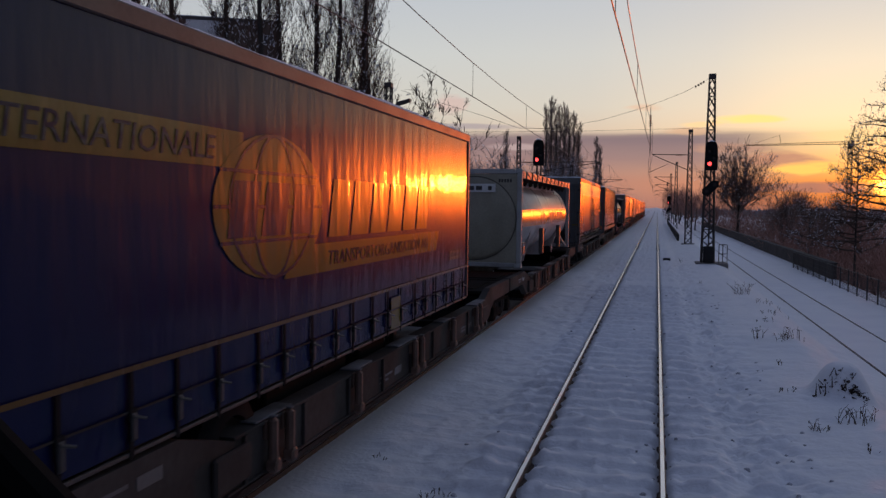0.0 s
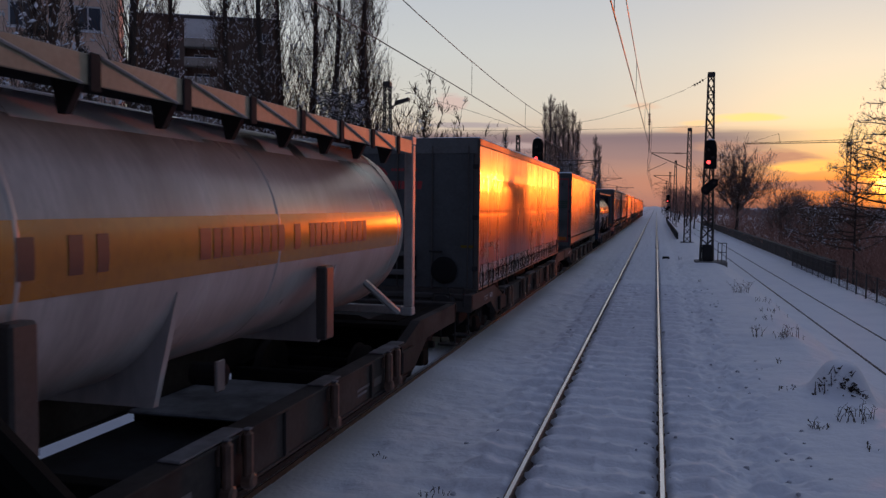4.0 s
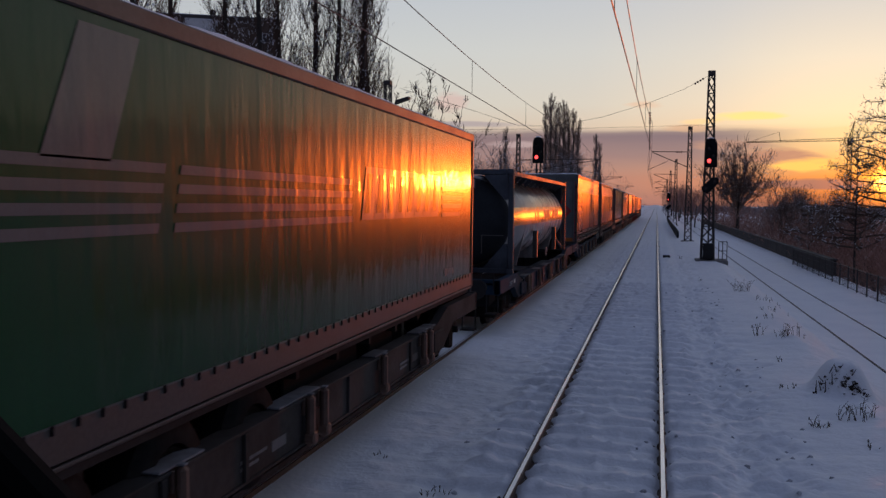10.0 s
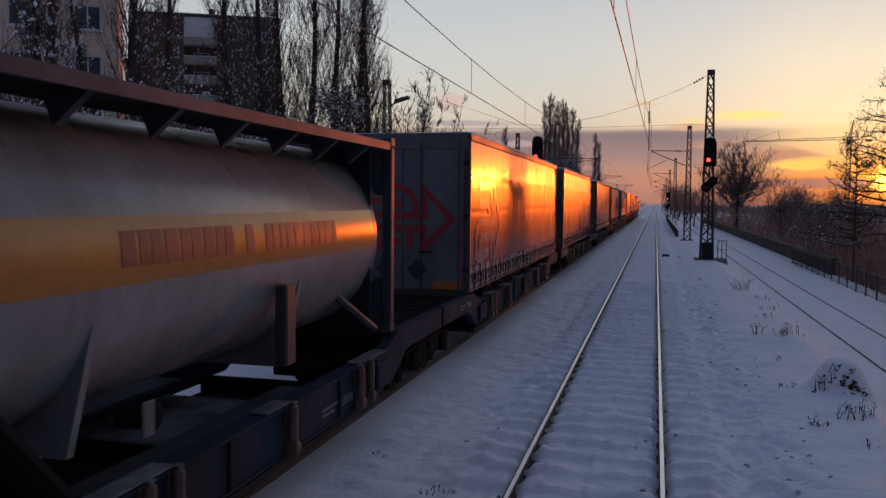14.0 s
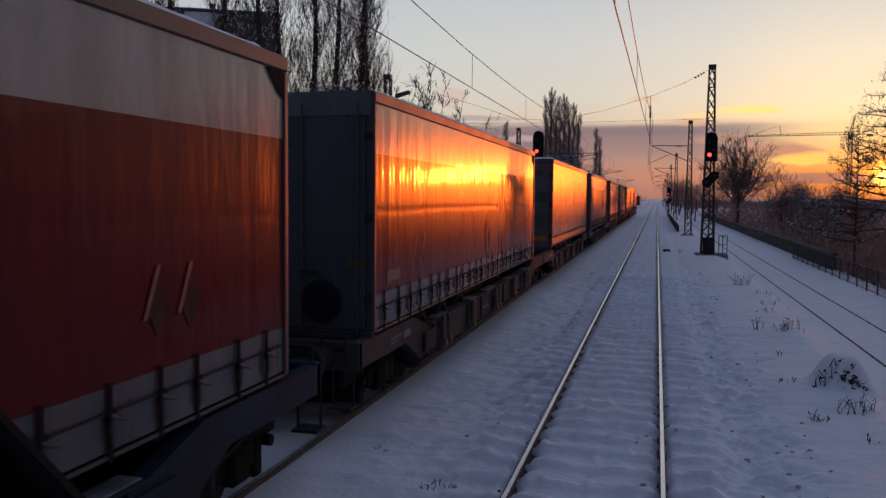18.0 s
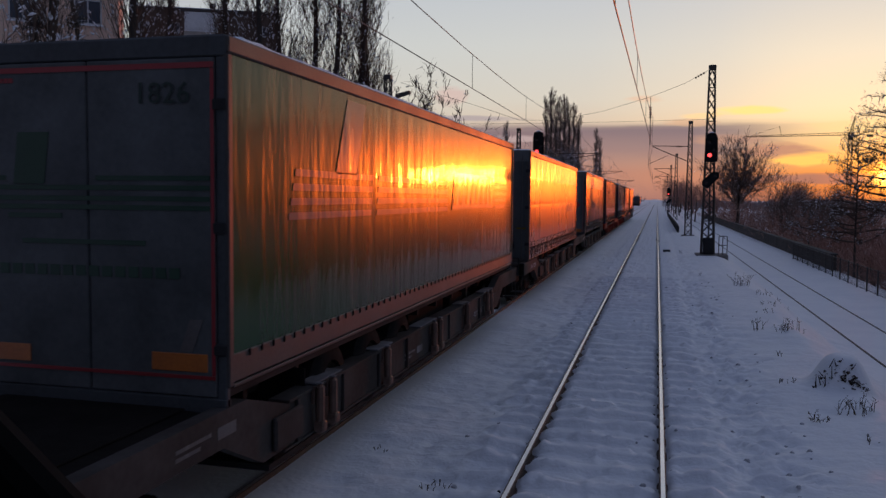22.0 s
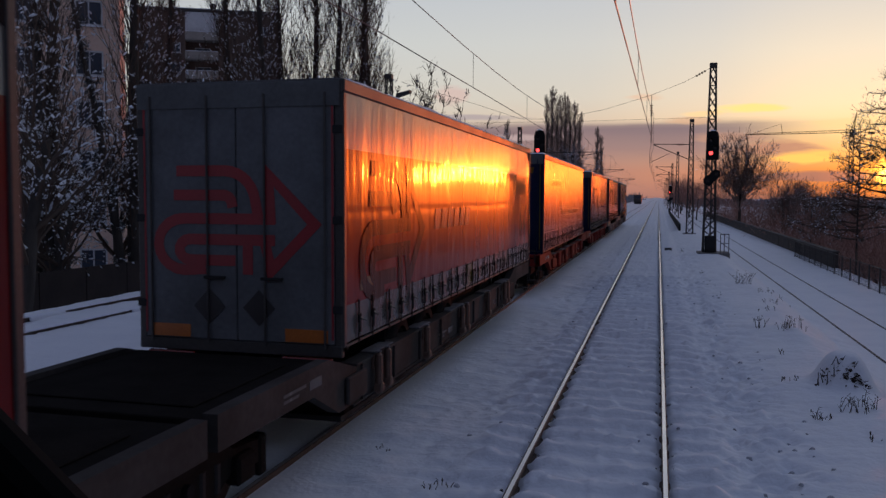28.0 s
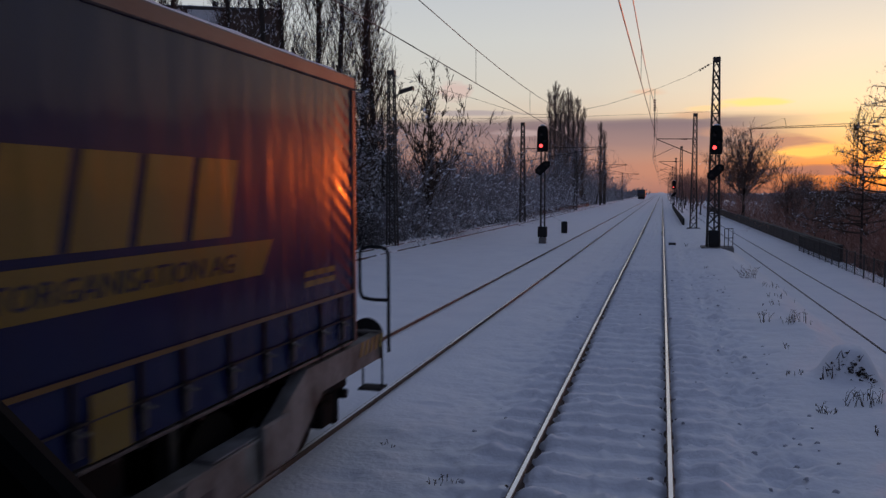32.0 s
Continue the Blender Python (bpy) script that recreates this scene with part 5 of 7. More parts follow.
# ---------- buildings ----------
def window_meshes(w, hgt):
    fr = Shape()
    t = .09
    fr.box(-w / 2, w / 2, -.06, .02, 0, t)
    fr.box(-w / 2, w / 2, -.06, .02, hgt - t, hgt)
    fr.box(-w / 2, -w / 2 + t, -.06, .02, t, hgt - t)
    fr.box(w / 2 - t, w / 2, -.06, .02, t, hgt - t)
    fr.box(-.04, .04, -.05, .01, t, hgt - t)
    sill = Shape().box(-w / 2 - .08, w / 2 + .08, -.16, .0, -.07, -.005, .01)
    pane = Shape().box(-w / 2 + t, w / 2 - t, -.02, -.005, t, hgt - t)
    return fr.mesh("window_frame", "frame_white"), sill.mesh("window_sill", "snow_cap"), pane.mesh("pane", "pane")


def put_window(parent, mesh, x, y, z):
    w = again(mesh[0], "window", parent, x, y, z)
    again(mesh[2], "pane", w, 0, 0, 0)
    again(mesh[1], "window_sill", w, 0, 0, 0)


def tower_block(at, width, depth, storeys, label, wall, cols, balcony_cols=(), floor=2.8):
    """A block of flats; its front is the plane y = 0, seen from -y."""
    ob = thing("apartment_building", label, "building", "apartment buildings", at=at)
    H = storeys * floor + 1.2
    notch = [(a, b) for a, b in balcony_cols]
    x = -width / 2
    for a, b in sorted(notch) + [(width / 2, width / 2)]:
        if a > x:
            part("wall", Shape().box(x, a - .002, 0, depth, -4, H), wall, ob)
        if b > a:
            part("recess_wall", Shape().box(a, b - .002, 1.5, depth, -4, H), wall, ob)
        x = b
    part("roof", Shape().box(-width / 2 - .2, width / 2 + .2, -.2, depth + .2, H + .003, H + .45, .05), "roof_dark", ob)
    part("roof_snow", Shape().box(-width / 2 - .1, width / 2 + .1, -.1, depth + .1, H + .453, H + .58, .05), "snow_cap", ob)
    small, wide = window_meshes(1.45, 1.4), window_meshes(2.2, 1.4)
    for f in range(storeys):
        z = f * floor + .9
        for cx, kind in cols:
            put_window(ob, wide if kind else small, cx, -.01, z)
        for a, b in notch:
            bal = part("balcony", Shape().box(a + .02, b - .02, -.9, 1.48, f * floor - .12, f * floor, .02), "balcony", ob)
            part("parapet", Shape().box(a + .02, b - .02, -.95, -.83, f * floor + .002, f * floor + 1.05, .02), "balcony", bal)
            part("snow", Shape().box(a + .05, b - .05, -.96, -.82, f * floor + 1.053, f * floor + 1.11, .01), "snow_cap", bal)
            put_window(ob, wide, (a + b) / 2, 1.49, f * floor + .5)
    return ob, H


def facing(az, dist, turn, z=-2.5):
    return pose(dist * math.sin(radians(az)), dist * math.cos(radians(az)), z, 0, 0, turn)


block_a, ha = tower_block(facing(-42.8, 52, 34), 13.0, 12, 9, "tan rendered block of flats with white windows", "facade_tan", [(-5.0, 0), (-2.2, 0), (1.6, 0), (4.9, 0)])
block_b, hb = tower_block(facing(-30.2, 128, 26), 20.6, 13, 11, "brown block of flats with recessed concrete balconies", "facade_brown",
                          [(-8.8, 0), (-4.6, 0), (8.6, 0)], [(-3.2, 1.5)])
pent = Shape().box(-3.18, 1.48, -.3, 1.45, hb - 2.9, hb - .05, .05)
part("stair_head", pent, "frame_white", block_b, "pale panelled top storey")
part("antenna", Shape().lathe((.5, 3.5, hb + 1.6), (.3, -1, .3), [(0, .12), (.12, .42), (.16, .5), (.13, .42), (.02, .1)], 14).tube((.5, 3.6, hb + .2), (.5, 3.6, hb + 1.6), .05), "iron", block_b)


def house(x, y, z, turn, w, d, hgt, rise, walls="brick_wall", tiles="snow_cap", label="small brick house with a snow-covered gabled roof"):
    ob = thing("house", label, "house", "houses on the low ground", at=pose(x, y, z, 0, 0, turn))
    s = Shape().prism([(-w / 2, -2), (w / 2, -2), (w / 2, hgt), (0, hgt + rise), (-w / 2, hgt)], 1, -d / 2, d / 2)
    part("wall", s, walls, ob)
    for sg in (-1, 1):
        part("roof", Shape().prism([(sg * (w / 2 + .5), hgt - .33), (sg * (w / 2 + .5), hgt - .1), (0, hgt + rise + .28), (0, hgt + rise + .05)], 1, -d / 2 - .4, d / 2 + .4), tiles, ob, "snow-covered roof slope" if tiles == "snow_cap" else "dark roof slope")
    part("chimney", Shape().box(-.4, .4, d * .2, d * .2 + .7, hgt + rise * .5, hgt + rise + 1.0, .03), "brick_wall", ob)
    win = window_meshes(1.3, 1.3)
    for k in range(3):
        for f in range(max(1, int(hgt / 2.8))):
            put_window(ob, win, -w / 3 + k * w / 3, -d / 2 - .01, .9 + 2.8 * f)
    return ob


for hx, hy, turn, w, d, hgt, rise in ((52, 170, -15, 12, 9, 3.0, 2.2), (70, 240, 30, 13, 9, 3.4, 2.4), (45, 280, 10, 20, 10, 4.5, 2.2), (-34, 330, 10, 16, 10, 7, 3)):
    house(hx, hy, -5.0, turn, w, d, hgt, rise)
for hx, hy, turn, w, d, hgt, rise in ((-31.0, 126, 102, 8, 6.5, 8.6, 1.0), (-27.2, 129, 98, 8, 5.0, 9.4, 1.0)):
    house(hx, hy, -5.0, turn, w, d, hgt, rise, "frame_white", "roof_dark", "white-walled house with a dark roof among the trees")


def tower_crane():
    """A distant tower crane with its jib across the sunset."""
    Y = 400.0
    tx, top = Y * math.tan(radians(11.55)), 2.9 + Y / math.cos(radians(11.5)) * math.tan(radians(4.05))
    ob = thing("tower_crane", "yellow tower crane on a far building site", "crane", at=pose(tx, Y, 0, 0, 0, 0))
    s = Shape()
    for sx in (-.8, .8):
        for sy in (-.8, .8):
            s.tube((sx, sy, -5), (sx, sy, top + 1), .12, n=4)
    for k in range(16):
        z = -5 + k * (top + 5) / 16
        z2 = -5 + (k + 1) * (top + 5) / 16
        s.tube((-.8, -.8, z), (.8, -.8, z2), .07, n=4)
        s.tube((.8, -.8, z), (-.8, -.8, z2), .07, n=4)
    part("tower", s, "crane", ob)
    tip = Y * math.tan(radians(5.5)) - tx
    s = Shape()
    for zz, yy in ((0, -.6), (0, .6), (1.3, 0)):
        s.tube((9, yy, top + zz), (tip, yy, top - .6 + zz * .3), .10, n=4)
    n = 30
    for k in range(n):
        u, v = k / n, (k + 1) / n
        a, b = 0 + tip * u, 0 + tip * v
        s.tube((a, -.6, top - .6 * u), ((a + b) / 2, 0, top + 1.3 * (1 - .7 * u) - .6 * u), .06, n=3)
        s.tube(((a + b) / 2, 0, top + 1.3 * (1 - .7 * u) - .6 * u), (b, -.6, top - .6 * v), .06, n=3)
    part("jib", s, "crane", ob)
    s = Shape().tube((-.6, 0, top), (1.6, 0, top + 8.5), .16, n=4).tube((.6, 0, top), (1.6, 0, top + 8.5), .16, n=4)
    s.tube((1.6, 0, top + 8.5), (9, 0, top + .6), .07, n=3)
    part("apex_frame", s, "crane", ob)
    part("cabin", Shape().box(-1.0, .7, -1.0, .7, top - 2.2, top - .1, .1), "crane", ob)
    part("counterweight", Shape().box(6.5, 9, -.5, .5, top - 1.0, top - .2, .1), "crane", ob)
    mx = tip * .66
    part("pendant_strut", Shape().tube((mx, 0, top - .2), (mx - .8, 0, top + 4.0), .10, n=4).tube((mx - .8, 0, top + 4), (tip * .98, 0, top - .4), .05, n=3), "crane", ob)


tower_crane()


def distant_train():
    ob = thing("distant_locomotive", "dark distant rail vehicle standing far down the line", "locomotive", at=pose(-7.6, 320, 0))
    part("body", Shape().box(-1.4, 1.4, 0, 16, .9, 3.8, .3), "mast", ob)
    part("front_window", Shape().box(-1.1, 1.1, -.02, -.003, 2.4, 3.2, .005), "pane", ob)
    part("underframe", Shape().box(-1.2, 1.2, .5, 15.5, .25, .897, .05), "black", ob)
    for sx in (-.9, .9):
        part("headlight", Shape().lathe((sx, -.01, 1.5), (0, -1, 0), [(0, .16), (.04, .14)], 12), "lens_dark", ob)


distant_train()


# ---------- the standing train round the camera ----------
def own_train():
    ob = thing("locomotive_cab", "dark locomotive front that the view is taken from", "locomotive")
    part("front_wall", Shape().box(OWN - 1.45, OWN + 1.45, -.45, -.25, .5, 4.1, .05), "cab_black", ob)
    # unseen body behind the eye, added to hold off light from the back
    part("body", Shape().box(OWN - 1.5, OWN + 1.5, -19, -.455, -.12, 4.2, .1), "cab_black", ob)
    # dark rubber edge of the windscreen, low at the side
    part("window_edge", Shape().tube((-.53, .50, 2.775), (-.36, .50, 2.635), .024, n=12), "cab_black", ob)


own_train()


# ---------- the passing freight train ----------
# A unit's own space: x across the train, y away from its near end, z above the rail. +x faces the near track.
HALF = 1.285
SIDE_X = HALF


def flat_shape(name, pts, mat, parent, label="", lift=.0, on="side"):
    """A thin printed shape, points (y, z) on the side or (x, z) on the near end."""
    s = Shape()
    if on == "side":
        s.prism(pts, 0, SIDE_X + .0068 + lift * .6, SIDE_X + .0078 + lift * .6)
    else:
        s.prism(pts, 1, -.030 - lift, -.026 - lift)
    return part(name, s, mat, parent, label)


def ribbon(pts, w, near, far, on):
    """A broad line of even width with mitred corners, as one thin connected solid in the plane of (u, v)."""
    pts = [p for k, p in enumerate(pts) if k == 0 or math.hypot(p[0] - pts[k - 1][0], p[1] - pts[k - 1][1]) > 1e-3]
    dirs = [Vector((b[0] - a[0], b[1] - a[1])).normalized() for a, b in zip(pts, pts[1:])]
    rim = []
    for k, (a, b) in enumerate(pts):
        before, after = dirs[max(k - 1, 0)], dirs[min(k, len(dirs) - 1)]
        d = (before + after).normalized()
        m = w / 2 / max(d.dot(before), .45)
        ex = -w * .4 if k == 0 else (w * .4 if k == len(pts) - 1 else 0)
        rim.append(((a + d.x * ex - d.y * m, b + d.y * ex + d.x * m), (a + d.x * ex + d.y * m, b + d.y * ex - d.x * m)))
    s = Shape()
    place = (lambda u, v, t: (t, u, v)) if on == "side" else (lambda u, v, t: (u, t, v))
    verts = [place(*side, t) for pair in rim for side in pair for t in (near, far)]
    faces = []
    for k in range(len(rim) - 1):
        o, q = 4 * k, 4 * k + 4
        faces += [(o + 1, o + 3, q + 3, q + 1), (o, q, q + 2, o + 2), (o, o + 1, q + 1, q), (o + 2, q + 2, q + 3, o + 3)]
    e = 4 * (len(rim) - 1)
    faces += [(0, 2, 3, 1), (e, e + 1, e + 3, e + 2)]
    s.add(verts, faces)
    return s


def strokes(name, lines, w, mat, parent, on="side", label="", lift=.0):
    for k, pts in enumerate(lines):
        e = .0003 * (k % 5)
        if on == "side":
            s = ribbon(pts, w, SIDE_X + .0068 + lift * .6, SIDE_X + .0078 + lift * .6 + e, on)
        else:
            s = ribbon(pts, w, -.026 - lift, -.030 - lift - e, on)
        part(name, s, mat, parent, label)


def arc(cx, cz, rx, rz, a0, a1, n=10):
    return [(cx + rx * math.cos(radians(a0 + (a1 - a0) * k / n)), cz + rz * math.sin(radians(a0 + (a1 - a0) * k / n))) for k in range(n + 1)]


def words(text, parent, y, z, size, mat, skew=.2, stretch=1.0, on="side", lift=.006):
    """Lettering laid on the side, reading away from the near end."""
    cu = bpy.data.curves.new("lettering", "FONT")
    cu.body, cu.size, cu.shear, cu.extrude, cu.resolution_u = text, size, skew, .002, 2
    tmp = bpy.data.objects.new("lettering", cu)
    me = bpy.data.meshes.new_from_object(tmp)
    bpy.data.objects.remove(tmp)
    me.materials.clear()
    me.materials.append(M[mat])
    ob = new("lettering", me)
    ob.parent = parent
    if on == "side":
        ob.matrix_basis = Matrix.Translation((SIDE_X + .0078 + lift * .6, y, z)) @ Matrix(((0, 0, 1, 0), (stretch, 0, 0, 0), (0, 1, 0, 0), (0, 0, 0, 1)))
    else:
        ob.matrix_basis = Matrix.Translation((y, -.034 - lift, z)) @ Matrix(((stretch, 0, 0, 0), (0, 0, -1, 0), (0, 1, 0, 0), (0, 0, 0, 1)))
    return ob


def blocks(parent, y0, y1, z0, z1, n, mat, skew=.25, gap=.18, on="side", lift=.0, name="emblem_block"):
    """A row of leaning blocks standing for a trade mark."""
    w = (y1 - y0) / n
    for k in range(n):
        a = y0 + k * w
        b = a + w * (1 - gap)
        sk = skew * (z1 - z0)
        flat_shape(name, [(a, z0), (b, z0), (b + sk, z1), (a + sk, z1)], mat, parent, lift=lift, on=on)


def curtain_mesh(name, L, z0, z1, mat, seed, pleat=.0016, sag=.005, crease=None, wrinkle=0.0, flutter=0.0):
    """A hanging tarpaulin with soft vertical folds."""
    rng = np.random.RandomState(seed)
    ys = np.linspace(.06, L - .06, int(L / .07))
    zs = np.linspace(z0, z1, max(3, int((z1 - z0) / (.035 if wrinkle or crease or flutter else .11)) + 1))
    gy, gz = np.meshgrid(ys, zs)
    ph = rng.rand(6) * 6.28
    env = .35 + .65 * np.clip(value_noise(gy * .5 + seed, gz * .3), 0, 1)
    d = pleat * env * (np.sin(gy * 2 * np.pi / .46 + ph[0] + .6 * np.sin(gy * 1.3)) * .45 + np.sin(gy * 2 * np.pi / 1.1 + ph[1]) * 1.0 + np.sin(gy * 2 * np.pi / .23 + ph[2]) * .12)
    d += sag * (value_noise(gy * .7 + 3 * seed, gz * .8 + seed) - .5)
    d += .001 * (value_noise(gy * 3 + seed, gz * .9) - .5)
    if flutter:
        d += flutter * (value_noise(gy * 2.6 + seed, gz * 5) + .6 * value_noise(gy * 6 + 2 * seed, gz * 9) - .8) * np.clip((z1 - gz) / .1, 0, 1)
    if crease is not None:
        d += -.0022 * np.exp(-((gz - crease - .02 * value_noise(gy * .8, gz * 0 + seed)) / .035) ** 2)
    if wrinkle:
        pull = np.exp(-(L - gy) / .32) * (.4 + .9 * value_noise(gz * 2.2 + seed, gy * .5))
        d += wrinkle * pull * np.sin(2 * np.pi * (gz - .55 * (L - gy)) / .19 + 2.2 * value_noise(gz * 1.5, gy * .3 + seed))
    x = SIDE_X + d
    n, m = len(ys), len(zs)
    idx = np.arange(n * m).reshape(m, n)
    f = np.stack([idx[:-1, :-1], idx[:-1, 1:], idx[1:, 1:], idx[1:, :-1]], -1).reshape(-1, 4)
    me = bpy.data.meshes.new(name)
    verts = np.stack([x, gy, gz], -1).reshape(-1, 3)
    back = verts.copy()
    back[:, 0] = SIDE_X - .03
    faces = f.tolist() + (f[:, ::-1] + len(verts)).tolist()
    me.from_pydata(np.concatenate([verts, back]).tolist(), [], faces)
    me.materials.append(M[mat])
    me.polygons.foreach_set("use_smooth", [True] * len(me.polygons))
    return me


STRAP = {}


def strap_mesh(z_top, z_bot, mat):
    key = (z_top, z_bot, mat)
    if key not in STRAP:
        s = Shape()
        s.box(SIDE_X + .012, SIDE_X + .022, -.024, .024, z_bot - .05, z_top, .004)
        s.box(SIDE_X + .012, SIDE_X + .050, -.034, .034, z_bot + .08, z_bot + .27, .012, 1)
        s.box(SIDE_X + .012, SIDE_X + .040, -.045, .045, z_bot + .20, z_bot + .30, .01)
        s.tube((SIDE_X + .045, -.02, z_bot + .25), (SIDE_X + .085, .07, z_bot + .22), .014, .010, 6, mat=1)
        STRAP[key] = s.mesh("strap", [mat, "buckle"])
    return STRAP[key]


WHEEL = {}


def road_wheel_meshes():
    if not WHEEL:
        s = Shape().lathe((-.19, 0, 0), (1, 0, 0), [(0, .30), (.02, .46), (.07, .51), (.31, .51), (.36, .46), (.38, .30), (.34, .29), (.30, .28)], 26)
        WHEEL["tyre"] = s.mesh("tyre", "rubber", 40)
        s = Shape().lathe((-.12, 0, 0), (1, 0, 0), [(0, .28), (.2, .29), (.28, .27), (.22, .20), (.20, .12), (.32, .11), (.33, .05)], 20)
        WHEEL["rim"] = s.mesh("rim", "wheel", 40)
    return WHEEL


def roof_snow_mesh(L, W, z, seed, depth):
    """An uneven sheet of snow, thinner in places along its edge."""
    xs = np.array([-W + .03, -W + .06, -W + .25, -.5, 0, .5, W - .34, W - .18, W - .10, W - .07, W - .06])
    ys = np.linspace(.35, L - .3, int(L / .10))
    gx, gy = np.meshgrid(xs, ys)
    d = depth * (.35 + 1.1 * np.clip(value_noise(gy * 1.3 + seed, gx * 2) * .6 + value_noise(gy * 5 + seed, gx * 4) * .5, 0, 1))
    d[:, 0] = d[:, -1] = 0
    d[:, -2] *= .65
    d[0, :] = d[-1, :] = 0
    n, m = len(xs), len(ys)
    idx = np.arange(n * m).reshape(m, n)
    f = np.stack([idx[:-1, :-1], idx[:-1, 1:], idx[1:, 1:], idx[1:, :-1]], -1).reshape(-1, 4)
    me = bpy.data.meshes.new("roof_snow")
    me.from_pydata(np.stack([gx, gy, z + d], -1).reshape(-1, 3).tolist(), [], f.tolist())
    me.materials.append(M["snow_cap"])
    me.polygons.foreach_set("use_smooth", [True] * len(me.polygons))
    return me


def trailer(style, L, label, seed):
    """A curtain-sided semi-trailer standing in the pocket of a wagon."""
    ob = thing("semi_trailer", label, "trailer", "semi-trailers on the freight train")
    z_roof, z_top, z_bot = 4.20, 4.06, 1.22
    W = HALF
    red, green, blue = style["kind"] == "red", style["kind"] == "green", style["kind"] == "blue"
    skirt = {"red": 1.68, "green": 1.60, "blue": 1.76}[style["kind"]]
    # curtain
    if red:
        part("curtain", curtain_mesh("curtain", L, skirt, 3.44, style.get("tarp", "vinyl_red"), seed, style.get("pleat", .0016), crease=2.72), None, ob, "red tarpaulin curtain")
        part("curtain_band", curtain_mesh("curtain_band", L, 3.44, z_top, "vinyl_cream", seed, style.get("pleat", .0016)), None, ob, "pale grey upper band of the curtain")
        part("curtain_hem", curtain_mesh("curtain_hem", L, 1.26, skirt, "vinyl_hem", seed + 1, .004, flutter=.009), None, ob, "pale grey lower hem of the curtain")
        z_bot = 1.22
    elif green:
        part("curtain", curtain_mesh("curtain", L, skirt, z_top, "vinyl_green", seed, style.get("pleat", .0016)), None, ob, "green tarpaulin curtain")
        part("side_rail", Shape().box(W - .05, W + .012, .02, L - .02, 1.36, 1.60, .01), "alu", ob, "grey side rail")
        z_bot = 1.33
    else:
        part("curtain", curtain_mesh("curtain", L, skirt, z_top, "vinyl_blue", seed, style.get("pleat", .0016), sag=.010 if style.get("wrinkle") else .005, wrinkle=style.get("wrinkle", 0.0)), None, ob, "navy tarpaulin curtain")
        part("curtain_hem", curtain_mesh("curtain_hem", L, 1.26, skirt, "vinyl_blue", seed + 1, .004, flutter=.009), None, ob, "navy lower hem of the curtain")
        part("stripe", Shape().box(W + .018, W + .023, .06, L - .06, 1.785, 1.822), "print_ochre", ob, "thin ochre stripe")
    # box
    dark_back = {"red": "door_light" if style.get("back") == "emblem" else "door_grey", "green": "door_green_grey", "blue": "navy"}[style["kind"]]
    part("far_side", Shape().box(-W, -W + .04, .06, L - .06, 1.26, z_top, .01), {"red": "vinyl_red", "green": "vinyl_green", "blue": "vinyl_blue"}[style["kind"]], ob)
    part("front_wall", Shape().box(-W, W, L - .06, L, 1.22, z_roof - .05, .02), {"red": "door_grey", "green": "door_grey", "blue": "navy"}[style["kind"]], ob)
    part("roof", Shape().box(-W + .02, W - .02, .02, L - .02, z_roof - .03, z_roof + .012, .01), "door_grey", ob)
    part("roof_snow", roof_snow_mesh(L, W, z_roof + .013, seed, .045), None, ob, "lumpy sheet of snow on the roof")
    part("top_rail", Shape().box(W - .06, W + .028, .0, L, z_top, z_roof - .002, .012), "alu", ob, "dull side rail under the roof edge")
    part("top_rail", Shape().box(-W - .02, -W + .06, .0, L, z_top, z_roof - .002, .012), "alu", ob)
    part("floor", Shape().box(-W + .02, W - .05, .03, L - .03, 1.23, 1.34), "iron", ob)
    # corner posts
    post = Shape().box(W - .05, W + .022, -.005, .075, z_bot, z_top - .003, .012).mesh("corner_post", "alu")
    again(post, "corner_post", ob)
    again(post, "corner_post", ob, 0, L - .07, 0)
    # straps
    if not green:
        st = strap_mesh(skirt + (.03 if red else .02), 1.24, "black")
        n = style.get("straps", 22)
        for k in range(n):
            again(st, "strap", ob, 0, .45 + k * (L - .9) / (n - 1) + .05 * math.sin(k * 2.3 + seed), 0)
        if style.get("ratchet"):
            part("lashing_rail", Shape().box(W + .014, W + .026, .1, L - .1, 1.51, 1.525), "iron", ob)
    else:
        hook = Shape().box(W + .012, W + .026, -.012, .012, 1.545, 1.605, .004).mesh("hook", "black")
        for k in range(58):
            again(hook, "hook", ob, 0, .35 + k * (L - .7) / 57, 0)
    if red:
        part("corner_flap", Shape().prism([(L - .42, z_top - .005), (L - .075, z_top - .005), (L - .075, z_top - .26), (L - .20, z_top - .20)], 0, W + .010, W + .018), "black", ob, "dark sagging corner flap")
    part("bottom_edge", Shape().box(W - .02, W + .016, .08, L - .08, z_bot - .012, z_bot + .018, .006), "alu", ob, "thin pale edge under the curtain")
    # near end: frame, two doors, hardware
    part("door_frame", Shape().box(-W, W, -.012, .05, z_roof - .17, z_roof, .012).box(-W, -W + .09, -.012, .05, 1.15, z_roof - .173, .012)
         .box(W - .09, W, -.012, .05, 1.15, z_roof - .173, .012).box(-W, W, -.02, .06, 1.10, 1.24, .012), "navy" if blue else ("alu" if not green else "door_grey"), ob)
    if not green:
        part("header_beam", Shape().box(-W + .02, W - .02, -.040, -.026, z_roof - .30, z_roof - .02, .006), "door_header", ob, "grey header beam over the doors")
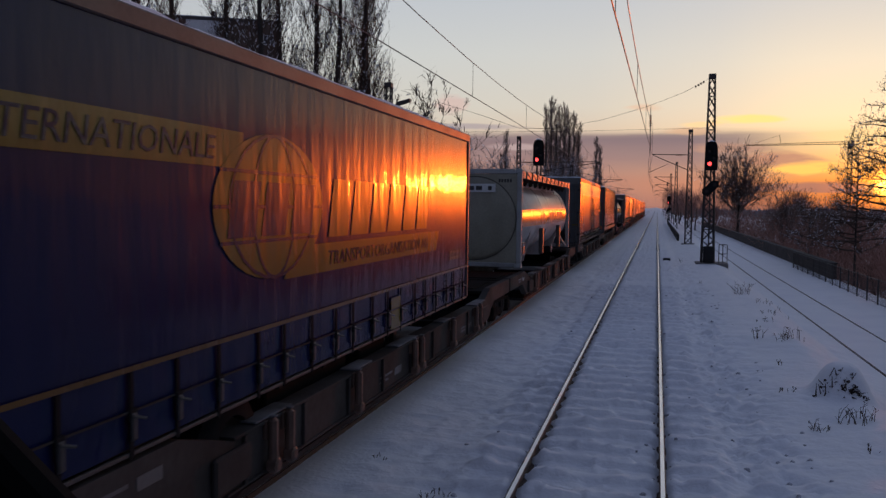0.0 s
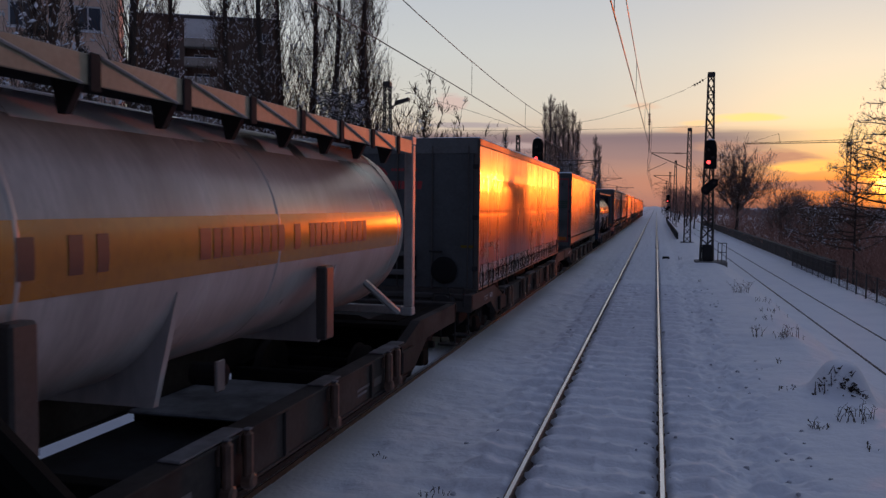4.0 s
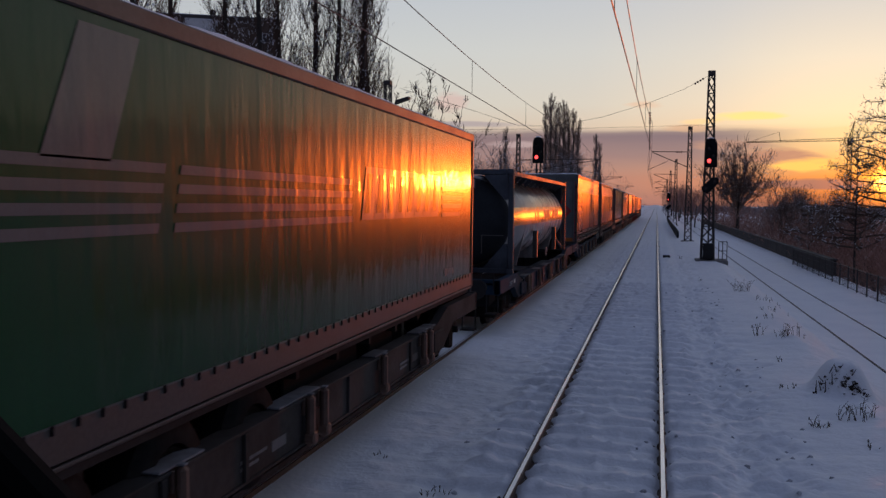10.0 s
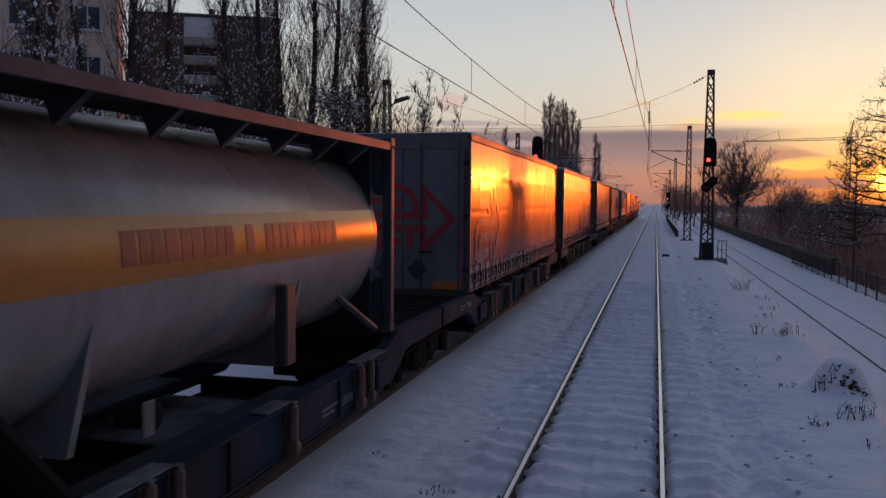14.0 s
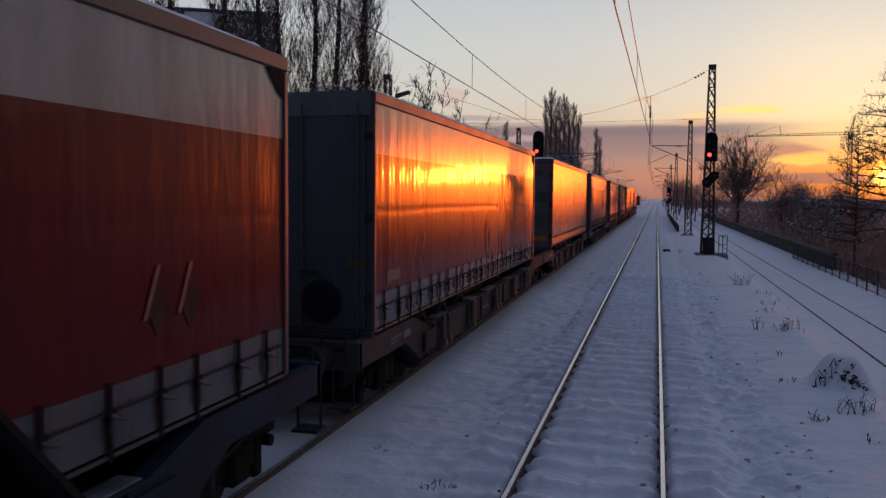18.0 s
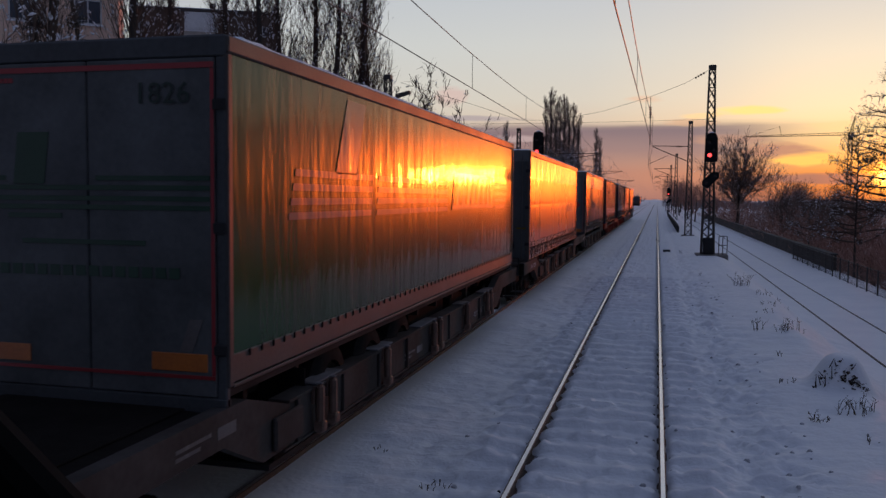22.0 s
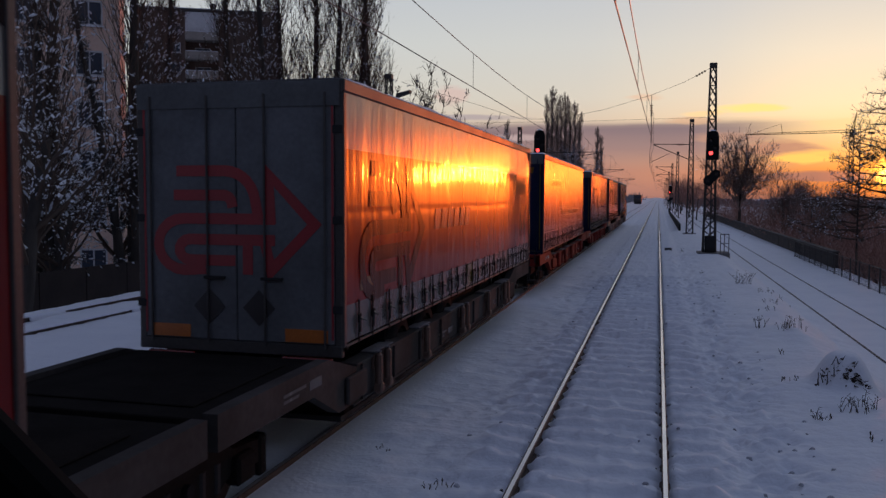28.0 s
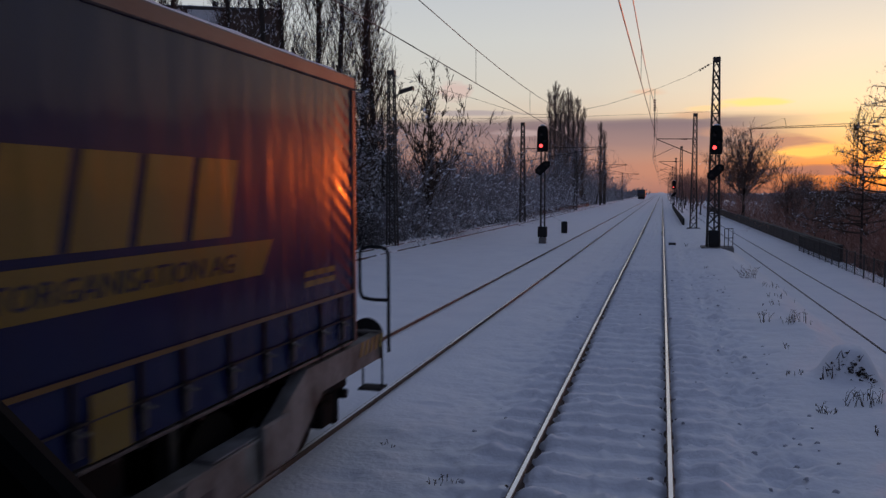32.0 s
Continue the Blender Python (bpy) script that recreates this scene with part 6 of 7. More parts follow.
    for sg in (-1, 1):
        door = part("rear_door", Shape().box(min(sg * .006, sg * (W - .095)), max(sg * .006, sg * (W - .095)), -.024, .02, 1.245, z_roof - .178, .01), dark_back, ob)
        for off in (.28, .85) if not green else ():
            x = sg * (W * off)
            part("lock_bar", Shape().tube((x, -.045, 1.2), (x, -.045, z_roof - .15), .014, n=6), "alu" if not blue else "navy", door)
        if not green:
            part("door_handle", Shape().box(sg * W * .28 - .05, sg * W * .28 + .22, -.062, -.03, 1.95, 1.985, .006), "iron", door)
        for hz in (1.6, 2.6, 3.6):
            part("hinge", Shape().box(sg * (W - .05) - .06, sg * (W - .05) + .06, -.035, -.013, hz, hz + .09, .006), "iron", door)
    part("bumper", Shape().box(-1.18, 1.18, -.05, .07, .78, .92, .015), "iron", ob)
    for sg in (-1, 1):
        part("tail_light", Shape().box(sg * .86 - .30, sg * .86 + .30, -.055, .03, 1.0, 1.09, .012), "tail_red", ob, "dull red tail light")
        if green or style.get("back") == "emblem":
            rz = 1.455 if green else 1.26
            part("reflector_board", Shape().box(sg * .86 - .26, sg * .86 + .26, -.034, -.026, rz, rz + .15, .003), "reflector", ob, "orange-yellow reflective board")
        part("mud_flap", Shape().box(sg * .95 - .26, sg * .95 + .26, 1.7, 1.72, .5, 1.15, .004), "rubber", ob)
    part("number_plate", Shape().box(-.26, .26, -.058, -.051, .81, .90), "print_white", ob, "small blank pale plate")
    # chassis and wheels
    s = Shape()
    for sg in (-1, 1):
        s.box(sg * .55 - .06, sg * .55 + .06, .1, L - .3, .86, 1.228)
    for k in range(12):
        s.box(-1.1, 1.1, .6 + k * 1.12, .68 + k * 1.12, 1.08, 1.226)
    part("chassis", s, "iron", ob)
    wm = road_wheel_meshes()
    for k in range(3):
        y = 2.5 + 1.31 * k
        part("axle", Shape().tube((-1.0, y, .79), (1.0, y, .79), .07, n=10), "iron", ob)
        for sg in (-1, 1):
            w = again(wm["tyre"], "wheel", ob, sg * 1.0, y, .79)
            again(wm["rim"], "rim", w)
    for yy in (6.2, 8.9):
        part("pallet_box" if yy < 7 else "tool_box", Shape().box(.2, .95, yy, yy + (2.2 if yy < 7 else 1.0), .72, 1.2, .02), "black", ob)
    for sg in (-1, 1):
        part("landing_leg", Shape().box(sg * .8 - .07, sg * .8 + .07, L - 3.1, L - 2.96, .55, 1.22, .01), "alu", ob)
    return ob


def arrow_emblem(y):
    """Bars bent into two nested hooks with an arrowhead beside them."""
    lines = [[(1.0, 3.25), (1.7, 3.25)] + arc(1.75, 2.75, .5, .5, 90, 8, 7) + [(2.28, 2.64)],
             [(.95, 2.88), (1.7, 2.88)] + arc(1.72, 2.76, .14, .12, 90, 0, 4),
             [(2.5, 2.52), (1.05, 2.52)] + arc(1.05, 2.12, .44, .40, 90, 270, 10) + [(1.35, 1.74)],
             [(2.5, 2.20), (1.15, 2.20)] + arc(1.15, 2.04, .18, .16, 90, 270, 7) + [(1.85, 1.88)],
             [(2.12, 2.09), (2.12, 1.74)], [(2.5, 2.52), (2.48, 3.18), (3.2, 2.45), (2.5, 1.74), (2.42, 2.09)]]
    return [[(a + y, b) for a, b in ln] for ln in lines]


def red_marks(ob, style, L):
    """Pale arrow emblem, word blocks, hazard diamonds and plates on the red sides."""
    if style.get("emblem", True):
        strokes("emblem", arrow_emblem(style.get("emblem_y", 0.0)), .19, "print_grey" if style.get("pale") else "print_emblem", ob, label="pale grey arrow-shaped emblem" if style.get("pale") else "dark olive arrow-shaped emblem")
    if style.get("word", True):
        y = style.get("word_y", 3.85)
        blocks(ob, y, y + 2.55, 2.40, 2.72, 6, "print_grey", .35, .22, name="word_block")
    for c in (style.get("diamond", 11.6), style.get("diamond", 11.6) + .42):
        if style.get("slashes"):
            flat_shape("slash_mark", [(c, 2.05), (c + .05, 2.05), (c + .22, 2.42), (c + .17, 2.42)], "print_dark", ob)
            flat_shape("diamond_mark", [(c + .04, 2.13), (c + .17, 1.92), (c + .33, 2.13), (c + .20, 2.36)], "print_emblem", ob, lift=-.001)
        else:
            flat_shape("diamond_mark", [(c, 1.84), (c + .14, 2.0), (c, 2.18), (c - .14, 2.0)], "print_grey", ob)
    py = style.get("plate", 6.6)
    flat_shape("plate", [(py, 1.30), (py + .45, 1.30), (py + .45, 1.66), (py, 1.66)], "print_yellow", ob, "yellow plate on the hem", lift=.012)
    flat_shape("sticker", [(.55, 1.80), (1.1, 1.80), (1.1, 1.95), (.55, 1.95)], "sticker", ob, "small dull orange sticker")
    if style.get("bars"):
        blocks(ob, .6, 1.6, 2.02, 2.12, 7, "print_grey", .0, .2, name="small_print_bar")
    if style.get("back") == "emblem":
        lines = [[(-1.05 + (a - .55) * .76, 2.06 + (b - 1.74) * .75) for a, b in ln] for ln in arrow_emblem(0.0)]
        strokes("emblem", lines, .125, "print_red", ob, on="back", label="red arrow-shaped emblem")
        for x in (-.35, .28):
            flat_shape("placard", [(x, 1.42), (x + .20, 1.63), (x, 1.84), (x - .20, 1.63)], "print_dark", ob, on="back", lift=.004, label="dark diamond placard")
        part("edge_trim", Shape().box(-1.19, 1.19, -.032, -.026, 3.96, 3.985).box(1.165, 1.19, -.032, -.026, 1.3, 3.955).box(-1.19, -1.165, -.032, -.026, 1.3, 3.955), "print_red", ob, "thin red edge trim")
    else:
        strokes("emblem", [[(-1.05, 3.66), (-.8, 3.66), (-.66, 3.58), (-.6, 3.5), (-.7, 3.42), (-1.05, 3.42)], [(-1.05, 3.57), (-.78, 3.57)], [(-1.05, 3.50), (-.78, 3.50)]], .045, "print_red", ob, on="back", label="small red emblem")
        blocks(ob, -.50, .05, 3.56, 3.61, 8, "print_red", .1, .2, on="back", name="small_print_bar")
        blocks(ob, -.52, .15, 3.20, 3.36, 6, "print_red", .15, .2, on="back", name="word_block")
        part("step_recess", Shape().box(-.62, .04, -.05, -.02, 1.40, 1.98, .01), "black", ob, "dark recess with steps")
        for z in (1.48, 1.86):
            part("step", Shape().box(-.62, .04, -.14, -.04, z, z + .11, .02), "step_grey", ob, "worn grey step")
        part("spare_wheel", Shape().lathe((.62, -.03, 1.60), (0, -1, 0), [(0, .2), (.03, .27), (.05, .2)], 20), "black", ob)
        if style.get("diamonds"):
            for z in (2.95, 2.42):
                flat_shape("placard", [(-.98, z - .27), (-.74, z), (-.98, z + .27), (-1.16, z)], "print_dark", ob, on="back", lift=.004, label="dark diamond placard")
        blocks(ob, .95, 1.2, 2.05, 2.10, 1, "print_yellow", 0, 0, on="back", name="sticker")
        for k in range(13):
            part("rivet", Shape().lathe((-1.15 + .19 * k, -.013, 4.14), (0, -1, 0), [(0, .03), (.02, .02)], 8), "iron", ob)


def green_marks(ob, style, L):
    for k, z in enumerate((3.14, 3.00, 2.86, 2.72)):
        flat_shape("stripe", [(1.3 - .05 * k, z - .035), (3.58 - .03 * k, z - .035), (3.60 - .03 * k, z + .035), (1.32 - .05 * k, z + .035)], "print_white", ob)
        flat_shape("stripe", [(3.68 - .03 * k + .1, z - .035), (7.3, z - .035), (7.32, z + .035), (3.70 - .03 * k + .1, z + .035)], "print_white", ob)
        flat_shape("stripe", [(11.4, z - .035), (12.9 - .08 * k, z - .035), (12.92 - .08 * k, z + .035), (11.42, z + .035)], "print_white", ob)
    flat_shape("emblem_panel", [(2.35, 3.16), (2.98, 3.16), (3.30, 3.99), (2.70, 3.99)], "print_white", ob, "white slanting emblem panel")
    w = (11.15 - 7.62) / 8
    for k in range(8):
        a = 7.62 + k * w
        flat_shape("emblem_block", [(a, 2.70), (a + w * .97, 2.70), (a + w * .97 + .17, 3.34), (a + .17, 3.34)], "print_white", ob)
        flat_shape("emblem_core", [(a + w * .20, 2.78), (a + w * .62, 2.78), (a + w * .62 + .13, 3.26), (a + w * .20 + .13, 3.26)], "vinyl_green", ob, lift=.005)
    flat_shape("sticker", [(11.6, 1.7), (12.3, 1.7), (12.3, 1.82), (11.6, 1.82)], "sticker", ob)
    # back
    part("edge_trim", Shape().box(-1.19, 1.19, -.032, -.026, 3.94, 3.985).box(1.16, 1.19, -.032, -.026, 1.43, 3.935).box(-1.19, -1.16, -.032, -.026, 1.43, 3.935).box(-1.19, 1.19, -.032, -.026, 1.395, 1.425), "print_red", ob, "thin dull red edge trim")
    for z, x0, x1 in ((3.03, -1.15, -.82), (3.03, .08, 1.15), (2.95, -1.15, 1.15), (2.86, -1.15, 1.15), (2.785, -1.15, 1.15), (2.71, -.80, -.26), (2.49, -.66, .55)):
        flat_shape("stripe", [(x0, z), (x1, z), (x1, z + .04), (x0, z + .04)], "print_green", ob, on="back")
    blocks(ob, -1.16, -.72, 3.86, 3.90, 9, "print_red", 0, .2, on="back", name="small_print_bar")
    blocks(ob, -.9, .9, 2.22, 2.31, 14, "print_green", 0, .25, on="back", name="small_print_bar")
    flat_shape("emblem_panel", [(-.745, 3.00), (-.43, 3.00), (-.375, 3.44), (-.69, 3.44)], "print_green", ob, on="back", label="small green emblem")
    words(style["number"], ob, .46, 3.66, .25, "print_number", 0, 1.05, on="back")
    flat_shape("sticker", [(.86, 1.62), (.98, 1.62), (1.08, 1.89), (.96, 1.89)], "print_white", ob, on="back")
    part("plate", Shape().lathe((-.985, -.027, 1.91), (0, -1, 0), [(0, .08), (.004, .08)], 16), "print_white", ob)


def blue_marks(ob, style, L):
    # upper banner, globe, word blocks, lower banner
    flat_shape("banner", [(1.66, 3.20), (5.1, 3.20), (5.1, 3.50), (1.92, 3.50)], "print_yellow", ob, "yellow slanted banner")
    words("INTERNATIONALE", ob, 2.05, 3.255, .27, "print_navy", .15, 1.15)
    globe = [(5.70 + 1.10 * math.cos(a), 2.88 + .65 * math.sin(a)) for a in [2 * math.pi * k / 36 for k in range(36)]]
    flat_shape("globe", globe, "print_yellow", ob, "yellow globe emblem", lift=.0045)
    lines = [arc(5.70, 2.88, r, .64, -90, 90, 12) for r in (.42, .84)] + [arc(5.70, 2.88, r, .64, 90, 270, 12) for r in (.42, .84)]
    lines += [[(4.72, 3.18), (6.68, 3.18)], [(4.62, 2.88), (6.78, 2.88)], [(4.72, 2.58), (6.68, 2.58)]]
    strokes("globe_grid", lines, .03, "print_navy", ob, lift=.0095)
    blocks(ob, 4.82, 6.62, 2.62, 3.10, 3, "print_navy", .25, .2, lift=.012, name="emblem_block")
    blocks(ob, 6.98, 10.95, 2.56, 3.18, 6, "print_yellow", .25, .14, name="word_block")
    flat_shape("banner", [(5.9, 2.20), (11.40, 2.20), (11.62, 2.50), (6.1, 2.50)], "print_yellow", ob, "yellow slanted banner")
    words("TRANSPORTORGANISATION AG", ob, 6.95, 2.265, .22, "print_navy", .15, 1.22)
    flat_shape("plate", [(9.10, 1.26), (9.5, 1.26), (9.5, 1.68), (9.10, 1.68)], "print_yellow", ob, "yellow plate on the hem", lift=.03)
    for k, z in enumerate((1.98, 2.08)):
        blocks(ob, 12.3, 13.1, z, z + .06, 3, "print_yellow", .1, .1, name="small_print_bar")
    # back
    part("edge_trim", Shape().box(-1.19, 1.19, -.032, -.026, 3.90, 3.925).box(1.165, 1.19, -.032, -.026, 1.3, 3.895).box(-1.19, -1.165, -.032, -.026, 1.3, 3.895), "print_yellow", ob, "thin yellow edge line")
    if style.get("back") == "low":
        blocks(ob, -.55, .50, 2.98, 3.33, 3, "print_yellow", .2, .14, on="back", name="word_block")
        blocks(ob, -.95, .82, 2.48, 2.83, 6, "print_yellow", .2, .14, on="back", name="word_block")
    else:
        blocks(ob, -.85, -.20, 3.62, 3.80, 3, "print_yellow", .2, .14, on="back", name="word_block")
        blocks(ob, -.02, .98, 3.62, 3.80, 6, "print_yellow", .2, .14, on="back", name="word_block")
    flat_shape("sticker", [(-.92, 1.48), (-.72, 1.48), (-.72, 1.80), (-.92, 1.80)], "print_green", ob, on="back")
    if style.get("back") != "low":
        part("step_frame", Shape().box(-.66, .08, -.05, -.026, 1.30, 2.02, .01), "black", ob)
        for z in (1.36, 1.84):
            part("step", Shape().box(-.64, .06, -.13, -.052, z, z + (.24 if z < 1.5 else .14), .02), "step_grey", ob, "worn grey step")
        for x in (-.84, .40):
            part("marker_box", Shape().box(x, x + .16, -.04, -.026, 1.82, 1.96, .006), "print_yellow", ob, "small yellow marker box")


# ---------- tank containers ----------
def tank(L, label, kind, z0, z1):
    """A tank in an open container frame. kind: pale (closed end panels) or dark (open end frame with ladder)."""
    ob = thing("tank_container", label, "tank container", "tank containers on the freight train")
    W = 1.245
    fm = "tank_frame" if kind == "pale" else "tank_frame_blue"
    zc, R = (z0 + z1) / 2 - .01, 1.17
    # shell with domed ends
    prof = [(.06, .30), (.09, .66), (.15, .95), (.22, 1.09), (.34, R)] if kind == "pale" else [(.10, .30), (.15, .64), (.24, .93), (.34, 1.08), (.50, R)]
    prof += [(L - a, r) for a, r in prof[::-1]]
    if kind == "dark":
        for yy, d in ((.40, -1), (L - .40, 1)):
            part("tank_end", Shape().lathe((0, yy, zc), (0, d, 0), [(0, 1.115), (.07, 1.09), (.165, .94), (.255, .65), (.305, .3), (.31, .05)], 40), "tank_end_dark", ob, "domed tank end, darkened for shade", smooth=40)
    skin = "tank_white" if kind == "pale" else "tank_grey"
    shell = part("shell", Shape().lathe((0, 0, zc), (0, 1, 0), prof, 56), skin, ob, smooth=50)
    # coloured band round the waist
    s = Shape()
    zb0, zb1 = 2.33 - zc, 2.80 - zc
    a0, a1 = math.asin(max(min(zb0 / R, 1), -1)), math.asin(zb1 / R)
    n = 10
    turns = [a0 + (a1 - a0) * k / n for k in range(n + 1)]
    for sg in (-1, 1):
        s.add([(sg * (R + .004) * math.cos(t), y, zc + (R + .004) * math.sin(t)) for y in (.38 if kind == "pale" else .52, L - .52) for t in turns], [(k, k + 1, n + 2 + k, n + 1 + k) for k in range(n)])
    part("band", s, "tank_orange", shell, "orange band along the shell", smooth=60)
    for y in (.58, L * .36, L * .64, L - .6) if kind == "pale" else (.6, L - .6):
        part("hoop", Shape().lathe((0, y - .03, zc), (0, 1, 0), [(0, R), (.012, R + .006), (.048, R + .006), (.06, R)], 56), skin, shell, smooth=40)
    # dark print bars on the band
    y = L * .52
    rng = random.Random(9)
    for k in range(-3, 22):
        w = rng.uniform(.14, .22)
        if k < 0:
            y = L * .52 + (-1.95, -1.52, -1.25)[k + 3]
        elif k == 0:
            y = L * .52
        if k in (9, 11):
            y += .2
            continue
        if y + w > L * .52 + 4.6:
            break
        for t0, t1 in ((2.45, 2.70),):
            u, v = math.asin((t0 - zc) / R), math.asin((t1 - zc) / R)
            bar = Shape()
            ts = [u + (v - u) * j / 5 for j in range(6)]
            bar.add([((R + .008) * math.cos(t), yy, zc + (R + .008) * math.sin(t)) for yy in (y, y + w * .8) for t in ts], [(j, j + 1, j + 7, j + 6) for j in range(5)])
            part("marking", bar, "print_dark", shell, "dark print bar on the orange band")
        y += w
    # frame: corner posts, castings, end beams, top and bottom rails
    post = Shape().box(W - .13, W, 0, .14, z0 + .12, z1 - .12, .015).mesh("corner_post", fm)
    cast = Shape().box(W - .165, W + .005, -.008, .17, 0, .12, .012).mesh("corner_casting", fm)
    for yy in (0, L - .14):
        for sg in (0, 1):
            dx = 0 if sg else -(2 * W - .13)
            again(post, "corner_post", ob, dx, yy, 0)
            for zz in (z0, z1 - .12):
                again(cast, "corner_casting", ob, dx + (0 if sg else -.035 + .03), yy - (0 if yy == 0 else .02), zz)
        for zz in (z0, z1 - .14):
            part("end_beam", Shape().box(-W + .17, W - .17, yy + .01, yy + .13, zz + .01, zz + .13, .012), fm, ob)
        if kind == "dark":
            for sx in (-1, 1):
                for sz in (-1, 1):
                    cz = z0 + .12 if sz < 0 else z1 - .14
                    part("corner_brace", Shape().prism([(sx * (W - .14), cz), (sx * (W - .14), cz - sz * .62), (sx * (W - .14) - sx * .09, cz - sz * .62), (sx * (W - .75), cz - sz * .02), (sx * (W - .62), cz)], 1, yy + .03, yy + .11), fm, ob)
    if kind == "pale":
        pan = Shape()
        pan.box(-W + .13, W - .13, .035, .06, z0 + .13, z1 - .14)
        part("end_panel", pan, "tank_end", ob, "dull beige end panel")
        part("dished_end", Shape().lathe((0, .034, zc), (0, -1, 0), [(0, 1.09), (.02, 1.07), (.045, .98), (.07, .8), (.09, .5), (.10, .1)], 48), "tank_end", ob, "round dished tank end", smooth=60)
        ring = Shape().lathe((0, .033, zc), (0, -1, 0), [(0, 1.115), (.012, 1.115), (.012, 1.092), (0, 1.092)], 48)
        part("rim", ring, "tank_seam", ob, "dull rim of the tank end")
        lab = part("label_plate", Shape().box(-.44, .56, -.080, -.072, z1 - .62, z1 - .40, .003), "label_white", ob, "pale label plate")
        part("label_bracket", Shape().box(-.30, .42, -.072, .03, z1 - .56, z1 - .50), "tank_end", lab)
        for k in range(5):
            part("marking", Shape().box(.62 + .075 * k, .62 + .075 * k + .05, .030, .034, z1 - .36, z1 - .27), "print_dark", ob)
        for mx in (-.38, -.17, .04, .36):
            part("marking", Shape().box(mx, mx + (.16 if mx < .3 else .10), -.083, -.081, z1 - .57, z1 - .46), "print_dark", lab)
        part("data_plate", Shape().box(W - .02, W + .01, .2, .62, z0 + .32, z0 + .66, .006), "print_white", ob, "white data plate with orange placard")
        part("placard", Shape().box(W + .011, W + .016, .26, .56, z0 + .36, z0 + .55), "reflector", ob, "orange placard")
    else:
        lad = part("ladder", Shape().tube((-W + .2, -.03, z0 + .1), (-W + .2, -.03, z1 - .1), .02, n=6).tube((-W + .52, -.03, z0 + .1), (-W + .52, -.03, z1 - .1), .02, n=6), fm, ob)
        for k in range(8):
            part("rung", Shape().tube((-W + .2, -.03, z0 + .3 + .28 * k), (-W + .52, -.03, z0 + .3 + .28 * k), .014, n=6), fm, lad)
        # dark sheet added behind the dome to keep the gap dark
        for yy in (.60, L - .62):
            part("gap_backing", Shape().box(-W + .02, W - .13, yy, yy + .02, z0 + .02, z1 - .15), "tank_end_dark", ob)
        part("label_plate", Shape().box(-.35, .25, .09, .098, z1 - .46, z1 - .26), "tank_frame", ob, "small blank label plate")
        part("valve_box", Shape().box(-.55, .3, .12, .32, z0 + .85, z0 + 1.35, .04), "tank_frame_blue", ob)
        part("handrail", Shape().line([(.45, .02, z0 + .5), (.45, .02, z0 + .95), (1.0, .02, z0 + .95)], .015), "alu", ob)
        part("outlet", Shape().lathe((0, .3, z0 + .45), (0, -1, 0), [(0, .16), (.18, .16), (.2, .08)], 14), "iron", ob)
    # walkway along the top
    wk = part("walkway", Shape().box(.35, W - .02, .15, L - .2, z1 - .135, z1 - .10, .01), "iron", ob)
    low = z1 - (.17 if kind == "dark" else .25)
    part("walkway_edge", Shape().box(W - .02, W + .0, .15, L - .2, low, z1 - .06, .006), fm if kind == "dark" else "tank_end", wk)
    for k in range(int(L / 1.05)):
        yy = .7 + 1.05 * k
        if kind == "dark":
            part("bracket", Shape().prism([(W - .03, z1 - .14), (W - .42, z1 - .14), (W - .32, z1 - .38)], 1, yy, yy + .07), fm, wk)
            continue
        part("bracket", Shape().prism([(W - .03, z1 - .14), (W - .30, z1 - .14), (W - .24, z1 - .42), (W - .18, z1 - .42)], 1, yy, yy + .06), "iron", wk)
        part("clamp", Shape().box(W + .001, W + .02, yy - .02, yy + .09, low - .04, z1 - .05, .008), "iron", wk)
        if yy + .9 < L - .3:
            part("brace", Shape().tube((W + .014, yy + .1, z1 - .07), (W + .014, yy + .95, low), .011, n=5), "tank_frame", wk)
    # snow caught on the shoulder of the shell
    rng = random.Random(int(L * 10) + len(kind))
    yy = .5
    while yy < L - .8 and kind == "pale":
        ln = rng.uniform(.5, 1.4)
        t0, t1 = radians(rng.uniform(46, 50)), radians(rng.uniform(58, 68))
        s = Shape()
        s.add([((R + r) * math.cos(t), y, zc + (R + r) * math.sin(t)) for y in (yy, min(yy + ln, L - .6)) for t, r in ((t0, .006), ((t0 + t1) / 2, .03), (t1, .03))], [(0, 1, 4, 3), (1, 2, 5, 4)])
        part("snow", s, "snow_cap", shell, "thin snow on the shoulder of the tank", smooth=60)
        yy += ln + (.0 if rng.random() < .7 else .3)
    # supports under the shell
    for yy in (.3, L - .42):
        for sg in (-1, 1):
            part("saddle_brace", Shape().tube((sg * (W - .1), yy - .1 if yy > 1 else yy + .0, z0 + .1), (sg * (W - .34), yy + (-.9 if yy > 1 else 1.0), z0 + .62), .05, n=6), fm, ob)
    for yy in (2.6, L * .5, L - 2.8):
        part("saddle", Shape().prism([(-.9, z0 + .02), (.9, z0 + .02), (1.12, zc - .35), (.95, zc - .62), (0, zc - R + .02), (-.95, zc - .62), (-1.12, zc - .35)], 1, yy, yy + .07), skin, ob)
    for yy in (4.2, L - 3.4):
        part("side_box", Shape().box(W - .12, W + .01, yy, yy + .22, z0 + .15, z0 + .95, .02), "alu", ob, "upright grey document tube and stanchion")
    part("bottom_valve", Shape().lathe((W - .35, L * .55, z0 + .18), (1, 0, 0), [(0, .10), (.28, .10), (.3, .05)], 12), "black", ob)
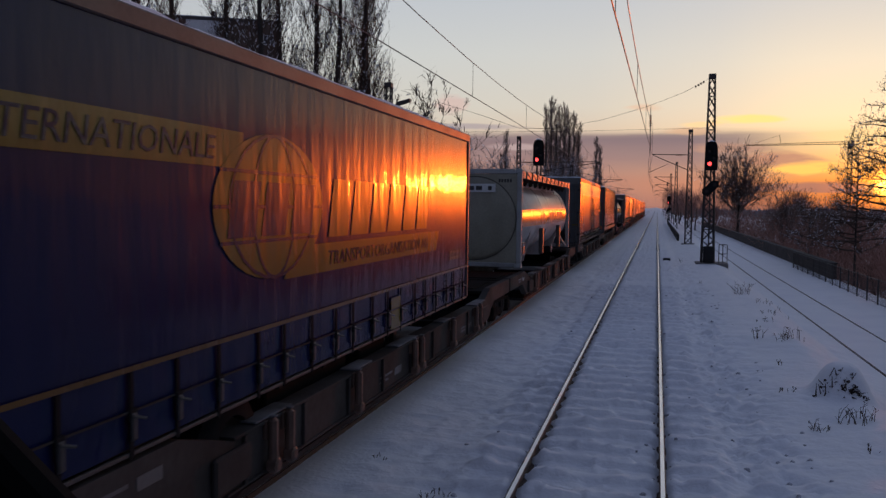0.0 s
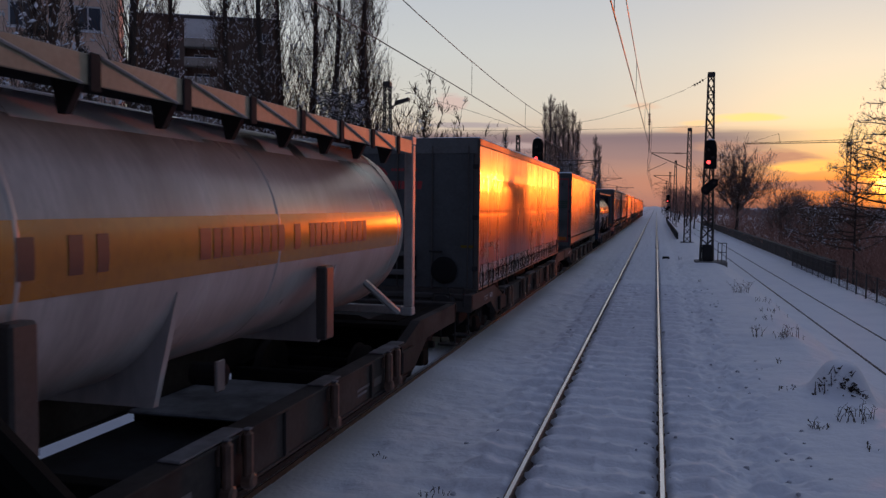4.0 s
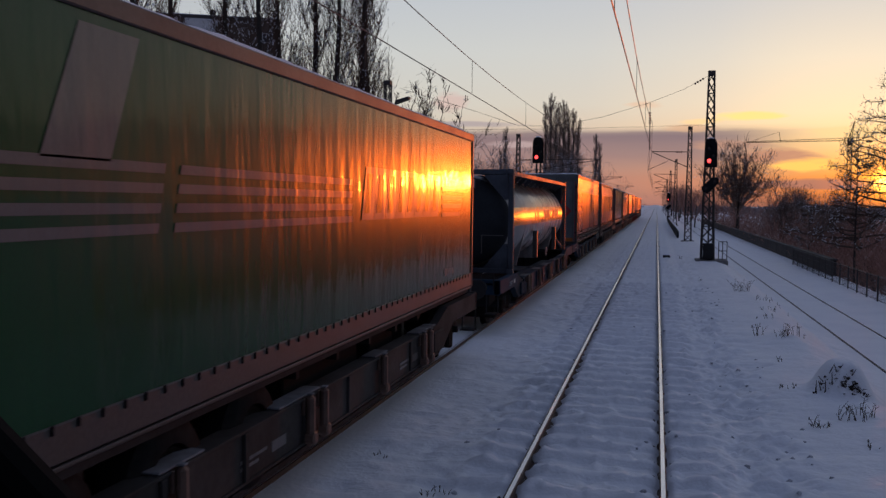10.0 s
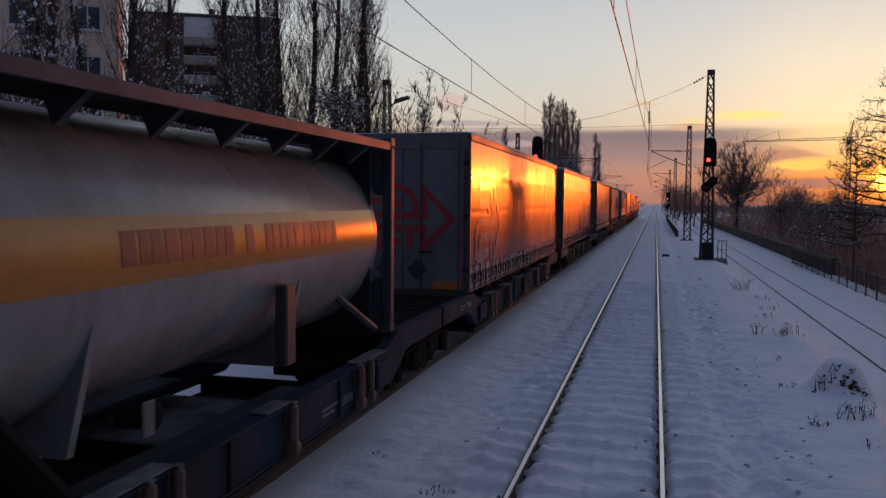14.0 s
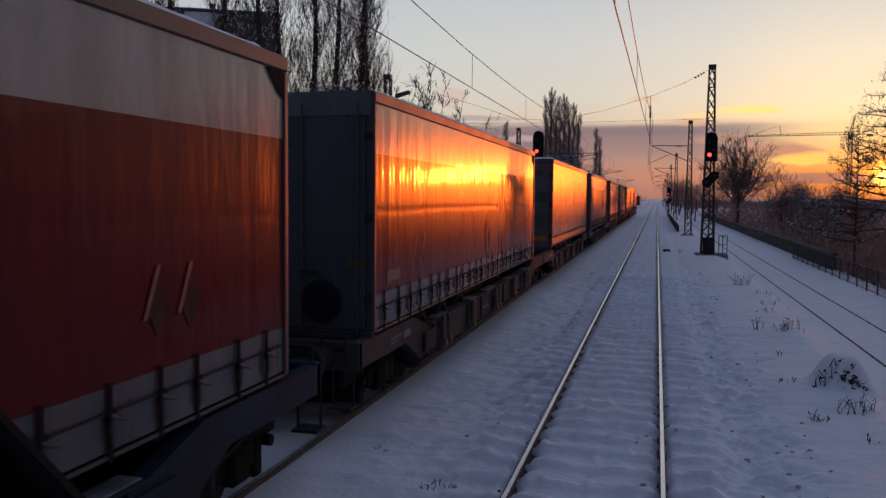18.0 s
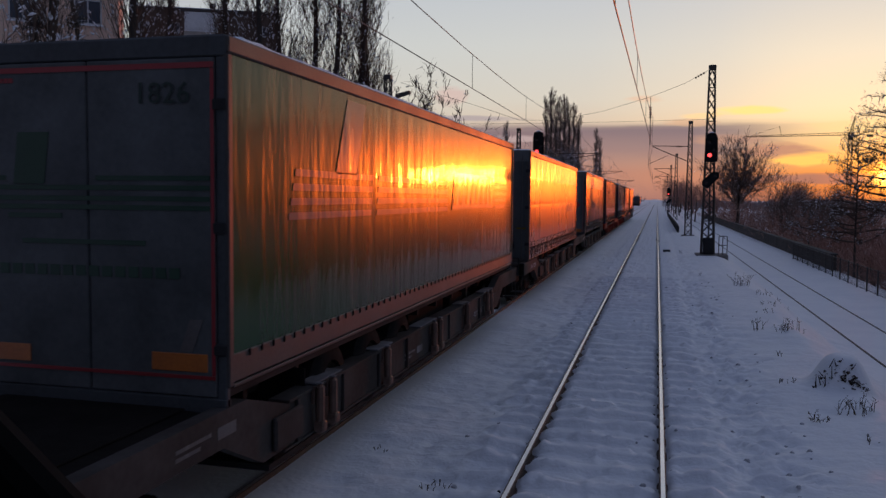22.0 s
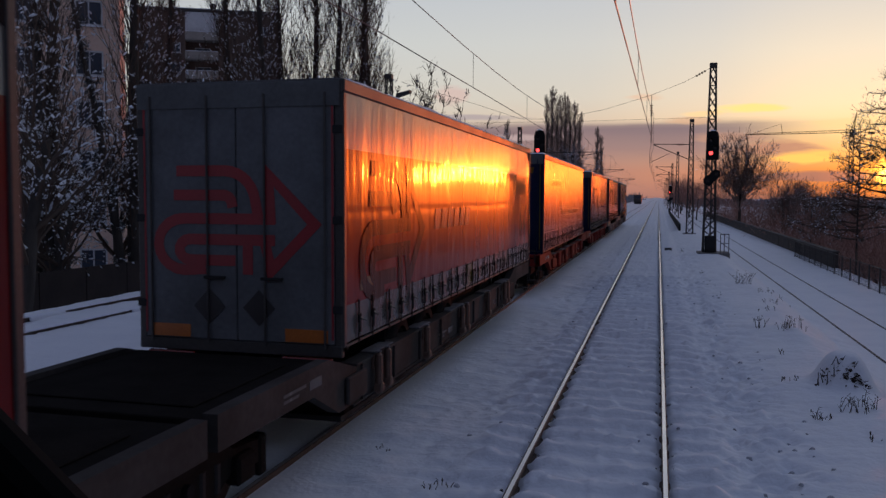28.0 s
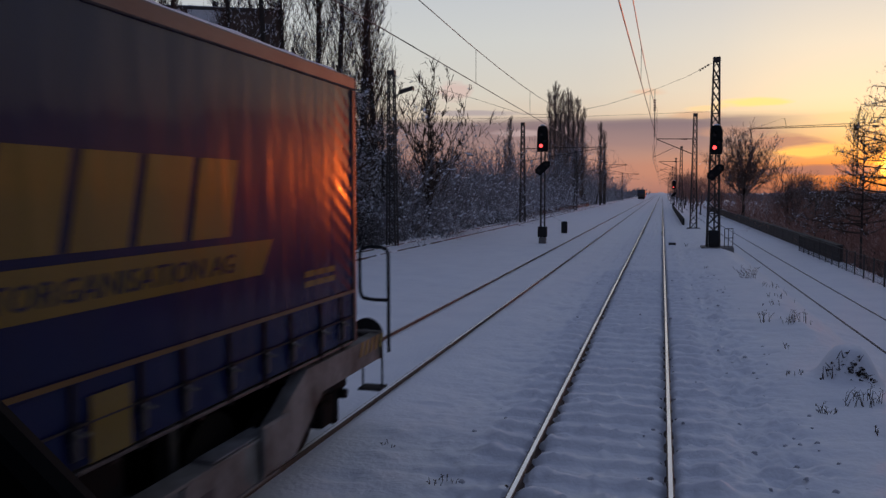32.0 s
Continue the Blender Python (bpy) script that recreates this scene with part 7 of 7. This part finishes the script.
    part("flag_plate", Shape().box(W - .03, W + .0, L * .53, L * .53 + .14, z0 + .08, z0 + .34, .01), "print_white", ob, "small white tag")
    return ob


# ---------- wagons ----------
AXLE = {}


def wheelset(parent, y):
    if not AXLE:
        s = Shape().lathe((-.07, 0, 0), (1, 0, 0), [(0, .12), (.02, .40), (.03, .46), (.10, .455), (.135, .45), (.14, .49), (.165, .49), (.17, .38), (.12, .16), (.16, .12)], 30)
        AXLE["wheel"] = s.mesh("wheel", "wheel", 35)
        AXLE["axle"] = Shape().tube((-.95, 0, 0), (.95, 0, 0), .08, n=12).mesh("axle", "brown_dirt")
    ax = again(AXLE["axle"], "wheelset", parent, 0, y, .46)
    w1 = again(AXLE["wheel"], "wheel", ax, .72, 0, 0)
    again(AXLE["wheel"], "wheel", ax, -.72, 0, 0)
    w1.rotation_euler = (0, 0, math.pi)
    return ax


def bogie(parent, y):
    s = Shape()
    for sg in (-1, 1):
        x = sg * 1.0
        s.prism([(y - 1.25, .40), (y - 1.25, .62), (y - .8, .66), (y - .45, .84), (y + .45, .84), (y + .8, .66), (y + 1.25, .62), (y + 1.25, .40), (y + .75, .46), (y + .4, .30), (y - .4, .30), (y - .75, .46)], 0, x - .05, x + .05)
        for d in (-.9, .9):
            s.box(x + sg * .05 - .08, x + sg * .05 + .08, y + d - .16, y + d + .16, .33, .60, .03)
    s.box(-1.0, 1.0, y - .22, y + .22, .40, .66)
    b = part("bogie", s, "brown_dirt", parent)
    # beams added to hide the bright snow behind the open bogie
    for d in (-1.42, -.42, .42, 1.42):
        part("filler_beam", Shape().box(-1.02, 1.02, y + d - .07, y + d + .07, .22, .62, .02), "brown_dirt", b)
    for d in (-.9, .9):
        for sg in (-1, 1):
            for e in (-.12, .12):
                part("spring", Shape().lathe((sg * 1.0, y + d * .42 + e, .36), (0, 0, 1), [(0, .07), (.26, .07)], 10), "iron", b)
    return b


def wagon(colour, label, last=False, white=False):
    """A two-part pocket wagon, 34.2 m over the buffers, three bogies. Its y runs from the near buffers to the far ones."""
    ob = thing("pocket_wagon", label, "wagon", "freight wagons")
    paint = colour
    for half in (0, 1):
        o = 17.1 * half
        near_end, far_end = (o + .62, o + 17.02) if not half else (o + .08, o + 16.48)
        lo, hi = near_end, far_end
        for sg in (-1, 1):
            x0, x1 = sorted((sg * 1.16, sg * 1.30))
            top_mid, bot_mid = (.92, .52) if not white else (.74, .40)
            pts = [(lo, 1.17), (lo + 2.3, 1.17), (lo + 3.1, top_mid + .02), (hi - 3.1, top_mid + .02), (hi - 2.3, 1.17), (hi, 1.17),
                   (hi, .86), (hi - 1.9, .86), (hi - 2.6, bot_mid), (lo + 2.6, bot_mid), (lo + 1.9, .86), (lo, .86)]
            part("side_girder", Shape().prism(pts, 0, x0, x1), paint, ob, "heavily soiled side girder")
            fl0, fl1 = sorted((sg * 1.10, sg * 1.325))
            part("girder_flange", Shape().box(fl0, fl1, lo + 3.0, hi - 3.0, bot_mid - .025, bot_mid, .004).box(fl0, fl1, lo + 3.1, hi - 3.1, top_mid + .021, top_mid + .05, .004), paint, ob)
            # ribs, folding spigots and rope hooks
            for k in range(9):
                y = lo + 3.3 + k * (hi - lo - 6.6) / 8
                rib = Shape().box(min(sg * 1.302, sg * 1.335), max(sg * 1.302, sg * 1.335), y - .03, y + .03, bot_mid + .002, top_mid + .018, .004)
                part("rib", rib, paint, ob)
            lugs = (lo + 4.05, lo + 8.3, hi - 5.2) if white else (lo + 4.05, lo + 6.1, lo + 8.4, hi - 4.05) if colour == "wagon_red" else (lo + 3.7, lo + 4.05, lo + 5.9, lo + 8.2, lo + 8.55, hi - 5.9, hi - 4.05, hi - 3.7)
            for k, y in enumerate(lugs):
                a, b = sorted((sg * 1.338, sg * 1.425))
                sp = part("container_spigot", Shape().box(a, b, y - .05, y + .05, bot_mid - .03, top_mid + .08, .03).box(min(sg * 1.301, sg * 1.337), max(sg * 1.301, sg * 1.337), y - .05, y + .05, top_mid - .12, top_mid + .05, .006)
                          .lathe((sg * 1.345, y, bot_mid + .05), (sg, 0, 0), [(0, .07), (.085, .07), (.10, .045)], 12), "spigot" if colour in ("wagon_grey", "wagon_blue") else paint, ob, "hinged container lug")
                part("snow", Shape().box(a + .01, b - .01, y - .035, y + .035, top_mid + .082, top_mid + .10, .008), "dusting", sp)
            # patches of dirty snow on the upper flange and boxes hung on the girder
            for k in range(5):
                y = lo + 3.5 + k * (hi - lo - 7.6) / 4 + .3 * math.sin(k * 2.1 + half)
                x0, x1 = sorted((sg * 1.115, sg * 1.315))
                part("flange_snow", Shape().box(x0, x1, y, y + .75 + .25 * math.sin(k * 3.7), top_mid + .052, top_mid + .075, .01), "dusting", ob, "thin dirty snow on the flange")
            for y in (lo + 2.75, hi - 3.35):
                x0, x1 = sorted((sg * 1.302, sg * 1.36))
                part("gusset_box", Shape().box(x0, x1, y, y + .6, bot_mid + .05, .88, .02), paint, ob)
        # end decks, pocket floor, cross beams
        for a, b in ((lo, lo + 2.5), (hi - 2.5, hi)):
            part("deck_plate", Shape().box(-1.158, 1.158, a, b, 1.05, 1.12, .01), "brown_dirt", ob)
            # strip darkened so that the dim near corner is in its colour
            part("deck_strip", Shape().box(-.9, .9, a + .3, b - .4, 1.122, 1.14, .008), "brown_dirt", ob, "deck strip, darkened for the dim near corner")
        for k, (a, b) in enumerate(((lo + 3.3, lo + 5.0), (hi - 6.2, hi - 4.4))):
            part("pocket_snow", Shape().box(-.95, 1.10, a, b, .562, .60, .02), "dusting", ob, "drift of dirty snow in the pocket")
        if colour == "wagon_blue":
            for sg in (-1, 1):
                x0, x1 = sorted((sg * .62, sg * 1.157))
                for a, b in (((lo + 3.4, lo + 8.0), (lo + 8.2, hi - 4.6)) if half == 0 else ((lo + 8.6, hi - 3.4),)):
                    part("side_walkway", Shape().box(x0, x1, a, b, .80, .85, .01), "deck_blue", ob, "grimy blue-grey side deck")
        part("pocket_floor", Shape().box(-1.158, 1.158, lo + 3.0, hi - 3.0, .30, .36), "iron", ob)
        for k in range(5):
            y = lo + 3.2 + k * (hi - lo - 6.4) / 4
            part("cross_beam", Shape().box(-1.158, 1.158, y - .09, y + .09, .361, .56, .01), "brown_dirt", ob)
        part("hitch_stanchion", Shape().prism([(-.5, 1.122), (.5, 1.122), (.28, 1.20), (-.28, 1.20)], 1, hi - 2.2, hi - 1.5), "iron", ob, "trailer hitch support")
        if white:
            for sg in (-1, 1):
                for a in (lo, hi - .9):
                    for k in range(5):
                        y = a + .06 + k * .17
                        part("hazard_stripe", Shape().prism([(y, 1.0), (y + .08, 1.0), (y + .16, 1.165), (y + .08, 1.165)], 0, sg * 1.301, sg * 1.306), "hazard_yellow", ob)
                    part("lock_fitting", Shape().lathe((sg * .95, a + .45, 1.122), (0, 0, 1), [(0, .09), (.05, .085), (.06, .04), (.13, .04)], 12), "hazard_yellow", ob, "yellow lock fitting")
        # printed bars
        for k, y in enumerate((lo + 1.2, lo + 6.9, hi - 5.0)):
            zb = (.95, .62, .62)[k] if not white else (.95, .50, .50)[k]
            ink = "print_white" if not white else "print_dark"
            for ya, yb, za, zc in ((0, .34, 0, .03), (0, .5, .06, .09), (.6, .9, 0, .10)):
                part("marking", Shape().box(1.3005, 1.304, y + ya, y + yb, zb + za, zb + zc), ink, ob)
        part("brake_pipe", Shape().line([(1.05, lo + .4, .95), (1.05, lo + 2.4, .80), (1.05, hi - 2.4, .45), (1.05, hi - .3, .9)], .022, 6), "iron", ob)
    # bogies and wheels
    for y in (2.9, 17.1, 31.3):
        b = bogie(ob, y)
        for d in (-.9, .9):
            wheelset(ob, y + d)
    # dark boxes added under the deck ends in place of shade
    for a, b in ((.75, 2.0), (15.4, 18.8), (32.2, 33.45)):
        part("end_filler", Shape().box(-.45, .45, a, b, .42, 1.045, .02), "black", ob)
        part("side_filler", Shape().box(-1.05, -.5, a + .1, b - .1, .5, .8, .03).tube((-1.1, (a + b) / 2, .55), (1.1, (a + b) / 2, .55), .06, n=8).box(.55, 1.0, a + .1, (a + b) / 2 + .3, .55, .95, .04), "black", ob)
    # buffers, couplings, end beams
    for y0, d in ((.62, -1), (33.58, 1)):
        part("end_beam", Shape().box(-1.30, 1.30, min(y0, y0 + d * .0) - (.0 if d < 0 else .12), max(y0, y0) + (.12 if d < 0 else 0), .84, 1.19, .02), paint, ob)
        for sg in (-1, 1):
            part("buffer", Shape().lathe((sg * .875, y0, 1.02), (0, d, 0), [(0, .13), (.30, .12), (.32, .09), (.56, .09), (.57, .22), (.60, .225), (.615, .20)], 18), "iron", ob, smooth=30)
        part("coupling", Shape().line([(0, y0, 1.02), (0, y0 + d * .25, .98), (0, y0 + d * .42, .70)], .05, 8), "iron", ob)
        part("brake_hose", Shape().line([(.35, y0, .95), (.36, y0 + d * .22, .72), (.38, y0 + d * .30, .50)], .025, 6), "rubber", ob)
        # hand rails at the corners
        y = y0 + d * .08
        if last and d > 0:
            pts = [(1.20, y, .9), (1.20, y, 2.12), (1.18, y, 2.20), (1.10, y, 2.23), (.94, y, 2.23), (.84, y, 2.20), (.82, y, 2.12), (.82, y, 1.66), (.86, y, 1.58), (1.0, y, 1.56), (1.20, y, 1.56)]
            part("handrail", Shape().line([(a + .15, b, c) for a, b, c in pts], .022, 8), "iron", ob, "bent tubular handrail")
        else:
            part("handrail", Shape().line([(1.16, y, .95), (1.16, y, 1.32), (.86, y, 1.32), (.86, y, .95)], .016, 6), "iron", ob)
        part("step", Shape().box(.98, 1.28, y - .14, y + .14, .42, .45, .006).tube((1.0, y, .45), (1.0, y, .86), .014, n=5).tube((1.26, y, .45), (1.26, y, .86), .014, n=5), "iron", ob)
    return ob


# positions along the train, counted from the far end of the last trailer


def train_y(t):
    """Where the far end of the last trailer stands at t seconds."""
    slow, fast, t0, blend = 5.405, 21.25, 28.16, .14
    if t < 5.7:
        return 211.88 + 5.47 * (5.7 - t)
    if t < t0 - blend:
        return 242.66 - slow * t
    if t > t0 + blend:
        return 8.85 + fast * (32 - t)
    a = 242.66 - slow * (t0 - blend)
    u = t - (t0 - blend)
    return a - slow * u - (fast - slow) * u * u / (4 * blend)


TIMES = [0, 2, 4, 5.7, 8, 12, 16, 20, 24, 27, 27.5, 27.8, 27.9, 28.0, 28.0667, 28.1333, 28.2, 28.2667, 28.3333, 28.4, 28.5, 28.7, 29, 30, 31, 32]
MOVING = []


def couple(ob, near_y):
    """Put a unit on the moving train."""
    MOVING.append((ob, near_y))
    ob.matrix_basis = pose(LEFT, near_y + train_y(0), 0)


RED_A = dict(kind="red", straps=24, pleat=.0016, diamond=1.7, word_y=8.2, plate=11.4, emblem=True)
W_GREY = "soiled grey two-part pocket wagon under the trailers"
WAGONS = [(-240.65, "wagon_grey", W_GREY), (-206.45, "wagon_grey", W_GREY), (-170.95, "wagon_blue", "soiled blue two-part pocket wagon under the load"), (-136.85, "wagon_grey", W_GREY),
          (-102.65, "wagon_grey", W_GREY), (-67.5, "wagon_red", "red two-part pocket wagon under the trailers"), (-32.65, "wagon_white", "dirty white two-part pocket wagon with hazard stripes, last of the train")]
first_grey = None
for k, (wy, colour, lab) in enumerate(WAGONS):
    if colour == "wagon_grey" and first_grey is not None:
        wg = copy_thing(first_grey, pose(LEFT, wy, 0))
    else:
        wg = wagon(colour, lab, last=(k == 6), white=(colour == "wagon_white"))
        if colour == "wagon_grey":
            first_grey = wg
    couple(wg, wy)

NAVY_LABEL = "navy curtain-sided semi-trailer with yellow print and banners"
RED_LABEL = "red and pale grey curtain-sided semi-trailer with grey doors"
GREEN_LABEL = "green curtain-sided semi-trailer with white stripes and grey doors"
navy_style = dict(kind="blue", straps=22, ratchet=True, back="high")


def navy_unit(seed, back, pleat, wrinkle=0.0):
    st = dict(navy_style, back=back, pleat=pleat, wrinkle=wrinkle)
    u = trailer(st, 13.68, NAVY_LABEL, seed)
    blue_marks(u, st, 13.68)
    return u


def red_unit(seed, st, label=RED_LABEL, L=13.68):
    u = trailer(st, L, label, seed)
    red_marks(u, st, L)
    return u


def green_unit(seed, number=""):
    st = dict(kind="green", pleat=.0009, number=number)
    u = trailer(st, 13.7, GREEN_LABEL, seed)
    green_marks(u, st, 13.7)
    return u


navy_a = navy_unit(21, "high", .0012)
couple(navy_a, -228.14 - 13.68)
couple(tank(12.1, "white tank container with orange band in pale frame", "pale", 1.28, 3.88), -221.6)
red_a = red_unit(31, dict(RED_A, bars=True, diamond=1.75, word_y=10.35, emblem_y=6.4))
couple(red_a, -205.25)
green_a = green_unit(41, "1824")
couple(green_a, -187.0)
couple(tank(12.1, "grey-white tank container with orange band in dark open frame", "dark", 1.16, 3.76), -168.4)
red_b = red_unit(32, dict(RED_A, emblem=True, word=False, slashes=True, diamond=11.4, plate=6.6, back="emblem", pale=True, ratchet=True, pleat=.0012, tarp="vinyl_red_dull"), "red and pale grey curtain-sided semi-trailer, red emblem on its doors")
couple(red_b, -151.85)
red_c = red_unit(36, dict(RED_A, diamond=1.75, word_y=10.35, emblem_y=6.4, slashes=True, ratchet=True, tarp="vinyl_red_dull"))
couple(red_c, -135.7)
green_b = green_unit(42, "1826")
couple(green_b, -117.67)
red_d = red_unit(33, dict(RED_A, emblem=False, word_y=9.4, slashes=True, diamond=1.6, plate=7.2, ratchet=True, pleat=.0012, diamonds=True))
couple(red_d, -101.2)
red_e = red_unit(34, dict(RED_A, emblem=True, word_y=3.85, diamond=12.2, slashes=True, plate=6.2, back="emblem", pleat=.0014), "red and pale grey curtain-sided semi-trailer, red emblem on its doors")
couple(red_e, -82.72)
navy_b = copy_thing(navy_a, pose(LEFT, 0, 0))
couple(navy_b, -66.15)
navy_c = navy_unit(22, "low", .0012)
couple(navy_c, -47.95)
navy_d = navy_unit(23, "high", .0018)
couple(navy_d, -31.9)
navy_e = navy_unit(24, "low", .0016, .012)
couple(navy_e, -13.68)


# ---------- movement ----------
def motions():
    for ob, near_y in MOVING:
        walk(ob, [(t, pose(LEFT, near_y + train_y(t), 0)) for t in TIMES])
    # wheels of .46 m radius roll a sixth of a turn from row to row
    spins, t, start = [(0.0, 0.0)], 0.0, train_y(0)
    while t < 32 - 1e-6:
        speed = 21.25 if t > 28.1 else 5.45
        t = min(t + radians(62) * .46 / speed, 32.0)
        spins.append((t, math.degrees((start - train_y(t)) / .46) % 360))
    for ob, near_y in MOVING:
        for axle in ob.children:
            if axle.name.startswith("wheelset"):
                y = axle.matrix_basis.translation.y
                walk(axle, [(u, pose(0, y, .46, a)) for u, a in spins])


motions()
